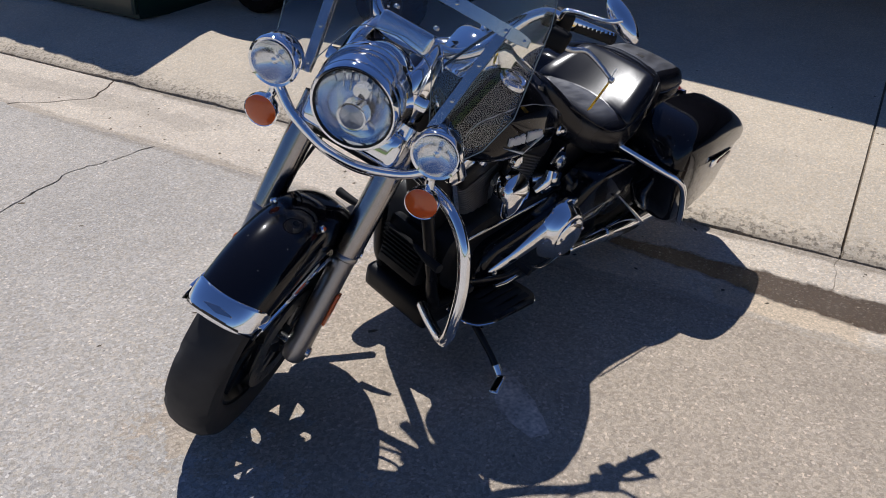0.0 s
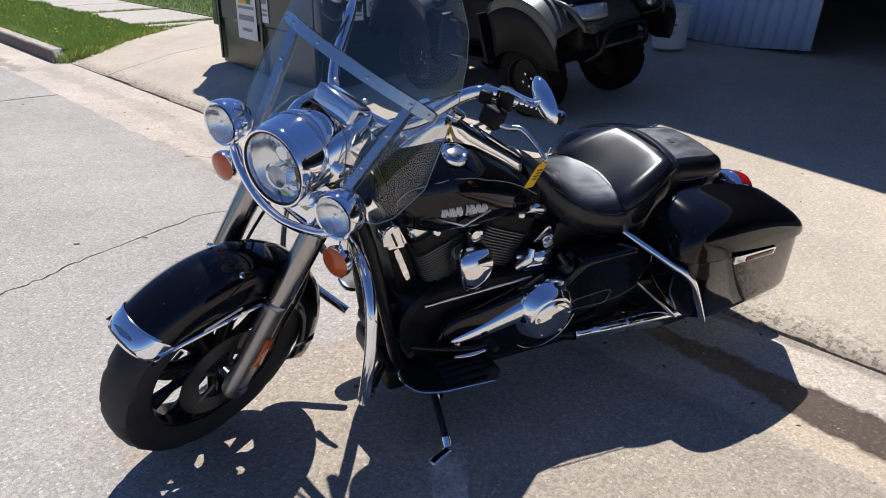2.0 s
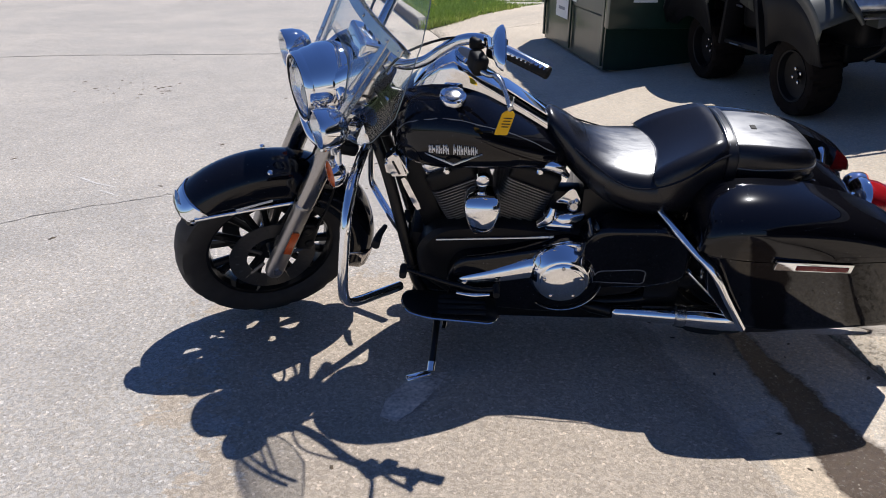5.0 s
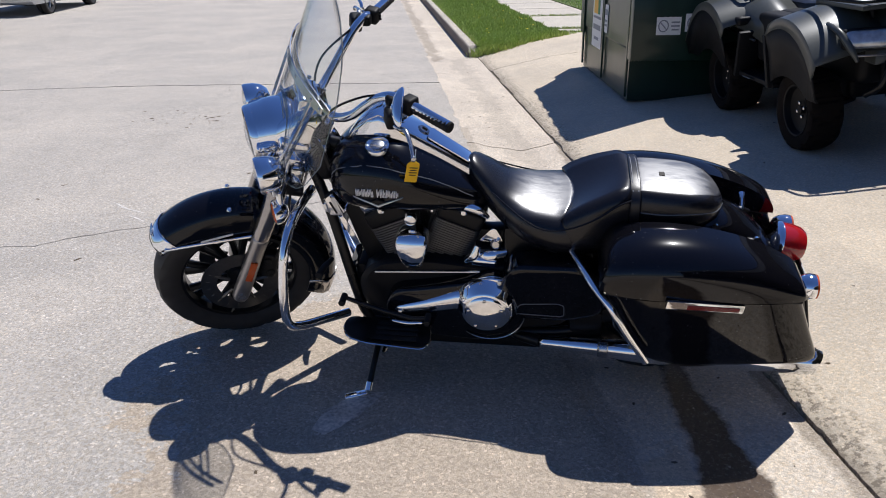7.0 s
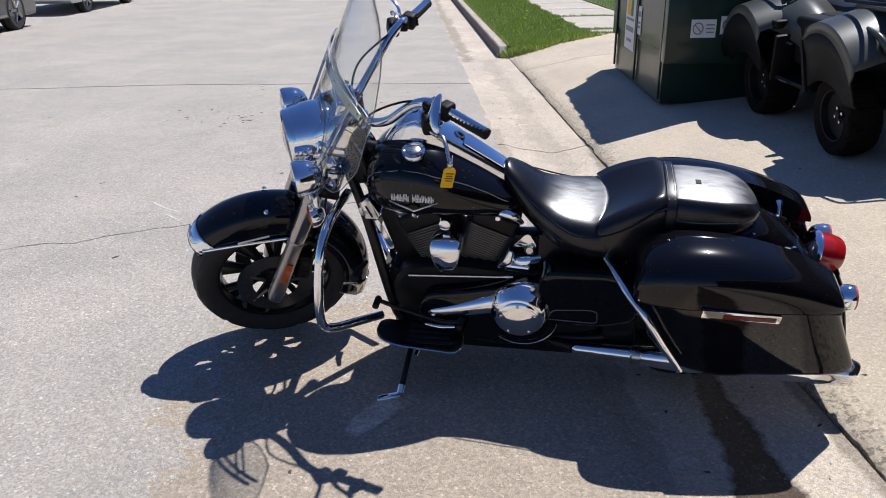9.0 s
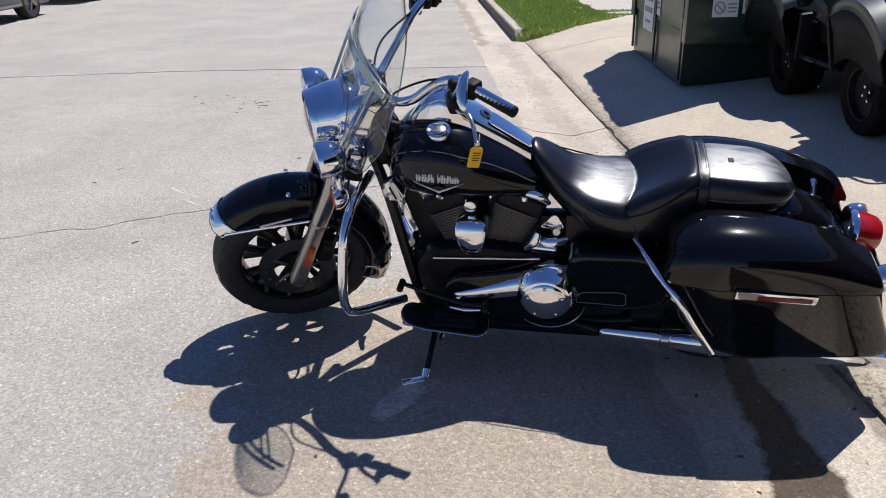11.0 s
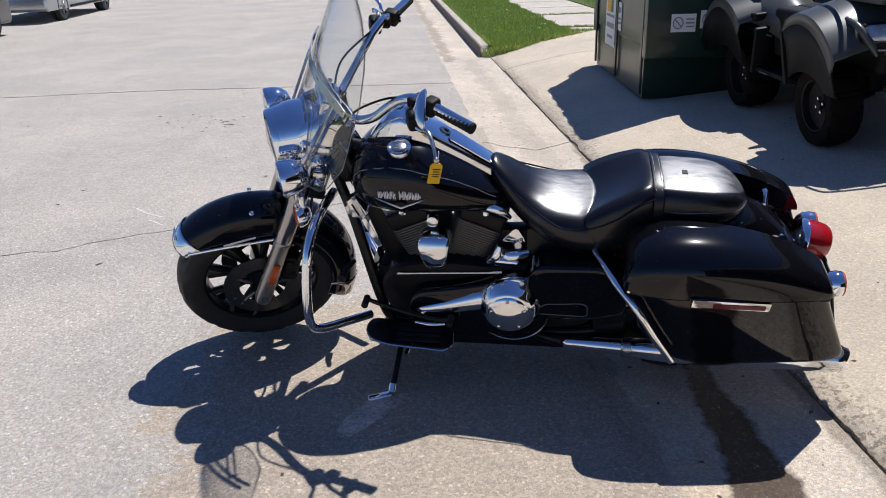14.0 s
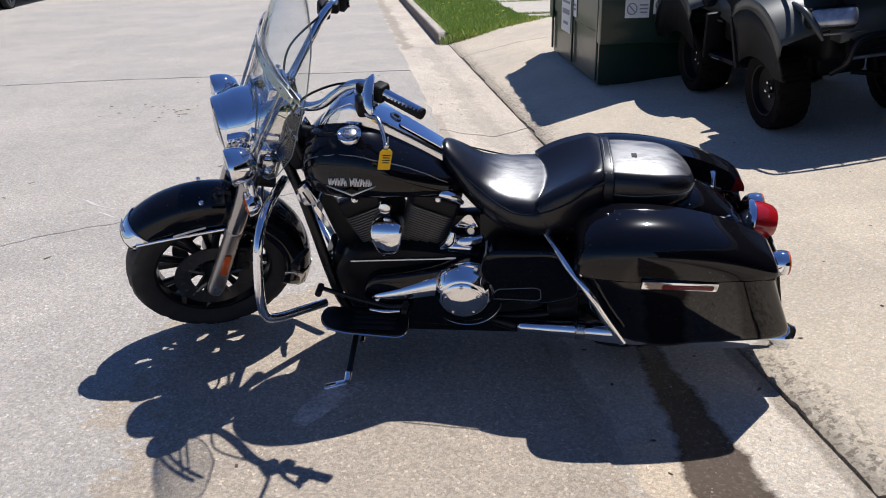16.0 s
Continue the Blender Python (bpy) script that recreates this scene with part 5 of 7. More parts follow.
for x, z in ((-0.905, 0.337), (-0.80, 0.362), (-0.71, 0.39), (-0.645, 0.462), (-0.545, 0.488), (-0.487, 0.468)):
    part("cover_screw", lathed([(0.009, 0), (0.009, 0.008), (0.004, 0.011)], (x, -0.212, z), (0, -1, 0), 8), STEEL, prim)
rim = [(-0.585 + 0.128 * math.cos(radians(a)), -0.212, 0.356 + 0.128 * math.sin(radians(a))) for a in range(-130, -9, 8)]
part("case_lip", tubed(rim, 0.002, 6, 2), STEEL, prim, "bright worn lip of the case")

# side covers and oil tank under the seat
for s in (-1, 1):
    o2 = rounded([(-0.56, 0.40), (-0.54, 0.50), (-0.50, 0.585), (-0.28, 0.59), (-0.20, 0.54), (-0.18, 0.35), (-0.30, 0.305), (-0.53, 0.305)], 0.04, 4)
    bm = pillow(o2, 0.12, 0.108, 0.004, s, 0.022)
    for v in bm.verts:                               # it leans in towards the ground
        v.co.y += s * 0.25 * (v.co.z - 0.46)
    cov = part("side_cover", bm, PAINT, bike, "gloss black side cover")
    b4 = rounded([(-0.498, 0.346), (-0.474, 0.400), (-0.346, 0.412), (-0.323, 0.402), (-0.321, 0.348), (-0.333, 0.340)], 0.016, 4)
    loop = [(x, s * (0.2318 + 0.25 * (z - 0.46)), z) for x, z in b4]
    part("cover_outline", tubed(loop + loop[:1], 0.0018, 6, 0), STRIPE, cov, "thin grey outline")
part("battery_box", boxed((-0.36, 0, 0.50), (0.36, 0.24, 0.30), 0.02), BLACK, bike)

# fuel tank
def egg(x, w, z0, z1, n=24, flat=0.75):
    """A tank section: flat underside, rounded flanks and top."""
    out = []
    zc, h0, h1 = z0 + (z1 - z0) * 0.40, (z1 - z0) * 0.40, (z1 - z0) * 0.60
    for k in range(n):
        a = 2 * math.pi * k / n
        c, s = math.cos(a), math.sin(a)
        e = 0.80 if s > 0 else 0.5
        y = w * math.copysign(abs(c) ** (0.85 if s > 0 else 0.55), c)
        z = zc + (h1 * abs(s) ** e if s > 0 else -h0 * abs(s) ** e)
        out.append((x, y, z))
    return out


def section_rows(table, n, fine=40):
    xs = [r[0] for r in table]
    cols = list(zip(*table))
    line = curve([(r[0], r[1], 0) for r in table], 5)
    grid = [v.x for v in line]
    cols_s = []
    for c in cols[1:]:
        cols_s.append([v.y for v in curve([(x, y, 0) for x, y in zip(xs, c)], 5)])
    return [(grid[i], *[c[i] for c in cols_s]) for i in range(len(grid))]


TANK = [(-1.142, 0.05, 0.800, 0.858), (-1.130, 0.110, 0.775, 0.893), (-1.105, 0.157, 0.755, 0.925), (-1.065, 0.190, 0.743, 0.953), (-1.015, 0.207, 0.735, 0.972), (-0.95, 0.212, 0.730, 0.974), (-0.87, 0.207, 0.732, 0.949), (-0.80, 0.194, 0.730, 0.909),
        (-0.735, 0.174, 0.724, 0.869), (-0.67, 0.144, 0.712, 0.826), (-0.61, 0.105, 0.702, 0.786), (-0.585, 0.05, 0.712, 0.765)]
bm = bmesh.new()
rings(bm, [egg(*r) for r in section_rows(TANK, 24)])
tank = part("fuel_tank", bm, PAINT, bike, "gloss black fuel tank", sharp=60)


def tank_y(x, z):
    """The tank's half width at (x, z)."""
    w, z0, z1 = [float(np.interp(x, [r[0] for r in TANK], [r[i] for r in TANK])) for i in (1, 2, 3)]
    zc, h1 = z0 + (z1 - z0) * 0.4, (z1 - z0) * 0.6
    if z <= zc:
        s = min(1, (zc - z) / ((z1 - z0) * 0.4)) ** (1 / 0.5)
        return w * max(0, 1 - s * s) ** 0.275
    s = min(0.999, (z - zc) / h1) ** (1 / 0.80)
    return w * math.sqrt(max(0, 1 - s * s)) ** 0.85


for s in (-1, 1):
    loop = []
    for v in curve([(-1.118, 0.81, 0), (-1.105, 0.865, 0), (-1.05, 0.902, 0), (-0.95, 0.913, 0), (-0.82, 0.876, 0), (-0.725, 0.830, 0), (-0.64, 0.773, 0)], 5):
        loop.append((v.x, s * (tank_y(v.x, v.y) + 0.0005), v.y))
    part("pinstripe", tubed(loop, 0.0016, 6, 0), STRIPE, tank, "thin grey pinstripe")
    loop = [(x, y + s * 0.002, z - 0.010) for x, y, z in loop]
    part("pinstripe", tubed(loop, 0.0010, 6, 0), STRIPE, tank, "thin grey pinstripe")

    def on_tank(x, z, lift=0.0065):
        return (x, s * (tank_y(x, z) + lift), z)

    # badge: a bar of plain upright blocks over a shallow chevron
    for k in range(14):
        x = -1.012 + k * 0.0103
        if k == 6:
            continue
        h = 0.022 + 0.008 * (1 - abs(k - 6.5) / 6.5)
        z0 = 0.818 - 0.0004 * k
        for off, w, lo, hi in ((-0.0030, 0.0013, 0.0, 1.0), (0.0022, 0.0012, 0.22 * (k % 3 == 1), 1.0 - 0.30 * (k % 2)), (-0.0004, 0.0016, 0.42, 0.56)):
            bb = bmesh.new()
            x0, x1, za, zb = x + off - w, x + off + w, z0 + h * lo, z0 + h * hi
            rings(bb, [[on_tank(x0, za), on_tank(x1, za), on_tank(x1, zb), on_tank(x0, zb)], [on_tank(x0, za, -0.004), on_tank(x1, za, -0.004), on_tank(x1, zb, -0.004), on_tank(x0, zb, -0.004)]])
            part("badge_block", bb, BADGE, tank, "plain silver badge block")
    for side in (-1, 1):
        bb = bmesh.new()
        x0, x1 = -0.944 + side * 0.084, -0.944
        pts = [(x0, 0.813), (x0 - side * 0.012, 0.808), (x1, 0.775), (x1, 0.783)]
        rings(bb, [[on_tank(x, z) for x, z in pts], [on_tank(x, z, -0.004) for x, z in pts]])
        part("badge_wing", bb, BADGE, tank, "silver chevron of the badge")
    dia = [(-0.966, 0.797), (-0.944, 0.806), (-0.922, 0.797), (-0.944, 0.786)]
    bb = bmesh.new()
    rings(bb, [[on_tank(x, z) for x, z in dia], [on_tank(x, z, -0.004) for x, z in dia]])
    part("badge_centre", bb, BLACK, tank)

for s, nm in ((-1, "fuel_gauge"), (1, "fuel_cap")):
    g = part(nm, lathed([(0.039, -0.030), (0.041, 0.002), (0.039, 0.009), (0.034, 0.012), (0.031, 0.010), (0.002, 0.009)], (-0.950, s * 0.122, 0.951), (0.03, s * 0.27, 1), 36), CHROME, tank, "round chrome tank cap")
    part("cap_face", lathed([(0.024, 0.0105), (0.020, 0.013), (0.002, 0.0135)], (-0.950, s * 0.122, 0.951), (0.03, s * 0.27, 1), 28), STEEL, g)
con = bmesh.new()
rows = []
for x, w, z in ((-1.088, 0.028, 0.922), (-1.068, 0.050, 0.952), (-1.032, 0.064, 0.998), (-0.99, 0.071, 1.030), (-0.95, 0.073, 1.038), (-0.905, 0.071, 1.018), (-0.87, 0.067, 0.990), (-0.80, 0.059, 0.943), (-0.735, 0.053, 0.900), (-0.66, 0.047, 0.850), (-0.63, 0.042, 0.826), (-0.614, 0.034, 0.804)):
    low = z - float(np.interp(x, [-1.088, -0.95, -0.85, -0.61], [0.05, 0.10, 0.05, 0.04]))
    rows.append([(x, -w * 1.04, low), (x, -w * 1.02, z - 0.024), (x, -w * 0.97, z - 0.011), (x, -w * 0.86, z - 0.002), (x, 0, z + 0.003), (x, w * 0.86, z - 0.002), (x, w * 0.97, z - 0.011), (x, w * 1.02, z - 0.024), (x, w * 1.04, low)])
rings(con, rows)
console = part("console", con, CHROME, tank, "chrome tank console")
SLOPE = Vector((0.55, 0, 0.835))
part("console_panel", plated(rounded([(-0.085, -0.040), (0.085, -0.034), (0.085, 0.034), (-0.085, 0.040)], 0.012), 0.004, Matrix.Translation((-0.728, 0, 0.8985)) @ Matrix.Rotation(radians(33.5), 4, "Y"), 0.002), CHROME, console, "raised chrome lid of the console")
part("console_tail", boxed((0, 0, 0), (0.016, 0.058, 0.010), 0.004, 2), BLACK, console, "black strap at the console's tail", Matrix.Translation((-0.640, 0, 0.840)) @ Matrix.Rotation(radians(36), 4, "Y"))
part("speedometer", lathed([(0.045, 0), (0.048, 0.008), (0.045, 0.014), (0.041, 0.012), (0.002, 0.011)], (-0.908, 0, 1.020), (0.50, 0, 1), 36), CHROME, console, "round dial with a chrome rim")
part("dial_face", lathed([(0.040, 0.0125), (0.002, 0.0135)], (-0.908, 0, 1.020), (0.50, 0, 1), 32), BLACK, console)
knob = part("ignition_knob", lathed([(0.023, 0), (0.023, 0.006), (0.019, 0.010), (0.002, 0.011)], (-0.818, 0, 0.951), SLOPE, 24), SMOKE, console, "round ignition lock")
part("lock_slot", boxed((0, 0, 0), (0.020, 0.008, 0.006), 0.002, 1), BLACK, knob, "", Matrix.Translation(Vector((-0.818, 0, 0.951)) + SLOPE * 0.012) @ Matrix.Rotation(radians(33.5), 4, "Y"))

# seat
def saddle(x, w, z0, ze, zc, n=26):
    """A seat section: flat base, upright flanks, dished top."""
    pts = [(x, -w * 0.80, z0), (x, -w * 0.93, z0 + (ze - z0) * 0.25), (x, -w, z0 + (ze - z0) * 0.55), (x, -w * 0.97, z0 + (ze - z0) * 0.80), (x, -w * 0.86, ze - 0.004 + (zc - ze) * 0.2), (x, -w * 0.66, ze + (zc - ze) * 0.55), (x, -w * 0.36, ze + (zc - ze) * 0.85), (x, 0, zc)]
    return pts + [(x, -y, z) for x, y, z in pts[-2::-1]]


RIDER = [(-0.668, 0.035, 0.800, 0.845, 0.858), (-0.648, 0.065, 0.765, 0.845, 0.866), (-0.60, 0.098, 0.715, 0.812, 0.838), (-0.53, 0.142, 0.655, 0.755, 0.783), (-0.45, 0.182, 0.610, 0.728, 0.748), (-0.37, 0.203, 0.590, 0.720, 0.736),
         (-0.315, 0.207, 0.585, 0.720, 0.736), (-0.30, 0.207, 0.585, 0.732, 0.738), (-0.22, 0.195, 0.59, 0.792, 0.784), (-0.172, 0.178, 0.605, 0.820, 0.812), (-0.150, 0.170, 0.61, 0.826, 0.822), (-0.128, 0.160, 0.62, 0.818, 0.825), (-0.112, 0.142, 0.65, 0.798, 0.811)]
PILLION = [(-0.113, 0.130, 0.67, 0.797, 0.802), (-0.100, 0.146, 0.67, 0.811, 0.816), (-0.025, 0.152, 0.675, 0.809, 0.815), (0.065, 0.147, 0.685, 0.800, 0.806), (0.120, 0.130, 0.695, 0.785, 0.792), (0.153, 0.102, 0.705, 0.765, 0.772),
           (0.172, 0.064, 0.715, 0.748, 0.753), (0.180, 0.028, 0.725, 0.738, 0.741)]


def padded(x, w, z0, ze, zc):
    """A pillion section: padded flanks and a flat top panel inside a piped rim."""
    h = ze - z0
    pts = [(x, -w * 0.92, z0), (x, -w * 1.0, z0 + h * 0.28), (x, -w * 1.0, z0 + h * 0.5), (x, -w * 0.965, z0 + h * 0.72), (x, -w * 0.90, z0 + h * 0.89), (x, -w * 0.82, z0 + h * 0.98), (x, -w * 0.72, ze + 0.001), (x, -w * 0.38, zc - 0.001), (x, 0, zc)]
    return pts + [(x, -y, z) for x, y, z in pts[-2::-1]]


bm = bmesh.new()
rings(bm, [saddle(*r) for r in section_rows(RIDER, 24)])
for v in bm.verts:                                   # the back of the dish curves round the rider
    v.co.x -= 0.07 * min(1.0, (v.co.y / 0.2) ** 2) * math.exp(-((v.co.x + 0.27) / 0.09) ** 2) * max(0.0, min(1.0, (v.co.z - 0.68) / 0.05))
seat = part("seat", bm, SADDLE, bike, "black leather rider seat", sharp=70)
bm = bmesh.new()
rings(bm, [padded(*r) for r in section_rows(PILLION, 24)])
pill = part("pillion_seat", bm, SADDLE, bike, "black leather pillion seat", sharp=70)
band = bmesh.new()
rows = []
for v in curve([(-0.114, -0.156, 0.685), (-0.114, -0.154, 0.772), (-0.114, -0.125, 0.810), (-0.114, -0.06, 0.826), (-0.114, 0, 0.829), (-0.114, 0.06, 0.826), (-0.114, 0.125, 0.810), (-0.114, 0.154, 0.772), (-0.114, 0.156, 0.685)], 5):
    n = Vector((0, v.y, v.z - 0.69)).normalized()
    rows.append([v + Vector((-0.017, 0, 0)), v + Vector((-0.014, 0, 0)) + n * 0.005, v + n * 0.006, v + Vector((0.014, 0, 0)) + n * 0.005, v + Vector((0.017, 0, 0))])
rings(band, rows, close=True)
part("seat_strap", band, LEATHER, seat, "stitched leather strap between the seats")
for dx in (-0.009, 0.009):
    part("strap_stitch", tubed([(-0.114 + dx, -0.128, 0.8145), (-0.114 + dx, -0.06, 0.832), (-0.114 + dx, 0, 0.8355), (-0.114 + dx, 0.06, 0.832), (-0.114 + dx, 0.128, 0.8145)], 0.0012, 6, 5), GREY, seat)
part("seat_badge", boxed((-0.022, -0.005, 0.8150), (0.018, 0.026, 0.003), 0.001, 1), PRINT, pill)
for s in (-1, 1):
    part("seat_seam", tubed([(-0.58, s * 0.108, 0.785), (-0.47, s * 0.172, 0.722), (-0.40, s * 0.196, 0.700), (-0.32, s * 0.200, 0.71), (-0.24, s * 0.190, 0.742), (-0.17, s * 0.173, 0.786), (-0.125, s * 0.156, 0.800)], 0.0028, 6, 6), LEATHER, seat)
    part("seat_piping", tubed([(-0.095, s * 0.1465, 0.748), (-0.025, s * 0.1525, 0.746), (0.065, s * 0.1475, 0.748), (0.120, s * 0.1305, 0.745), (0.153, s * 0.1025, 0.740), (0.177, s * 0.048, 0.735)], 0.0016, 6, 6), STRIPE, pill)

# rear wheel, fender, lamps
RA = (0.0, 0, 0.318)
rw = part("rear_wheel", alloy(RA, 0.215, 0.13, 9, 0.06), BLACK, bike, "black cast rear wheel")
spokes_of(rw, RA, 0.215, 9, 0.06, None)
part("tyre", tyre_mesh(RA, 0.320, 0.180, 0.205, True), RUBBER, rw, "black treaded tyre")
part("belt_pulley", lathed([(0.14, -0.11), (0.15, -0.10), (0.15, -0.08), (0.14, -0.075)], RA, (0, 1, 0), 40), BLACK, rw)
part("rear_fender", fender((0.045, 0, 0.335), 0.395, 0.122, 30, 202, lambda t: 0.305), PAINT, bike, "gloss black rear fender", Matrix.Identity(4), mods=(("SOLIDIFY", 0.004),))
part("swingarm", boxed((-0.15, -0.12, 0.30), (0.36, 0.035, 0.06), 0.012), BLACK, bike)
part("swingarm", boxed((-0.15, 0.12, 0.30), (0.36, 0.035, 0.06), 0.012), BLACK, bike)
TD = Vector((1, 0, -0.22)).normalized()
TC = Vector((0.415, 0.03, 0.543))
TM = Matrix.Translation(TC) @ Matrix.Diagonal((1, 1.15, 1, 1)) @ Matrix.Translation(-TC)
tl = part("tail_lamp", lathed([(0.045, -0.040), (0.058, -0.032), (0.066, -0.022), (0.0665, -0.016), (0.063, -0.012)], TC, TD, 32), CHROME, bike, "chrome tail lamp housing", TM)
part("lens", lathed([(0.063, -0.014), (0.064, 0.026), (0.060, 0.052), (0.052, 0.066), (0.030, 0.073), (0.002, 0.075)], TC, TD, 32), RED, tl, "red tail lamp lens", TM)
part("signal_bar", tubed([(0.435, -0.18, 0.508), (0.415, -0.1, 0.49), (0.415, 0.1, 0.49), (0.435, 0.18, 0.508)], 0.011, 10, 4), CHROME, bike, "chrome rear signal bar")
for s in (-1, 1):
    q = Vector((0.425, s * 0.18, 0.508))
    ind = part("rear_turn_signal", lathed([(0.012, -0.01), (0.030, 0.0), (0.040, 0.018), (0.044, 0.04), (0.042, 0.056)], q, (1, 0, 0), 26), CHROME, bike, "chrome rear turn signal")
    part("lens", lathed([(0.041, 0.054), (0.040, 0.062), (0.02, 0.067), (0.002, 0.068)], q, (1, 0, 0), 26), AMBER, ind, "amber lens")
part("plate_bracket", boxed((0, 0, 0), (0.012, 0.37, 0.29), 0.006, 2), BLACK, bike, "black plate holder under the tail lamp", Matrix.Translation((0.505, 0.072, 0.365)) @ pose(0, 0, 0, 0, -14, 0))
part("bracket_arm", tubed([(0.36, 0.03, 0.52), (0.44, 0.03, 0.47), (0.498, 0.03, 0.40)], 0.014, 10, 4), BLACK, bike)
for s in (-1, 1):
    for x, z in ((0.149, 0.694), (0.283, 0.652)):
        part("docking_post", tubed([(x, s * 0.105, z - 0.03), (x, s * 0.128, z), (x, s * 0.148, z + 0.004)], [0.008, 0.010, 0.014], 12, 4), CHROME, bike, "chrome docking post")
    part("fender_rail", tubed([(0.06, s * 0.112, 0.700), (0.16, s * 0.117, 0.668), (0.31, s * 0.112, 0.61)], 0.008, 8, 4), BLACK, bike, "black fender strut")

# saddlebags
def bag_side(x):
    """The outer flank: it draws in towards the tail."""
    if x < -0.05:
        return 0.392 - 0.5 * (x + 0.05) ** 2
    return 0.392 - 0.155 * (x + 0.05) ** 1.3


def seam_rise(x):
    """The joint of bag and lid falls towards the tail."""
    return 0.023 - 0.055 * (x - 0.10)


def bag_body(s):
    """Slanted ends, rounded corners and bowed walls, built level by level."""
    rows = []
    for z, k in ((0.283, 0.90), (0.287, 0.96), (0.298, 0.99), (0.32, 1), (0.37, 1), (0.42, 1), (0.47, 1), (0.51, 1), (0.548, 1)):
        x0 = float(np.interp(z, [0.283, 0.31, 0.42, 0.548], [0.01, -0.08, -0.17, -0.205]))
        x1 = float(np.interp(z, [0.283, 0.30, 0.42, 0.546], [0.512, 0.518, 0.462, 0.405]))
        low = 0.030 * ((0.548 - z) / 0.265) ** 1.15
        xc, hx = (x0 + x1) / 2, (x1 - x0) / 2
        row = []
        for i in range(72):
            t = 2 * math.pi * i / 72
            c, d = math.cos(t), math.sin(t)
            u, v = math.copysign(abs(c) ** 0.24, c), math.copysign(abs(d) ** 0.36, d)
            x = xc + hx * u * k
            hy = (bag_side(x) - low - 0.185) / 2
            y = 0.185 + hy + hy * v * k
            sag = 0.014 * max(0.0, (x + 0.05) / 0.55) * (0.548 - z) / 0.265
            row.append((x, s * y, z - sag + seam_rise(x) * max(0.0, (z - 0.30) / 0.248) ** 1.3))
        rows.append(row)
    return rings(bmesh.new(), rows)


def bag_lid(s):
    """A lid that falls towards the tail, with a rounded shoulder."""
    rows = []
    for x, top, rnd in section_rows([(-0.222, 0.575, 0.030), (-0.218, 0.615, 0.014), (-0.195, 0.662, 0.0), (-0.15, 0.692, -0.006), (-0.06, 0.708, -0.006), (0.06, 0.708, -0.006), (0.18, 0.692, -0.006),
                                     (0.28, 0.664, -0.006), (0.36, 0.628, -0.004), (0.40, 0.600, 0.004), (0.416, 0.572, 0.016)], 0):
        base = 0.556 + seam_rise(x)
        h, yo, row = top - 0.556, bag_side(x) - rnd, []
        for i in range(29):
            t = radians(90 * i / 28)
            row.append((x, s * (0.185 + (yo - 0.185) * math.cos(t) ** 0.50), base + h * (0.88 * math.sin(t) ** 0.62 + 0.12 * math.sin(t) ** 2)))
        row.append((x, s * 0.183, base))
        rows.append(row)
    return rings(bmesh.new(), rows)


for s in (-1, 1):
    bag = part("saddlebag", bag_body(s), PAINT, bike, "gloss black hard saddlebag", sharp=50)
    part("lid", bag_lid(s), PAINT, bag, "domed black lid", sharp=50)
    seal = bmesh.new()
    rings(seal, [[(x, s * 0.19, 0.545 + seam_rise(x)), (x, s * (bag_side(x) - 0.006), 0.545 + seam_rise(x)), (x, s * (bag_side(x) - 0.006), 0.559 + seam_rise(x)), (x, s * 0.19, 0.559 + seam_rise(x))] for x in [-0.20 + 0.601 * k / 20 for k in range(21)]])
    part("lid_seal", seal, GRIP, bag)
    turned = Matrix.Translation((0.10, s * 0.389, 0.568)) @ pose(0, 0, 0, 0, 7.5, s * -8.5)
    rb = part("reflector_bar", boxed((0, 0, 0), (0.245, 0.012, 0.030), 0.004, 2), CHROME, bag, "chrome trim bar of the latch", turned)
    part("reflector", boxed((0.025, s * 0.006, -0.002), (0.165, 0.006, 0.016), 0.002, 2), DARKRED, rb, "dark red reflector", turned)
    gd = bmesh.new()
    tube(gd, [(-0.318, s * 0.165, 0.625), (-0.305, s * 0.19, 0.612), (-0.235, s * 0.325, 0.575), (-0.180, s * 0.392, 0.540), (-0.125, s * 0.405, 0.45), (-0.055, s * 0.402, 0.335)], 0.0115, 12, 6)
    gd2 = part("bag_guard", gd, CHROME, bike, "chrome saddlebag guard bar")
    part("guard_stay", tubed([(-0.178, s * 0.155, 0.380), (-0.166, s * 0.180, 0.369), (-0.08, s * 0.215, 0.293), (0.003, s * 0.250, 0.219)], 0.0065, 10, 3), CHROME, gd2)
    mf = bmesh.new()
    tube(mf, [(-0.40, s * 0.175, 0.195), (-0.33, s * 0.18, 0.196), (-0.30, s * 0.183, 0.197), (-0.16, s * 0.192, 0.198), (0.0, s * 0.197, 0.200), (0.48, s * 0.204, 0.206), (0.540, s * 0.205, 0.206)], [0.020, 0.022, 0.024, 0.030, 0.043, 0.046, 0.046], 24, 5, False)
    mfo = part("muffler", mf, CHROME, bike, "chrome muffler", mods=(("SOLIDIFY", 0.003),))
    part("muffler_clamp", lathed([(0.030, -0.022), (0.037, -0.014), (0.037, 0.014), (0.030, 0.022)], (-0.175, s * 0.191, 0.198), (1, s * 0.05, 0), 20, False), STEEL, mfo)
part("header_pipe", tubed([(-1.0, 0.12, 0.60), (-1.06, 0.16, 0.55), (-1.05, 0.18, 0.40), (-0.95, 0.18, 0.24), (-0.7, 0.18, 0.20), (-0.38, 0.18, 0.195)], 0.024, 14, 6), CHROME, bike, "chrome exhaust header")
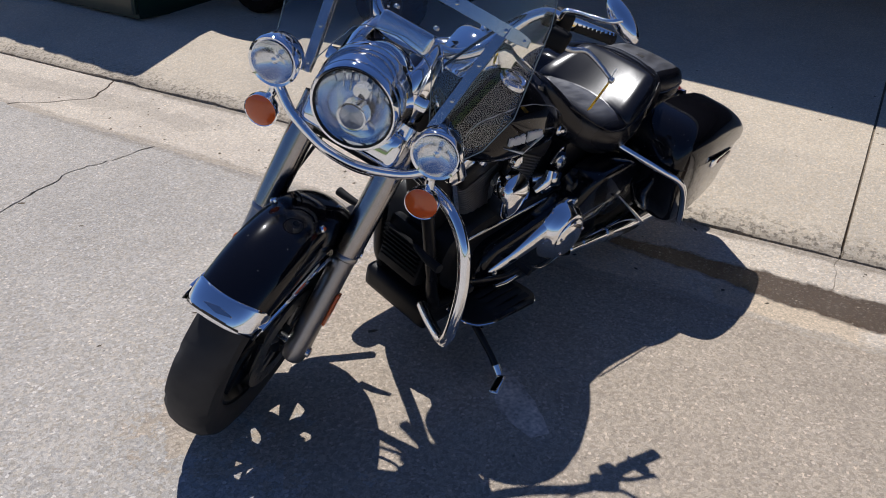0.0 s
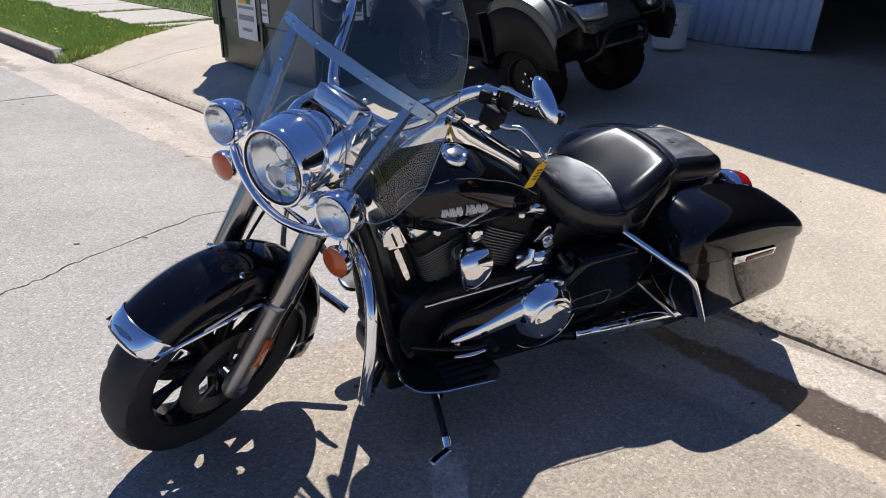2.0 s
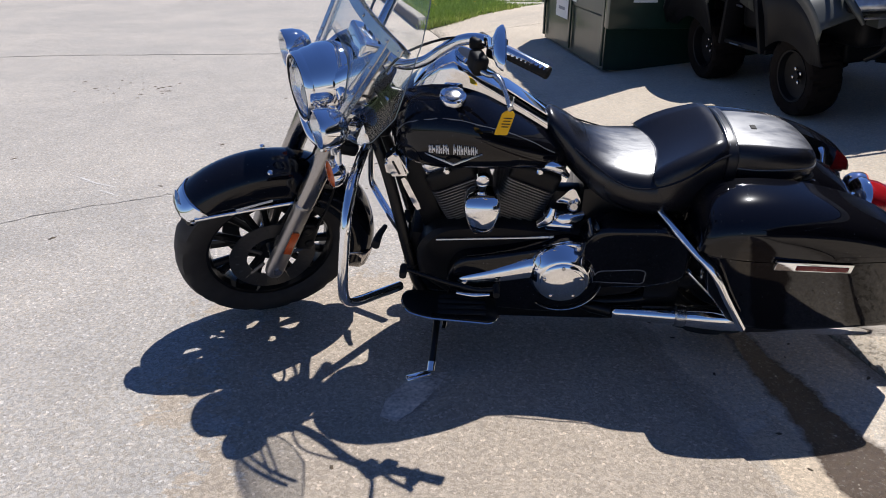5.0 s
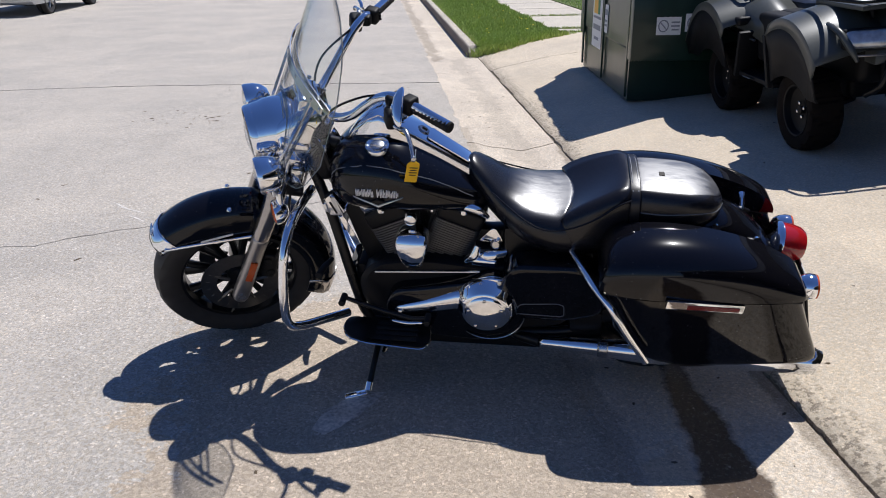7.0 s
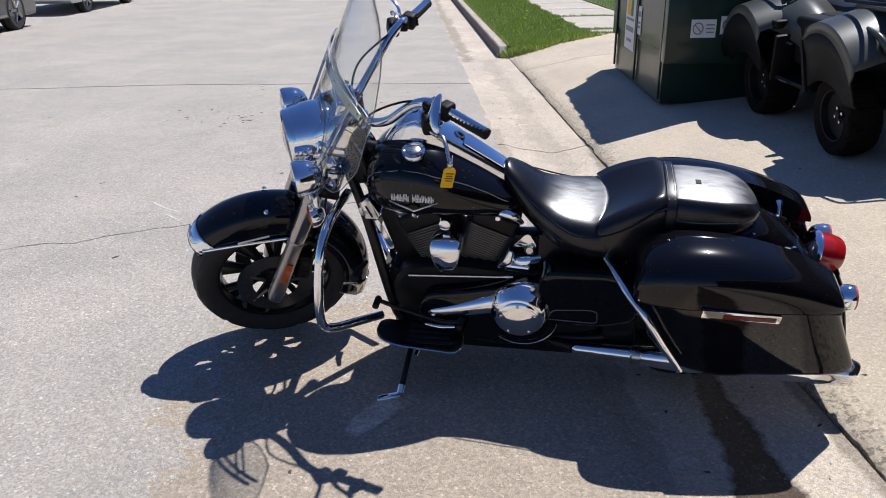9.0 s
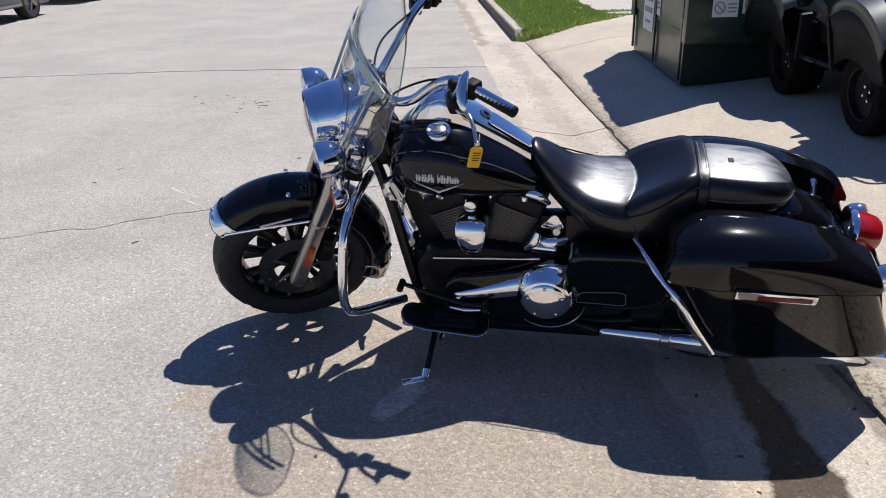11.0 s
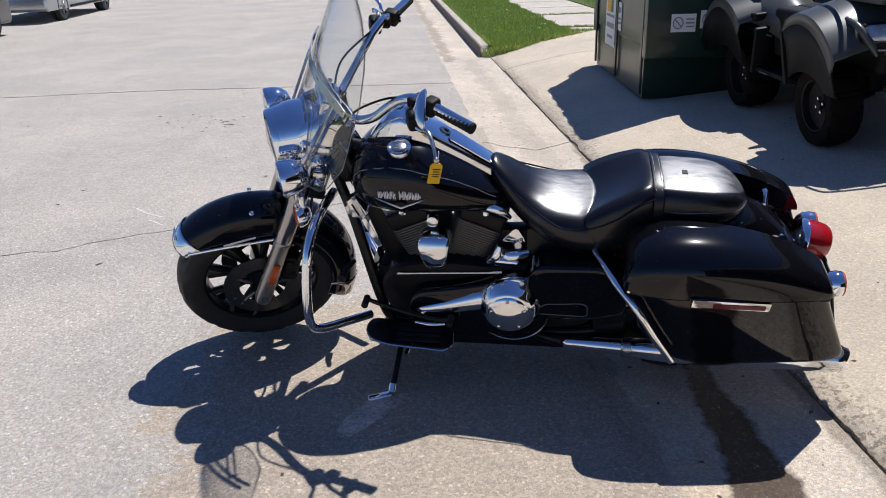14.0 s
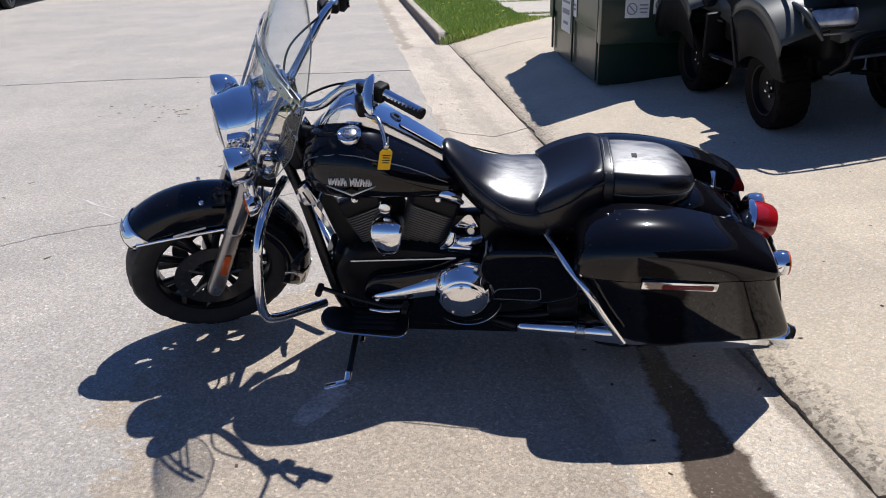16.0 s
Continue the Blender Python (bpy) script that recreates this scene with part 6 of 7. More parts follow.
part("crossover_pipe", tubed([(-0.60, 0.16, 0.20), (-0.55, 0.0, 0.19), (-0.50, -0.12, 0.19), (-0.40, -0.175, 0.195)], 0.022, 12, 5), BLACK, bike)
part("air_cleaner", lathed([(0.10, 0), (0.10, 0.03), (0.09, 0.05), (0.02, 0.058)], (-0.82, 0.14, 0.66), (0, 1, 0), 32), CHROME, bike, "round chrome air cleaner")

# guards, boards, stand
for s in (-1, 1):
    cg = bmesh.new()
    tube(cg, [(-1.225, s * 0.04, 0.735), (-1.235, s * 0.14, 0.735), (-1.245, s * 0.245, 0.715), (-1.255, s * 0.315, 0.655), (-1.265, s * 0.352, 0.555), (-1.275, s * 0.362, 0.44), (-1.274, s * 0.352, 0.370), (-1.250, s * 0.32, 0.333), (-1.19, s * 0.23, 0.292), (-1.125, s * 0.14, 0.256)], 0.0165, 14, 6)
    part("engine_guard", cg, CHROME, bike, "chrome engine guard bar")
    part("highway_peg", tubed([(-1.17, s * 0.10, 0.475), (-1.185, s * 0.16, 0.478), (-1.19, s * 0.215, 0.48)], [0.008, 0.012, 0.014], 12, 4), GRIP, bike, "black rubber foot peg")
    fb_out = rounded([(-1.105, -0.205), (-0.80, -0.205), (-0.79, -0.30), (-0.815, -0.335), (-1.02, -0.335), (-1.085, -0.315), (-1.11, -0.27)], 0.03, 5)
    if s > 0:
        fb_out = [(x, -y) for x, y in fb_out][::-1]
    mfb = Matrix.Translation((0, 0, 0.262)) @ Matrix.Translation((-0.95, 0, 0)) @ pose(0, 0, 0, s * 2, 5, 0) @ Matrix.Translation((0.95, 0, 0))
    fb = part("floorboard", plated(fb_out, 0.014, mfb, 0.004), BLACK, bike, "black rider floorboard")
    lip = [mfb @ Vector((x, y, 0.004)) for x, y in fb_out]
    part("board_rim", tubed(lip + lip[:1], 0.004, 8, 0), CHROME, fb, "thin chrome rim")
    for k in range(4):
        part("rubber_pad", boxed(mfb @ Vector((-0.95, s * (0.225 + k * 0.028), 0.016)), (0.23, 0.020, 0.003), 0.0014), GRIP, fb)
    part("board_bracket", tubed([(-0.95, s * 0.12, 0.235), (-0.95, s * 0.24, 0.258)], 0.012, 10, 0), BLACK, fb)
part("shift_lever", tubed([(-1.095, -0.235, 0.405), (-1.08, -0.235, 0.397), (-0.98, -0.228, 0.352), (-0.93, -0.226, 0.335), (-0.86, -0.232, 0.322), (-0.80, -0.236, 0.33)], [0.006, 0.008, 0.009, 0.009, 0.008, 0.008], 10, 5), BLACK, bike, "black heel and toe shifter")
part("shift_peg", tubed([(-1.10, -0.225, 0.407), (-1.10, -0.275, 0.407)], 0.012, 12, 0), GRIP, bike)
part("shift_peg", tubed([(-0.80, -0.225, 0.335), (-0.80, -0.275, 0.335)], 0.011, 12, 0), GRIP, bike)
part("shift_rod", tubed([(-0.93, -0.245, 0.318), (-0.875, -0.246, 0.310), (-0.82, -0.246, 0.314)], [0.006, 0.009, 0.006], 10, 4), CHROME, bike, "chrome shifter link")
part("oil_pan", boxed((-0.64, 0.01, 0.160), (0.90, 0.29, 0.09), 0.03, 3), WRINKLE, bike, "black oil pan under the engine")
part("centre_crossmember", boxed((-0.24, 0.0, 0.24), (0.12, 0.30, 0.16), 0.02, 2), BLACK, bike)
st = part("side_stand", tubed([(-0.985, -0.16, 0.235), (-0.99, -0.22, 0.215), (-1.00, -0.34, 0.150), (-1.005, -0.385, 0.118)], [0.014, 0.012, 0.0105, 0.012], 12, 5), BLACK, bike, "black side stand leg")
part("stand_knuckle", tubed([(-1.003, -0.372, 0.128), (-1.006, -0.395, 0.108)], 0.016, 12, 0), CHROME, st, "chrome stand knuckle")
part("stand_foot", boxed((-1.045, -0.425, 0.108), (0.085, 0.030, 0.024), 0.008, 3, pose(0, 0, 0, -13, 0, 22)), CHROME, st, "bright worn foot")
part("stand_spring", tubed([(-0.95, -0.15, 0.22), (-0.97, -0.27, 0.18)], 0.008, 8, 0), STEEL, st)

# a stub of litter on the street
bx, by, bz = plan(-1.093, 2.246)
stub = thing("litter_stub", "small white paper stub lying on the concrete", "litter", Matrix.Translation((bx, by, 0.0055)) @ pose(0, 0, 0, 0, 0, -20))
part("paper_roll", tubed([(-0.014, 0, 0), (0, 0.001, 0), (0.014, 0, 0)], 0.0045, 10, 3), STICKER, stub)

# yellow tag that hangs from the handlebar
tag = thing("key_tag", "bright yellow plastic tag hanging on a string from the handlebar", "tag", Matrix.Translation((-0.816, -0.470, 0.908)) @ pose(0, 0, 0, 28, 6, 16) @ Matrix.Scale(1.12, 4))
part("tag_plate", plated(rounded([(-0.017, -0.076), (0.017, -0.076), (0.017, -0.01), (0.009, 0.0), (-0.009, 0.0), (-0.017, -0.01)], 0.004), 0.0018, side_on(0)), YELLOW, tag)
for k in range(4):
    part("print_bar", boxed((0.002, -0.0024, -0.022 - k * 0.009), (0.022 - 0.004 * (k % 2), 0.0008, 0.003)), PRINT, tag)
part("string", tubed([(0, 0, -0.004), (0.002, 0.002, 0.015), (0.0, 0.004, 0.038)], 0.0014, 6, 4), STICKER, tag)


# ---- dumpster ----
def dumpster():
    m = Matrix.Translation((0.42, 4.18, 0.0)) @ pose(0, 0, 0, 0, 0, 6.6)
    d = thing("dumpster", "dark green steel dumpster with a ribbed black lid and stickers", "dumpster", m)
    L, W, H0, H1 = 2.06, 1.50, 1.80, 1.20           # along the street, depth, height at the street and at the back
    bm = bmesh.new()
    rows = []
    for z, out in ((0.19, 0.0), (0.62, 0.0), (0.64, 0.012), (1.0, 0.012)):
        rows.append([(-out, -out, z), (W + out, -out, z), (W + out, L + out, z), (-out, L + out, z)])
    rows.append([(-0.015, -0.015, H0), (W + 0.015, -0.015, H1), (W + 0.015, L + 0.015, H1), (-0.015, L + 0.015, H0)])
    rings(bm, rows)
    part("bin_body", bm, GREEN, d, sharp=20)
    for y in (-0.075, L + 0.075):                    # fork sleeves
        sl = bmesh.new()
        box(sl, (W * 0.5, y, 0.86), (W + 0.06, 0.12, 0.62), 0.012, 2)
        part("fork_sleeve", sl, GREEN, d, "proud green steel side plate")
    for y in (0.02, L * 0.5, L - 0.02):
        part("corner_post", boxed((-0.02, y, 1.0), (0.02, 0.045, 1.55), 0.005), GREEN, d)
    part("top_rim", tubed([(-0.03, -0.03, H0), (W + 0.03, -0.03, H1), (W + 0.03, L + 0.03, H1), (-0.03, L + 0.03, H0), (-0.03, -0.03, H0)], 0.022, 8, 0), GREEN, d)
    for k in range(2):                                # two ribbed lids
        y0, y1 = 0.02 + k * L / 2, L / 2 - 0.02 + k * L / 2
        bm = bmesh.new()
        rows = []
        n = 36
        for i in range(n + 1):
            y = y0 + (y1 - y0) * i / n
            z = 0.025 + (0.014 if (i // 6) % 2 else 0.0)
            rows.append([(-0.06 - (0.006 if (i // 6) % 2 else 0), y, H0 + z), (W * 0.5, y, (H0 + H1) / 2 + z + 0.01), (W + 0.05, y, H1 + z), (W + 0.05, y, H1 - 0.01), (-0.06, y, H0 - 0.01)])
        rings(bm, rows)
        part("lid", bm, LID, d, "ribbed black plastic lid", sharp=20)
    for x in (0.16, W - 0.16):
        for y in (0.2, L - 0.2):
            part("caster", lathed([(0.03, -0.03), (0.07, -0.026), (0.075, 0), (0.07, 0.026), (0.03, 0.03)], (x, y, 0.076 + ramp(1.45 + x)), (0, 1, 0), 20), RUBBER, d)
            part("caster_fork", boxed((x, y, 0.16 + ramp(1.45 + x) * 0.6), (0.08, 0.09, 0.09), 0.01), BLACK, d)
    return d


bin_ob = dumpster()


def sticker(parent, x, y, z, w, h, facing, mats, rows_):
    """A sheet on the street side ('s') or on the end ('e'); rows_: printed bars (x, z, w, h, material)."""
    def piece(name, cx, cz, pw, ph, mat, lift):
        if facing == "s":
            bm = boxed((x - lift, y - cx, z + cz), (0.002, pw, ph))
        else:
            bm = boxed((x + cx, y - lift, z + cz), (pw, 0.002, ph))
        return part(name, bm, mat, parent)
    sheet = piece("sticker", 0, 0, w, h, mats, 0)
    for cx, cz, pw, ph, mat in rows_:
        piece("print_bar", cx, cz, pw, ph, mat, 0.003)
    return sheet


# ---- garage and carport ----
GZ = ramp(9)
roof = tagged(part("carport_roof", boxed((6.1, -1.5, 2.80), (7.0, 15.0, 0.16), 0.01), ROOF), "dark carport roof with a straight eave", "roof", kind="structure")
# Unseen gable, added to block low eastern sky and deepen the shade.
slope = bmesh.new()
rings(slope, [[(2.55, y, 2.885), (6.1, y, 5.5), (9.65, y, 2.885)] for y in (-9.0, 6.0)])
part("sky_block_slope", slope, ROOF, roof, "unseen dark gable slopes added to hold off sky light")
part("fascia", boxed((2.585, -1.5, 2.75), (0.03, 15.0, 0.24), 0.004), WOODTRIM, roof)
bm = bmesh.new()
rows = []
for i in range(181):
    t = i / 180
    y = 5.9 - 3.75 * t
    x = 3.72 + 0.40 * t + 0.016 * math.sin(t * 3.75 / 0.12 * 2 * math.pi)
    lean = 0.05 + 0.03 * math.sin(t * 9)
    rows.append([(x - lean, y, GZ + 0.02 + 0.02 * math.sin(t * 14)), (x, y, GZ + 0.5), (x, y, GZ + 2.2)])
rings(bm, rows, close=False)
tagged(part("metal_siding", bm, SIDING, mods=(("SOLIDIFY", 0.003),)), "pale blue corrugated metal sheet wall", "wall", kind="structure")
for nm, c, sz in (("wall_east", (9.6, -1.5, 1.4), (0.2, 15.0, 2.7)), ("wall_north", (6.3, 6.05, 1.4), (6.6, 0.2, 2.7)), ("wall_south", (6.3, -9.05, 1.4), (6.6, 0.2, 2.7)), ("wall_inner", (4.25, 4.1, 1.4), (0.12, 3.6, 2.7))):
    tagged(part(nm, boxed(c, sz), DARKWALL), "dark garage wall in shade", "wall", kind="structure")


def bucket(x, y):
    d = thing("bucket", "white plastic pail with a wire handle and dark label", "bucket", Matrix.Translation((x, y, GZ)))
    part("pail", lathed([(0.135, 0.0), (0.14, 0.01), (0.158, 0.30), (0.168, 0.305), (0.168, 0.325), (0.160, 0.33), (0.162, 0.36), (0.170, 0.365), (0.168, 0.38), (0.158, 0.38), (0.150, 0.02), (0.01, 0.015)], (0, 0, 0), (0, 0, 1), 36), BUCKET, d)
    part("bail", tubed([(0.0, -0.172, 0.31), (-0.10, -0.12, 0.22), (-0.168, 0.0, 0.17), (-0.10, 0.12, 0.22), (0.0, 0.172, 0.31)], 0.003, 8, 6), STEEL, d)
    for k, (z, w) in enumerate(((0.235, 0.10), (0.215, 0.12), (0.15, 0.09), (0.13, 0.07))):
        a = radians(222)
        bm = bmesh.new()
        r = 0.1415 + 0.058 * z + 0.0025
        rings(bm, [[(r * math.cos(a + u * w / r), r * math.sin(a + u * w / r), z - 0.006 if k % 2 else z - 0.009), (r * math.cos(a + u * w / r), r * math.sin(a + u * w / r), z + 0.006)] for u in (-0.5, -0.25, 0, 0.25, 0.5)], close=False)
        part("label_bar", bm, PRINT, d)
    return d


bucket(3.40, 3.12)


# ---- quad bike ----
def quad():
    ang = math.atan2(-0.989, 0.14)
    base = Matrix.Translation((1.36, 2.42, 0)) @ Matrix.Rotation(ang, 4, "Z") @ Matrix.Translation((-0.62, 0.42, 0))
    o = base.translation
    slope = math.atan(0.109)
    tilt = Matrix.Translation((o.x, o.y, ramp((o.x + 0.29) * 0.983 + o.y * 0.185))) @ Matrix.Rotation(-slope, 4, Vector((-0.185, 0.983, 0))) @ Matrix.Rotation(ang, 4, "Z")
    d = thing("quad_bike", "dark olive four-wheel quad bike with racks and dusty tyres", "quad bike", tilt)
    R = 0.262
    for x, y, w in ((0.62, -0.42, 0.21), (0.62, 0.42, 0.21), (-0.62, -0.40, 0.26), (-0.62, 0.40, 0.26)):
        s = 1 if y > 0 else -1
        whl = part("wheel", lathed([(0.03, -0.03), (0.10, -0.035), (0.145, -0.05), (0.155, -w * 0.42), (0.165, -w * 0.44), (0.165, w * 0.44), (0.155, w * 0.42), (0.145, 0.05), (0.03, 0.04)], (x, y, R), (0, 1, 0), 32), PLASTICK, d, "dark steel wheel")
        bm = tyre_mesh((x, y, R), R, w, 0.16, True, 0.022)
        part("tyre", bm, MUDTYRE, whl, "knobbly dusty tyre")
        for k in range(4):
            a = math.pi / 2 * k + 0.4
            part("lug_nut", lathed([(0.012, 0), (0.012, 0.015), (0.006, 0.018)], (x + 0.045 * math.cos(a), y + s * 0.042, R + 0.045 * math.sin(a)), (0, s, 0), 6), STEEL, whl)
        part("hub_cap", lathed([(0.028, 0), (0.026, 0.02), (0.01, 0.026)], (x, y + s * 0.04, R), (0, s, 0), 16), PLASTICK, whl)
        part("suspension_arm", tubed([(x, y * 0.75, R - 0.02), (x * 0.92, y * 0.25, R + 0.02)], 0.018, 10, 0), BLACK, d)
        part("shock", tubed([(x * 0.95, y * 0.62, R + 0.02), (x * 0.92, y * 0.42, R + 0.35)], 0.028, 12, 0), PLASTICK, d)
    part("chassis", boxed((0, 0, 0.42), (1.25, 0.34, 0.26), 0.04, 3), PLASTICK, d)
    part("engine", boxed((-0.02, 0, 0.50), (0.45, 0.40, 0.30), 0.05, 3), BLACK, d)
    part("inner_body", boxed((0.02, 0, 0.62), (1.86, 0.60, 0.34), 0.06, 3), PLASTICK, d, "black inner bodywork")
    part("skid_plate", boxed((0, 0, 0.285), (1.1, 0.36, 0.02), 0.008), PLASTICK, d)
    for s in (-1, 1):
        part("footwell", boxed((0.02, s * 0.40, 0.36), (0.58, 0.24, 0.035), 0.012), PLASTICK, d)
        part("side_panel", boxed((0.06, s * 0.34, 0.62), (0.52, 0.16, 0.34), 0.04, 3), PLASTICK, d)
        part("inner_fender", boxed((0.62, s * 0.36, 0.715), (0.70, 0.34, 0.06), 0.025, 3), PLASTICK, d)
        part("inner_fender", boxed((-0.62, s * 0.36, 0.725), (0.70, 0.34, 0.06), 0.025, 3), PLASTICK, d)
        part("mud_skirt", boxed((-0.245, s * 0.47, 0.50), (0.04, 0.16, 0.34), 0.015, 2, pose(0, 0, 0, 0, 14, 0)), PLASTICK, d)
        part("mud_skirt", boxed((0.235, s * 0.47, 0.52), (0.04, 0.16, 0.36), 0.015, 2, pose(0, 0, 0, 0, -14, 0)), PLASTICK, d)
        # fenders: arched sheets over the wheels
        for x, y0, y1, top, t0, t1, nm in ((0.64, 0.20, 0.635, 0.79, 34, 118, "front_fender"), (-0.66, 0.18, 0.645, 0.80, 44, 150, "rear_fender")):
            bm = bmesh.new()
            rows = []
            for k in range(17):
                a = radians(t0 + (t1 - t0) * k / 16)
                rx, rz = 0.49, 0.52
                cx, cz = x + rx * math.cos(a), 0.345 + rz * math.sin(a)
                drop = 0.02 + 0.015 * math.cos(2 * a)
                rows.append([(cx, s * y0, cz + 0.05), (cx, s * (y0 + 0.12), cz + 0.045), (cx, s * (y0 + 0.26), cz + 0.02), (cx, s * (y1 - 0.02), cz - 0.015), (cx - 0.0, s * y1, cz - 0.07 - drop)])
            rings(bm, rows, close=False)
            part(nm, bm, PLASTIC, d, "olive grey plastic fender", mods=(("SOLIDIFY", 0.012),), sharp=50)
            fl = bmesh.new()                         # black flank between fender and tyre
            rings(fl, [[(q[0], s * (y1 - 0.004), q[2] + 0.01), (q[0] * 0.985 + x * 0.015, s * (y1 - 0.03), max(q[2] - 0.11, 0.36)), (q[0] * 0.97 + x * 0.03, s * (y1 - 0.05), max(q[2] - 0.30, 0.40))] for q in (r[-1] for r in rows)], close=False)
            part("fender_flank", fl, PLASTICK, d, "black inner fender flank", mods=(("SOLIDIFY", 0.010),), sharp=50)
        hl = part("headlight", boxed((1.045, s * 0.315, 0.735), (0.10, 0.25, 0.105), 0.035, 3, pose(0, 0, 0, 0, -22, s * 20)), LAMPGLASS, d, "pale swept headlight")
        part("lamp_bezel", boxed((1.022, s * 0.315, 0.735), (0.10, 0.275, 0.125), 0.035, 3, pose(0, 0, 0, 0, -22, s * 20)), PLASTICK, hl)
        part("lamp_brow", tubed([(0.86, s * 0.46, 0.82), (0.99, s * 0.455, 0.785), (1.075, s * 0.43, 0.70), (1.10, s * 0.40, 0.63)], [0.014, 0.020, 0.020, 0.010], 10, 5), PLASTIC, d, "pale rim of the fender beside the headlight")
        part("lamp_trim", tubed([(1.105, s * 0.16, 0.655), (1.11, s * 0.28, 0.655), (1.09, s * 0.40, 0.66)], 0.006, 8, 4), SATIN, d, "bright trim line under the headlight")
        part("rear_trim", tubed([(-0.50, s * 0.520, 0.665), (-0.32, s * 0.500, 0.630), (-0.15, s * 0.455, 0.600)], 0.008, 8, 4), SATIN, d, "pale trim edge of the fender")
        part("heel_guard", plated([(-0.10, -0.035), (0.02, -0.03), (0.0, 0.03)], 0.006, Matrix.Translation((-0.02, s * 0.52, 0.352)) @ pose(0, 0, 0, s * 20, 0, 0), 0.002), SATIN, d, "pale metal heel guard")
        wing = bmesh.new()                           # flared wing ahead of the rear wheel
        rings(wing, [[(xx, s * 0.16, zz + 0.01), (xx, s * 0.30, zz - 0.005), (xx, s * 0.42, zz - 0.05), (xx, s * ww, zz - 0.17)] for xx, zz, ww in ((-0.50, 0.885, 0.60), (-0.40, 0.870, 0.55), (-0.30, 0.845, 0.50), (-0.20, 0.805, 0.46), (-0.10, 0.760, 0.43), (0.0, 0.725, 0.41))], close=False)
        part("side_wing", wing, PLASTIC, d, "olive grey wing beside the seat", mods=(("SOLIDIFY", 0.010),), sharp=50)
    nose = bmesh.new()
    rows = []
    for x, w, z0, z1 in ((0.30, 0.20, 0.66, 0.86), (0.45, 0.24, 0.66, 0.88), (0.70, 0.27, 0.64, 0.87), (0.92, 0.28, 0.60, 0.80), (1.02, 0.25, 0.58, 0.71), (1.05, 0.18, 0.60, 0.67)):
        rows.append([(x, -w, z0), (x, -w, z0 + (z1 - z0) * 0.6), (x, -w * 0.7, z1), (x, 0, z1 + 0.015), (x, w * 0.7, z1), (x, w, z0 + (z1 - z0) * 0.6), (x, w, z0)])
    rings(nose, rows)
    part("hood", nose, PLASTIC, d, "olive grey hood", sharp=40)
    part("grille", boxed((1.02, 0, 0.55), (0.05, 0.42, 0.14), 0.02, 2), PLASTICK, d)
    for k in range(4):
        part("grille_slat", boxed((1.045, 0, 0.50 + k * 0.032), (0.02, 0.36, 0.008), 0.003, 1), BLACK, d)
    part("bumper", tubed([(0.98, -0.27, 0.40), (1.08, -0.24, 0.47), (1.10, -0.18, 0.60), (1.10, 0, 0.62), (1.10, 0.18, 0.60), (1.08, 0.24, 0.47), (0.98, 0.27, 0.40)], 0.018, 10, 6), BLACK, d, "black tube bumper")
    part("bumper_bar", tubed([(1.085, -0.22, 0.50), (1.10, 0, 0.50), (1.085, 0.22, 0.50)], 0.012, 8, 4), SATIN, d)
    tk = bmesh.new()
    rings(tk, [saddle(x, w, z0, z1, z2) for x, w, z0, z1, z2 in ((0.34, 0.10, 0.64, 0.86, 0.90), (0.20, 0.14, 0.62, 0.88, 0.92), (0.05, 0.15, 0.60, 0.84, 0.87))])
    part("fuel_tank", tk, PLASTIC, d)
    stt = bmesh.new()
    rings(stt, [saddle(x, w, z0, z1, z2) for x, w, z0, z1, z2 in ((0.06, 0.12, 0.66, 0.83, 0.86), (-0.10, 0.15, 0.66, 0.82, 0.84), (-0.40, 0.17, 0.68, 0.83, 0.85), (-0.62, 0.15, 0.70, 0.85, 0.87), (-0.70, 0.10, 0.72, 0.83, 0.84))])
    part("seat", stt, LEATHER, d, "black quad seat")
    part("tail_body", boxed((-0.72, 0, 0.74), (0.42, 0.46, 0.12), 0.04, 3), PLASTICK, d)
    for x0, x1, w, z, nm in ((0.50, 1.06, 0.42, 0.945, "front_rack"), (-1.02, -0.46, 0.44, 0.93, "rear_rack")):
        bm = bmesh.new()
        loop = [(x0, -w, z), (x0 + 0.1, -w - 0.03, z + 0.01), (x1 - 0.1, -w, z + 0.01), (x1, -w * 0.7, z), (x1, w * 0.7, z), (x1 - 0.1, w, z + 0.01), (x0 + 0.1, w + 0.03, z + 0.01), (x0, w, z), (x0, -w, z)]
        tube(bm, loop, 0.012, 8, 4)
        rk = part(nm, bm, BLACK, d, "black tube cargo rack")
        for k in range(5):
            y = -w * 0.75 + w * 1.5 * k / 4
            part("rack_bar", tubed([(x0 + 0.02, y, z), (x1 - 0.01, y, z)], 0.009, 8, 0), BLACK, rk)
        part("rack_tray", boxed(((x0 + x1) / 2, 0, z - 0.035), (x1 - x0 - 0.03, w * 1.75, 0.03), 0.012, 2), PLASTIC, rk, "grey plastic rack tray")
        for x in (x0 + 0.12, x1 - 0.16):
            for y in (-w * 0.6, w * 0.6):
                part("rack_post", tubed([(x, y, z), (x, y * 0.8, z - 0.16)], 0.010, 8, 0), BLACK, rk)
    part("handlebar", tubed([(0.34, 0, 0.92), (0.34, 0.12, 0.97), (0.29, 0.28, 0.985), (0.21, 0.40, 0.97)], 0.012, 10, 5), BLACK, d)
    part("handlebar", tubed([(0.34, 0, 0.92), (0.34, -0.12, 0.97), (0.29, -0.28, 0.985), (0.21, -0.40, 0.97)], 0.012, 10, 5), BLACK, d)
    part("steering_post", tubed([(0.42, 0, 0.70), (0.34, 0, 0.93)], 0.02, 10, 0), BLACK, d)
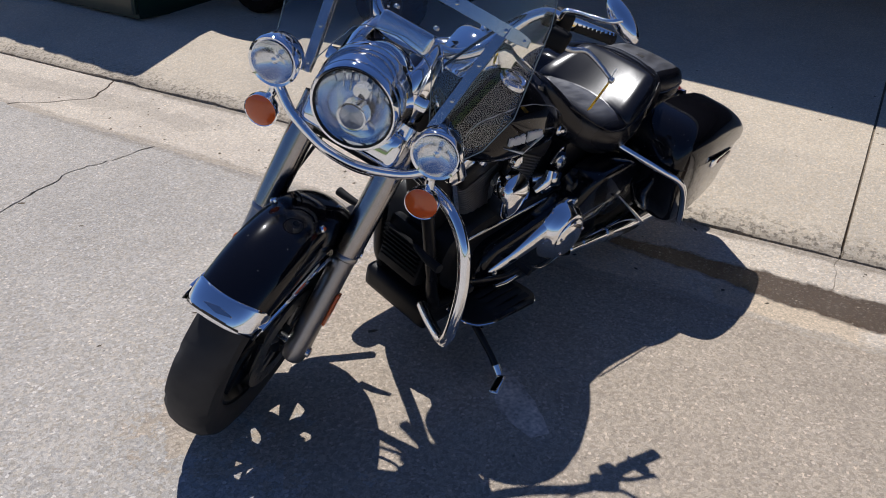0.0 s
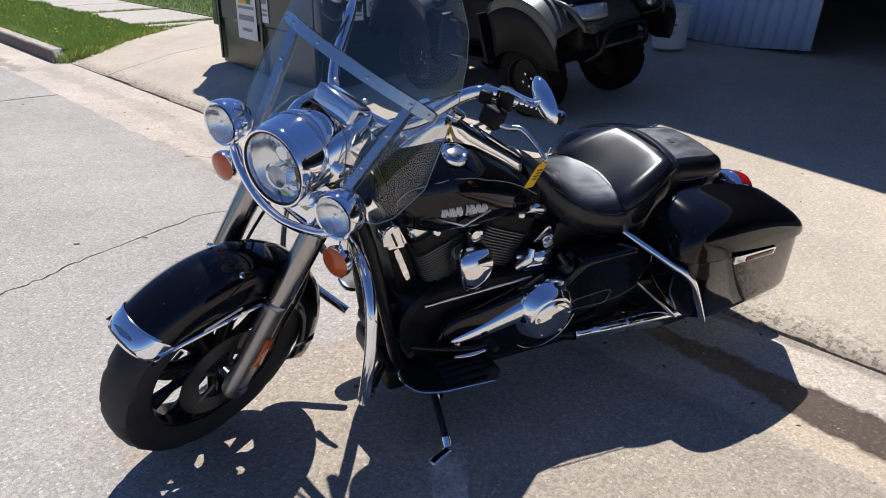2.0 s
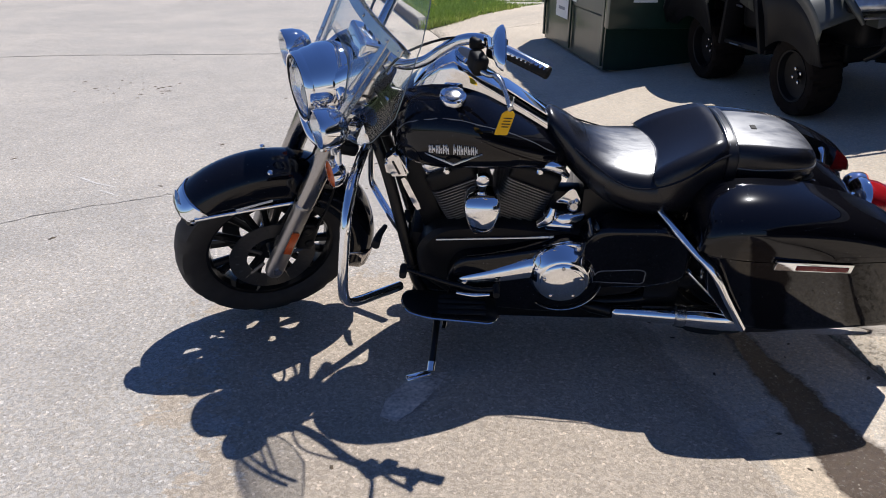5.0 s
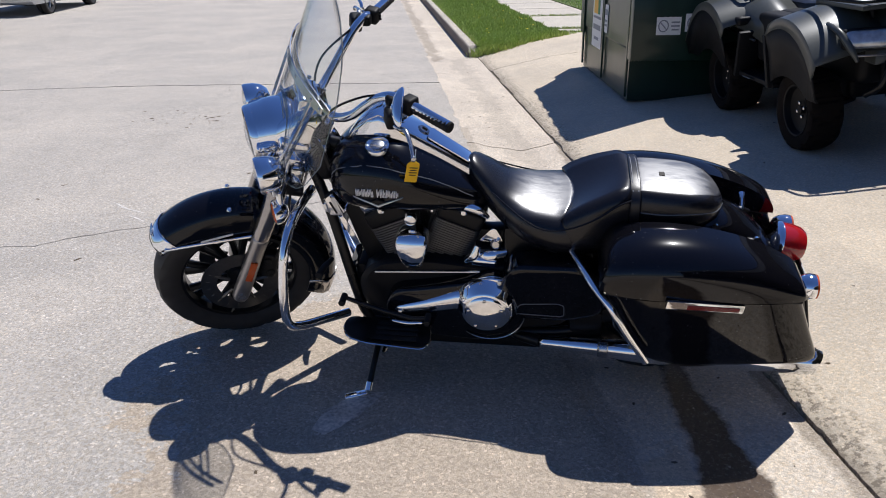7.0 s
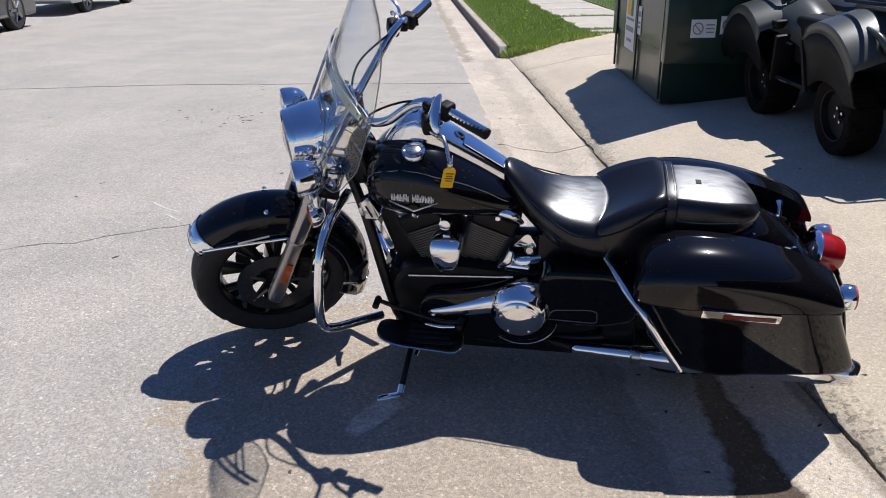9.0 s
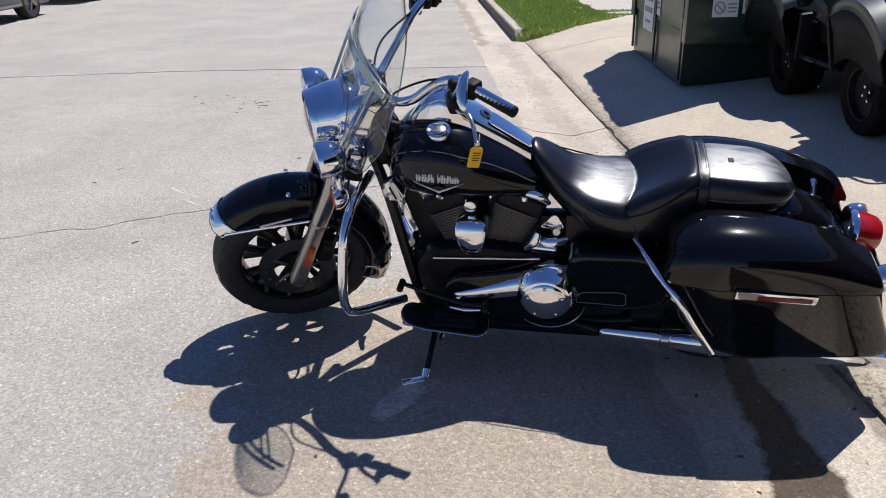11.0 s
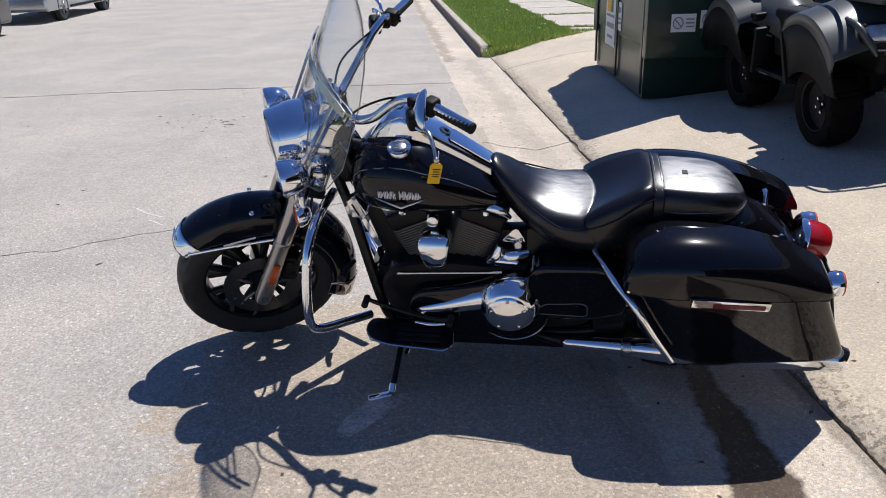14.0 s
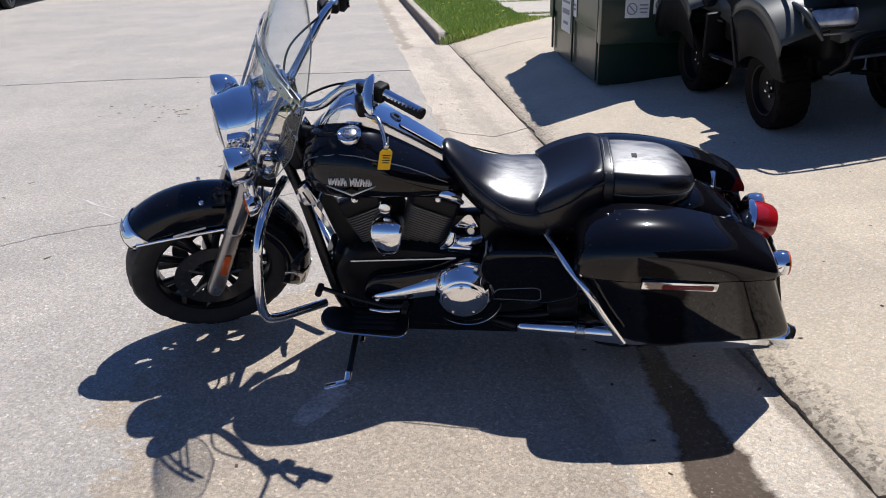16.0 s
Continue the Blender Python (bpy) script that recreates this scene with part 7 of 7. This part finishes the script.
    part("bar_pod", boxed((0.35, 0, 0.97), (0.10, 0.20, 0.08), 0.03, 3), PLASTICK, d)
    return d


quad()


# ---- parked vehicles across the street ----
def vehicle(name, label, m, L, W, H, belt, paint, wheel_r, axles, cabin, tall):
    """A parked car; x forward, wheels on z = 0."""
    d = thing(name, label, "car", m)
    body = [(-L / 2, 0.30), (-L / 2 + 0.02, belt * 0.8), (-L / 2 + 0.12, belt), (cabin[0], belt + 0.01), (cabin[3], belt), (L / 2 - 0.25, belt * 0.95), (L / 2 - 0.04, belt * 0.72), (L / 2, 0.48), (L / 2 - 0.05, 0.26), (-L / 2 + 0.1, 0.24)]
    pts = rounded(body, 0.10, 4)
    bm = bmesh.new()
    rows = []
    for y, k in ((W / 2, 0.97), (W / 2 - 0.03, 1.0), (-W / 2 + 0.03, 1.0), (-W / 2, 0.97)):
        rows.append([(x * k, y, 0.6 + (z - 0.6) * k) for x, z in pts])
    rings(bm, rows)
    part("body", bm, paint, d, sharp=30)
    cab = rounded([(cabin[0], belt - 0.02), (cabin[1], H), (cabin[2], H), (cabin[3], belt - 0.02)], 0.12, 4)
    bm = bmesh.new()
    rings(bm, [[(x, y, z) for x, z in cab] for y in (W / 2 - 0.12, -W / 2 + 0.12)])
    part("cabin", bm, CARGLASS, d, "dark window glass")
    part("roof", boxed(((cabin[1] + cabin[2]) / 2, 0, H), (cabin[2] - cabin[1] + 0.1, W - 0.3, 0.05), 0.02), paint, d)
    for x in axles:
        for s in (-1, 1):
            w = part("wheel", lathed([(0.05, -0.02), (wheel_r * 0.60, -0.02), (wheel_r * 0.66, -0.10), (wheel_r * 0.66, 0.10), (wheel_r * 0.6, 0.02), (0.05, 0.02)], (x, s * (W / 2 - 0.11), wheel_r), (0, 1, 0), 30), SATIN, d, "alloy wheel")
            part("tyre", lathed([(wheel_r * 0.62, -0.10), (wheel_r * 0.9, -0.12), (wheel_r, -0.09), (wheel_r, 0.09), (wheel_r * 0.9, 0.12), (wheel_r * 0.62, 0.10), (wheel_r * 0.62, -0.10)], (x, s * (W / 2 - 0.11), wheel_r), (0, 1, 0), 36, False), RUBBER, w)
            for k in range(5):
                a = 2 * math.pi * k / 5
                part("spoke", tubed([(x + 0.04 * math.cos(a), s * (W / 2 + 0.0), wheel_r + 0.04 * math.sin(a)), (x + wheel_r * 0.62 * math.cos(a), s * (W / 2 - 0.01), wheel_r + wheel_r * 0.62 * math.sin(a))], 0.028, 8, 0), SATIN, w)
            part("wheel_arch", lathed([(wheel_r * 1.12, -0.05), (wheel_r * 1.16, -0.02), (wheel_r * 1.02, 0.06)], (x, s * (W / 2 - 0.06), wheel_r), (0, s, 0), 30, False), PLASTICK, d)
    for s in (-1, 1):
        part("running_board", boxed((0, s * (W / 2 - 0.02), 0.30), (axles[1] - axles[0] - wheel_r * 2.6, 0.12, 0.05), 0.015), SATIN if tall else PLASTICK, d)
        part("tail_light", boxed((-L / 2 + 0.06, s * (W / 2 - 0.12), belt * 0.86), (0.10, 0.18, 0.16), 0.03), RED, d)
        part("head_lamp", boxed((L / 2 - 0.10, s * (W / 2 - 0.2), belt * 0.72), (0.14, 0.28, 0.12), 0.03), REFLECTOR, d)
    part("front_bumper", boxed((L / 2 - 0.02, 0, 0.42), (0.12, W - 0.06, 0.20), 0.04), paint, d)
    part("rear_bumper", boxed((-L / 2 + 0.02, 0, 0.45), (0.12, W - 0.06, 0.20), 0.04), SATIN if tall else paint, d)
    return d


def kerbside(a, b, flip=0):
    x, y, z = plan(a, b)
    return Matrix.Translation((x, y, 0)) @ pose(0, 0, 0, 0, 0, 100.66 + flip)


vehicle("sport_utility_car", "charcoal grey sport utility car parked at the far kerb", kerbside(-9.30, 12.0, 180), 4.7, 1.88, 1.78, 1.05, SUVPAINT, 0.37, (-1.42, 1.45), (-2.2, -2.0, 0.75, 1.35), True)
vehicle("sedan", "silver pickup-sized car parked at the far kerb", kerbside(-9.45, 18.95, 180), 4.9, 1.84, 1.62, 0.98, CARPAINT, 0.34, (-1.5, 1.5), (-1.7, -1.2, 0.5, 1.2), False)

far_kerb = bmesh.new()
rings(far_kerb, [[plan(-11.60, b, -0.02), plan(-11.62, b, 0.12), plan(-11.76, b, 0.13), plan(-11.76, b, -0.02)] for b in (-40, -10, 10, 30, 60)])
tagged(part("kerb_far", far_kerb, KERB), "grey concrete kerb beyond the parked cars", "kerb", kind="structure")
lawn = bmesh.new()
rings(lawn, [[plan(-11.76, b, 0.12), plan(-29.0, b, 0.16)] for b in (-40, -10, 10, 30, 60)], close=False)
tagged(part("lawn_far", lawn, LAWN), "green verge beyond the far kerb", "lawn", kind="structure")


def shrub(a, b, r, h, seed):
    """A low bush: short stems and a loose crown of small leaves."""
    rng = random.Random(seed)
    x, y, _ = plan(a, b)
    d = thing("shrub", "low leafy green shrub on the far verge", "shrub", Matrix.Translation((x, y, 0.13)), "shrubs on the far verge")
    for k in range(4):
        t = 2 * math.pi * k / 4 + rng.random()
        part("stem", tubed([(0, 0, 0), (r * 0.3 * math.cos(t), r * 0.3 * math.sin(t), h * 0.4), (r * 0.5 * math.cos(t), r * 0.5 * math.sin(t), h * 0.7)], [0.02, 0.014, 0.006], 6, 3), TWIG, d)
    bm = bmesh.new()
    for _ in range(420):
        t, u = rng.uniform(0, 2 * math.pi), rng.random() ** 0.5
        lump = 0.75 + 0.35 * math.sin(3 * t + seed) * math.sin(2 * t + 1)
        zz = rng.random() ** 0.7
        k = u * r * lump * math.sqrt(max(0.05, 1 - (1.5 * zz - 0.6) ** 2))
        c = Vector((k * math.cos(t), k * math.sin(t), 0.06 + zz * h))
        m = Matrix.Translation(c) @ pose(0, 0, 0, rng.uniform(-60, 60), rng.uniform(-60, 60), rng.uniform(0, 360))
        w = rng.uniform(0.03, 0.06)
        bm.faces.new([bm.verts.new(m @ Vector(p)) for p in ((-w, 0, 0), (0, -w * 0.5, 0.008), (w, 0, 0), (0, w * 0.5, 0.008))])
    part("crown", bm, LEAF, d, "loose small leaves")
    return d


for a, b, r, h, seed in ((-12.3, 28.6, 0.5, 0.6, 3), (-12.25, 29.8, 0.45, 0.5, 5), (-12.3, 30.9, 0.5, 0.6, 8), (-12.4, 33.6, 0.65, 0.8, 13)):
    shrub(a, b, r, h, seed)

# stickers of the dumpster
sticker(bin_ob, -0.018, 1.36, 0.74, 0.44, 0.52, "s", STICKER, [(-0.06, 0.15, 0.20, 0.16, STICKYEL), (0.07, 0.15, 0.10, 0.16, STICKGRN), (0.0, 0.035, 0.36, 0.025, GREY), (0.0, -0.06, 0.34, 0.05, GREY), (0.0, -0.17, 0.22, 0.03, GREY)])
sticker(bin_ob, -0.018, 0.95, 0.80, 0.15, 0.26, "s", STICKER, [(0, -0.02, 0.11, 0.02, GREY), (0, -0.06, 0.11, 0.02, GREY), (0, 0.06, 0.11, 0.05, GREY)])
for k, x in enumerate((0.22, 0.46, 0.66)):
    sticker(bin_ob, x + 0.05, -0.137, 0.835 + 0.025 * k, 0.205 if k < 2 else 0.16, 0.145, "e", STICKER, [(0.055, 0.03, 0.07, 0.012, GREY), (0.055, 0.0, 0.07, 0.012, GREY), (0.055, -0.03, 0.06, 0.012, GREY)])
    loop = [(x + 0.005 + 0.04 * math.cos(a), -0.1395, 0.835 + 0.025 * k + 0.045 * math.sin(a)) for a in [2 * math.pi * i / 20 for i in range(21)]]
    part("pictogram_ring", tubed(loop, 0.005, 6, 0), GREY, bin_ob)
    part("pictogram_bar", tubed([(x - 0.023, -0.1395, 0.865 + 0.025 * k), (x + 0.033, -0.1395, 0.805 + 0.025 * k)], 0.005, 6, 0), GREY, bin_ob)
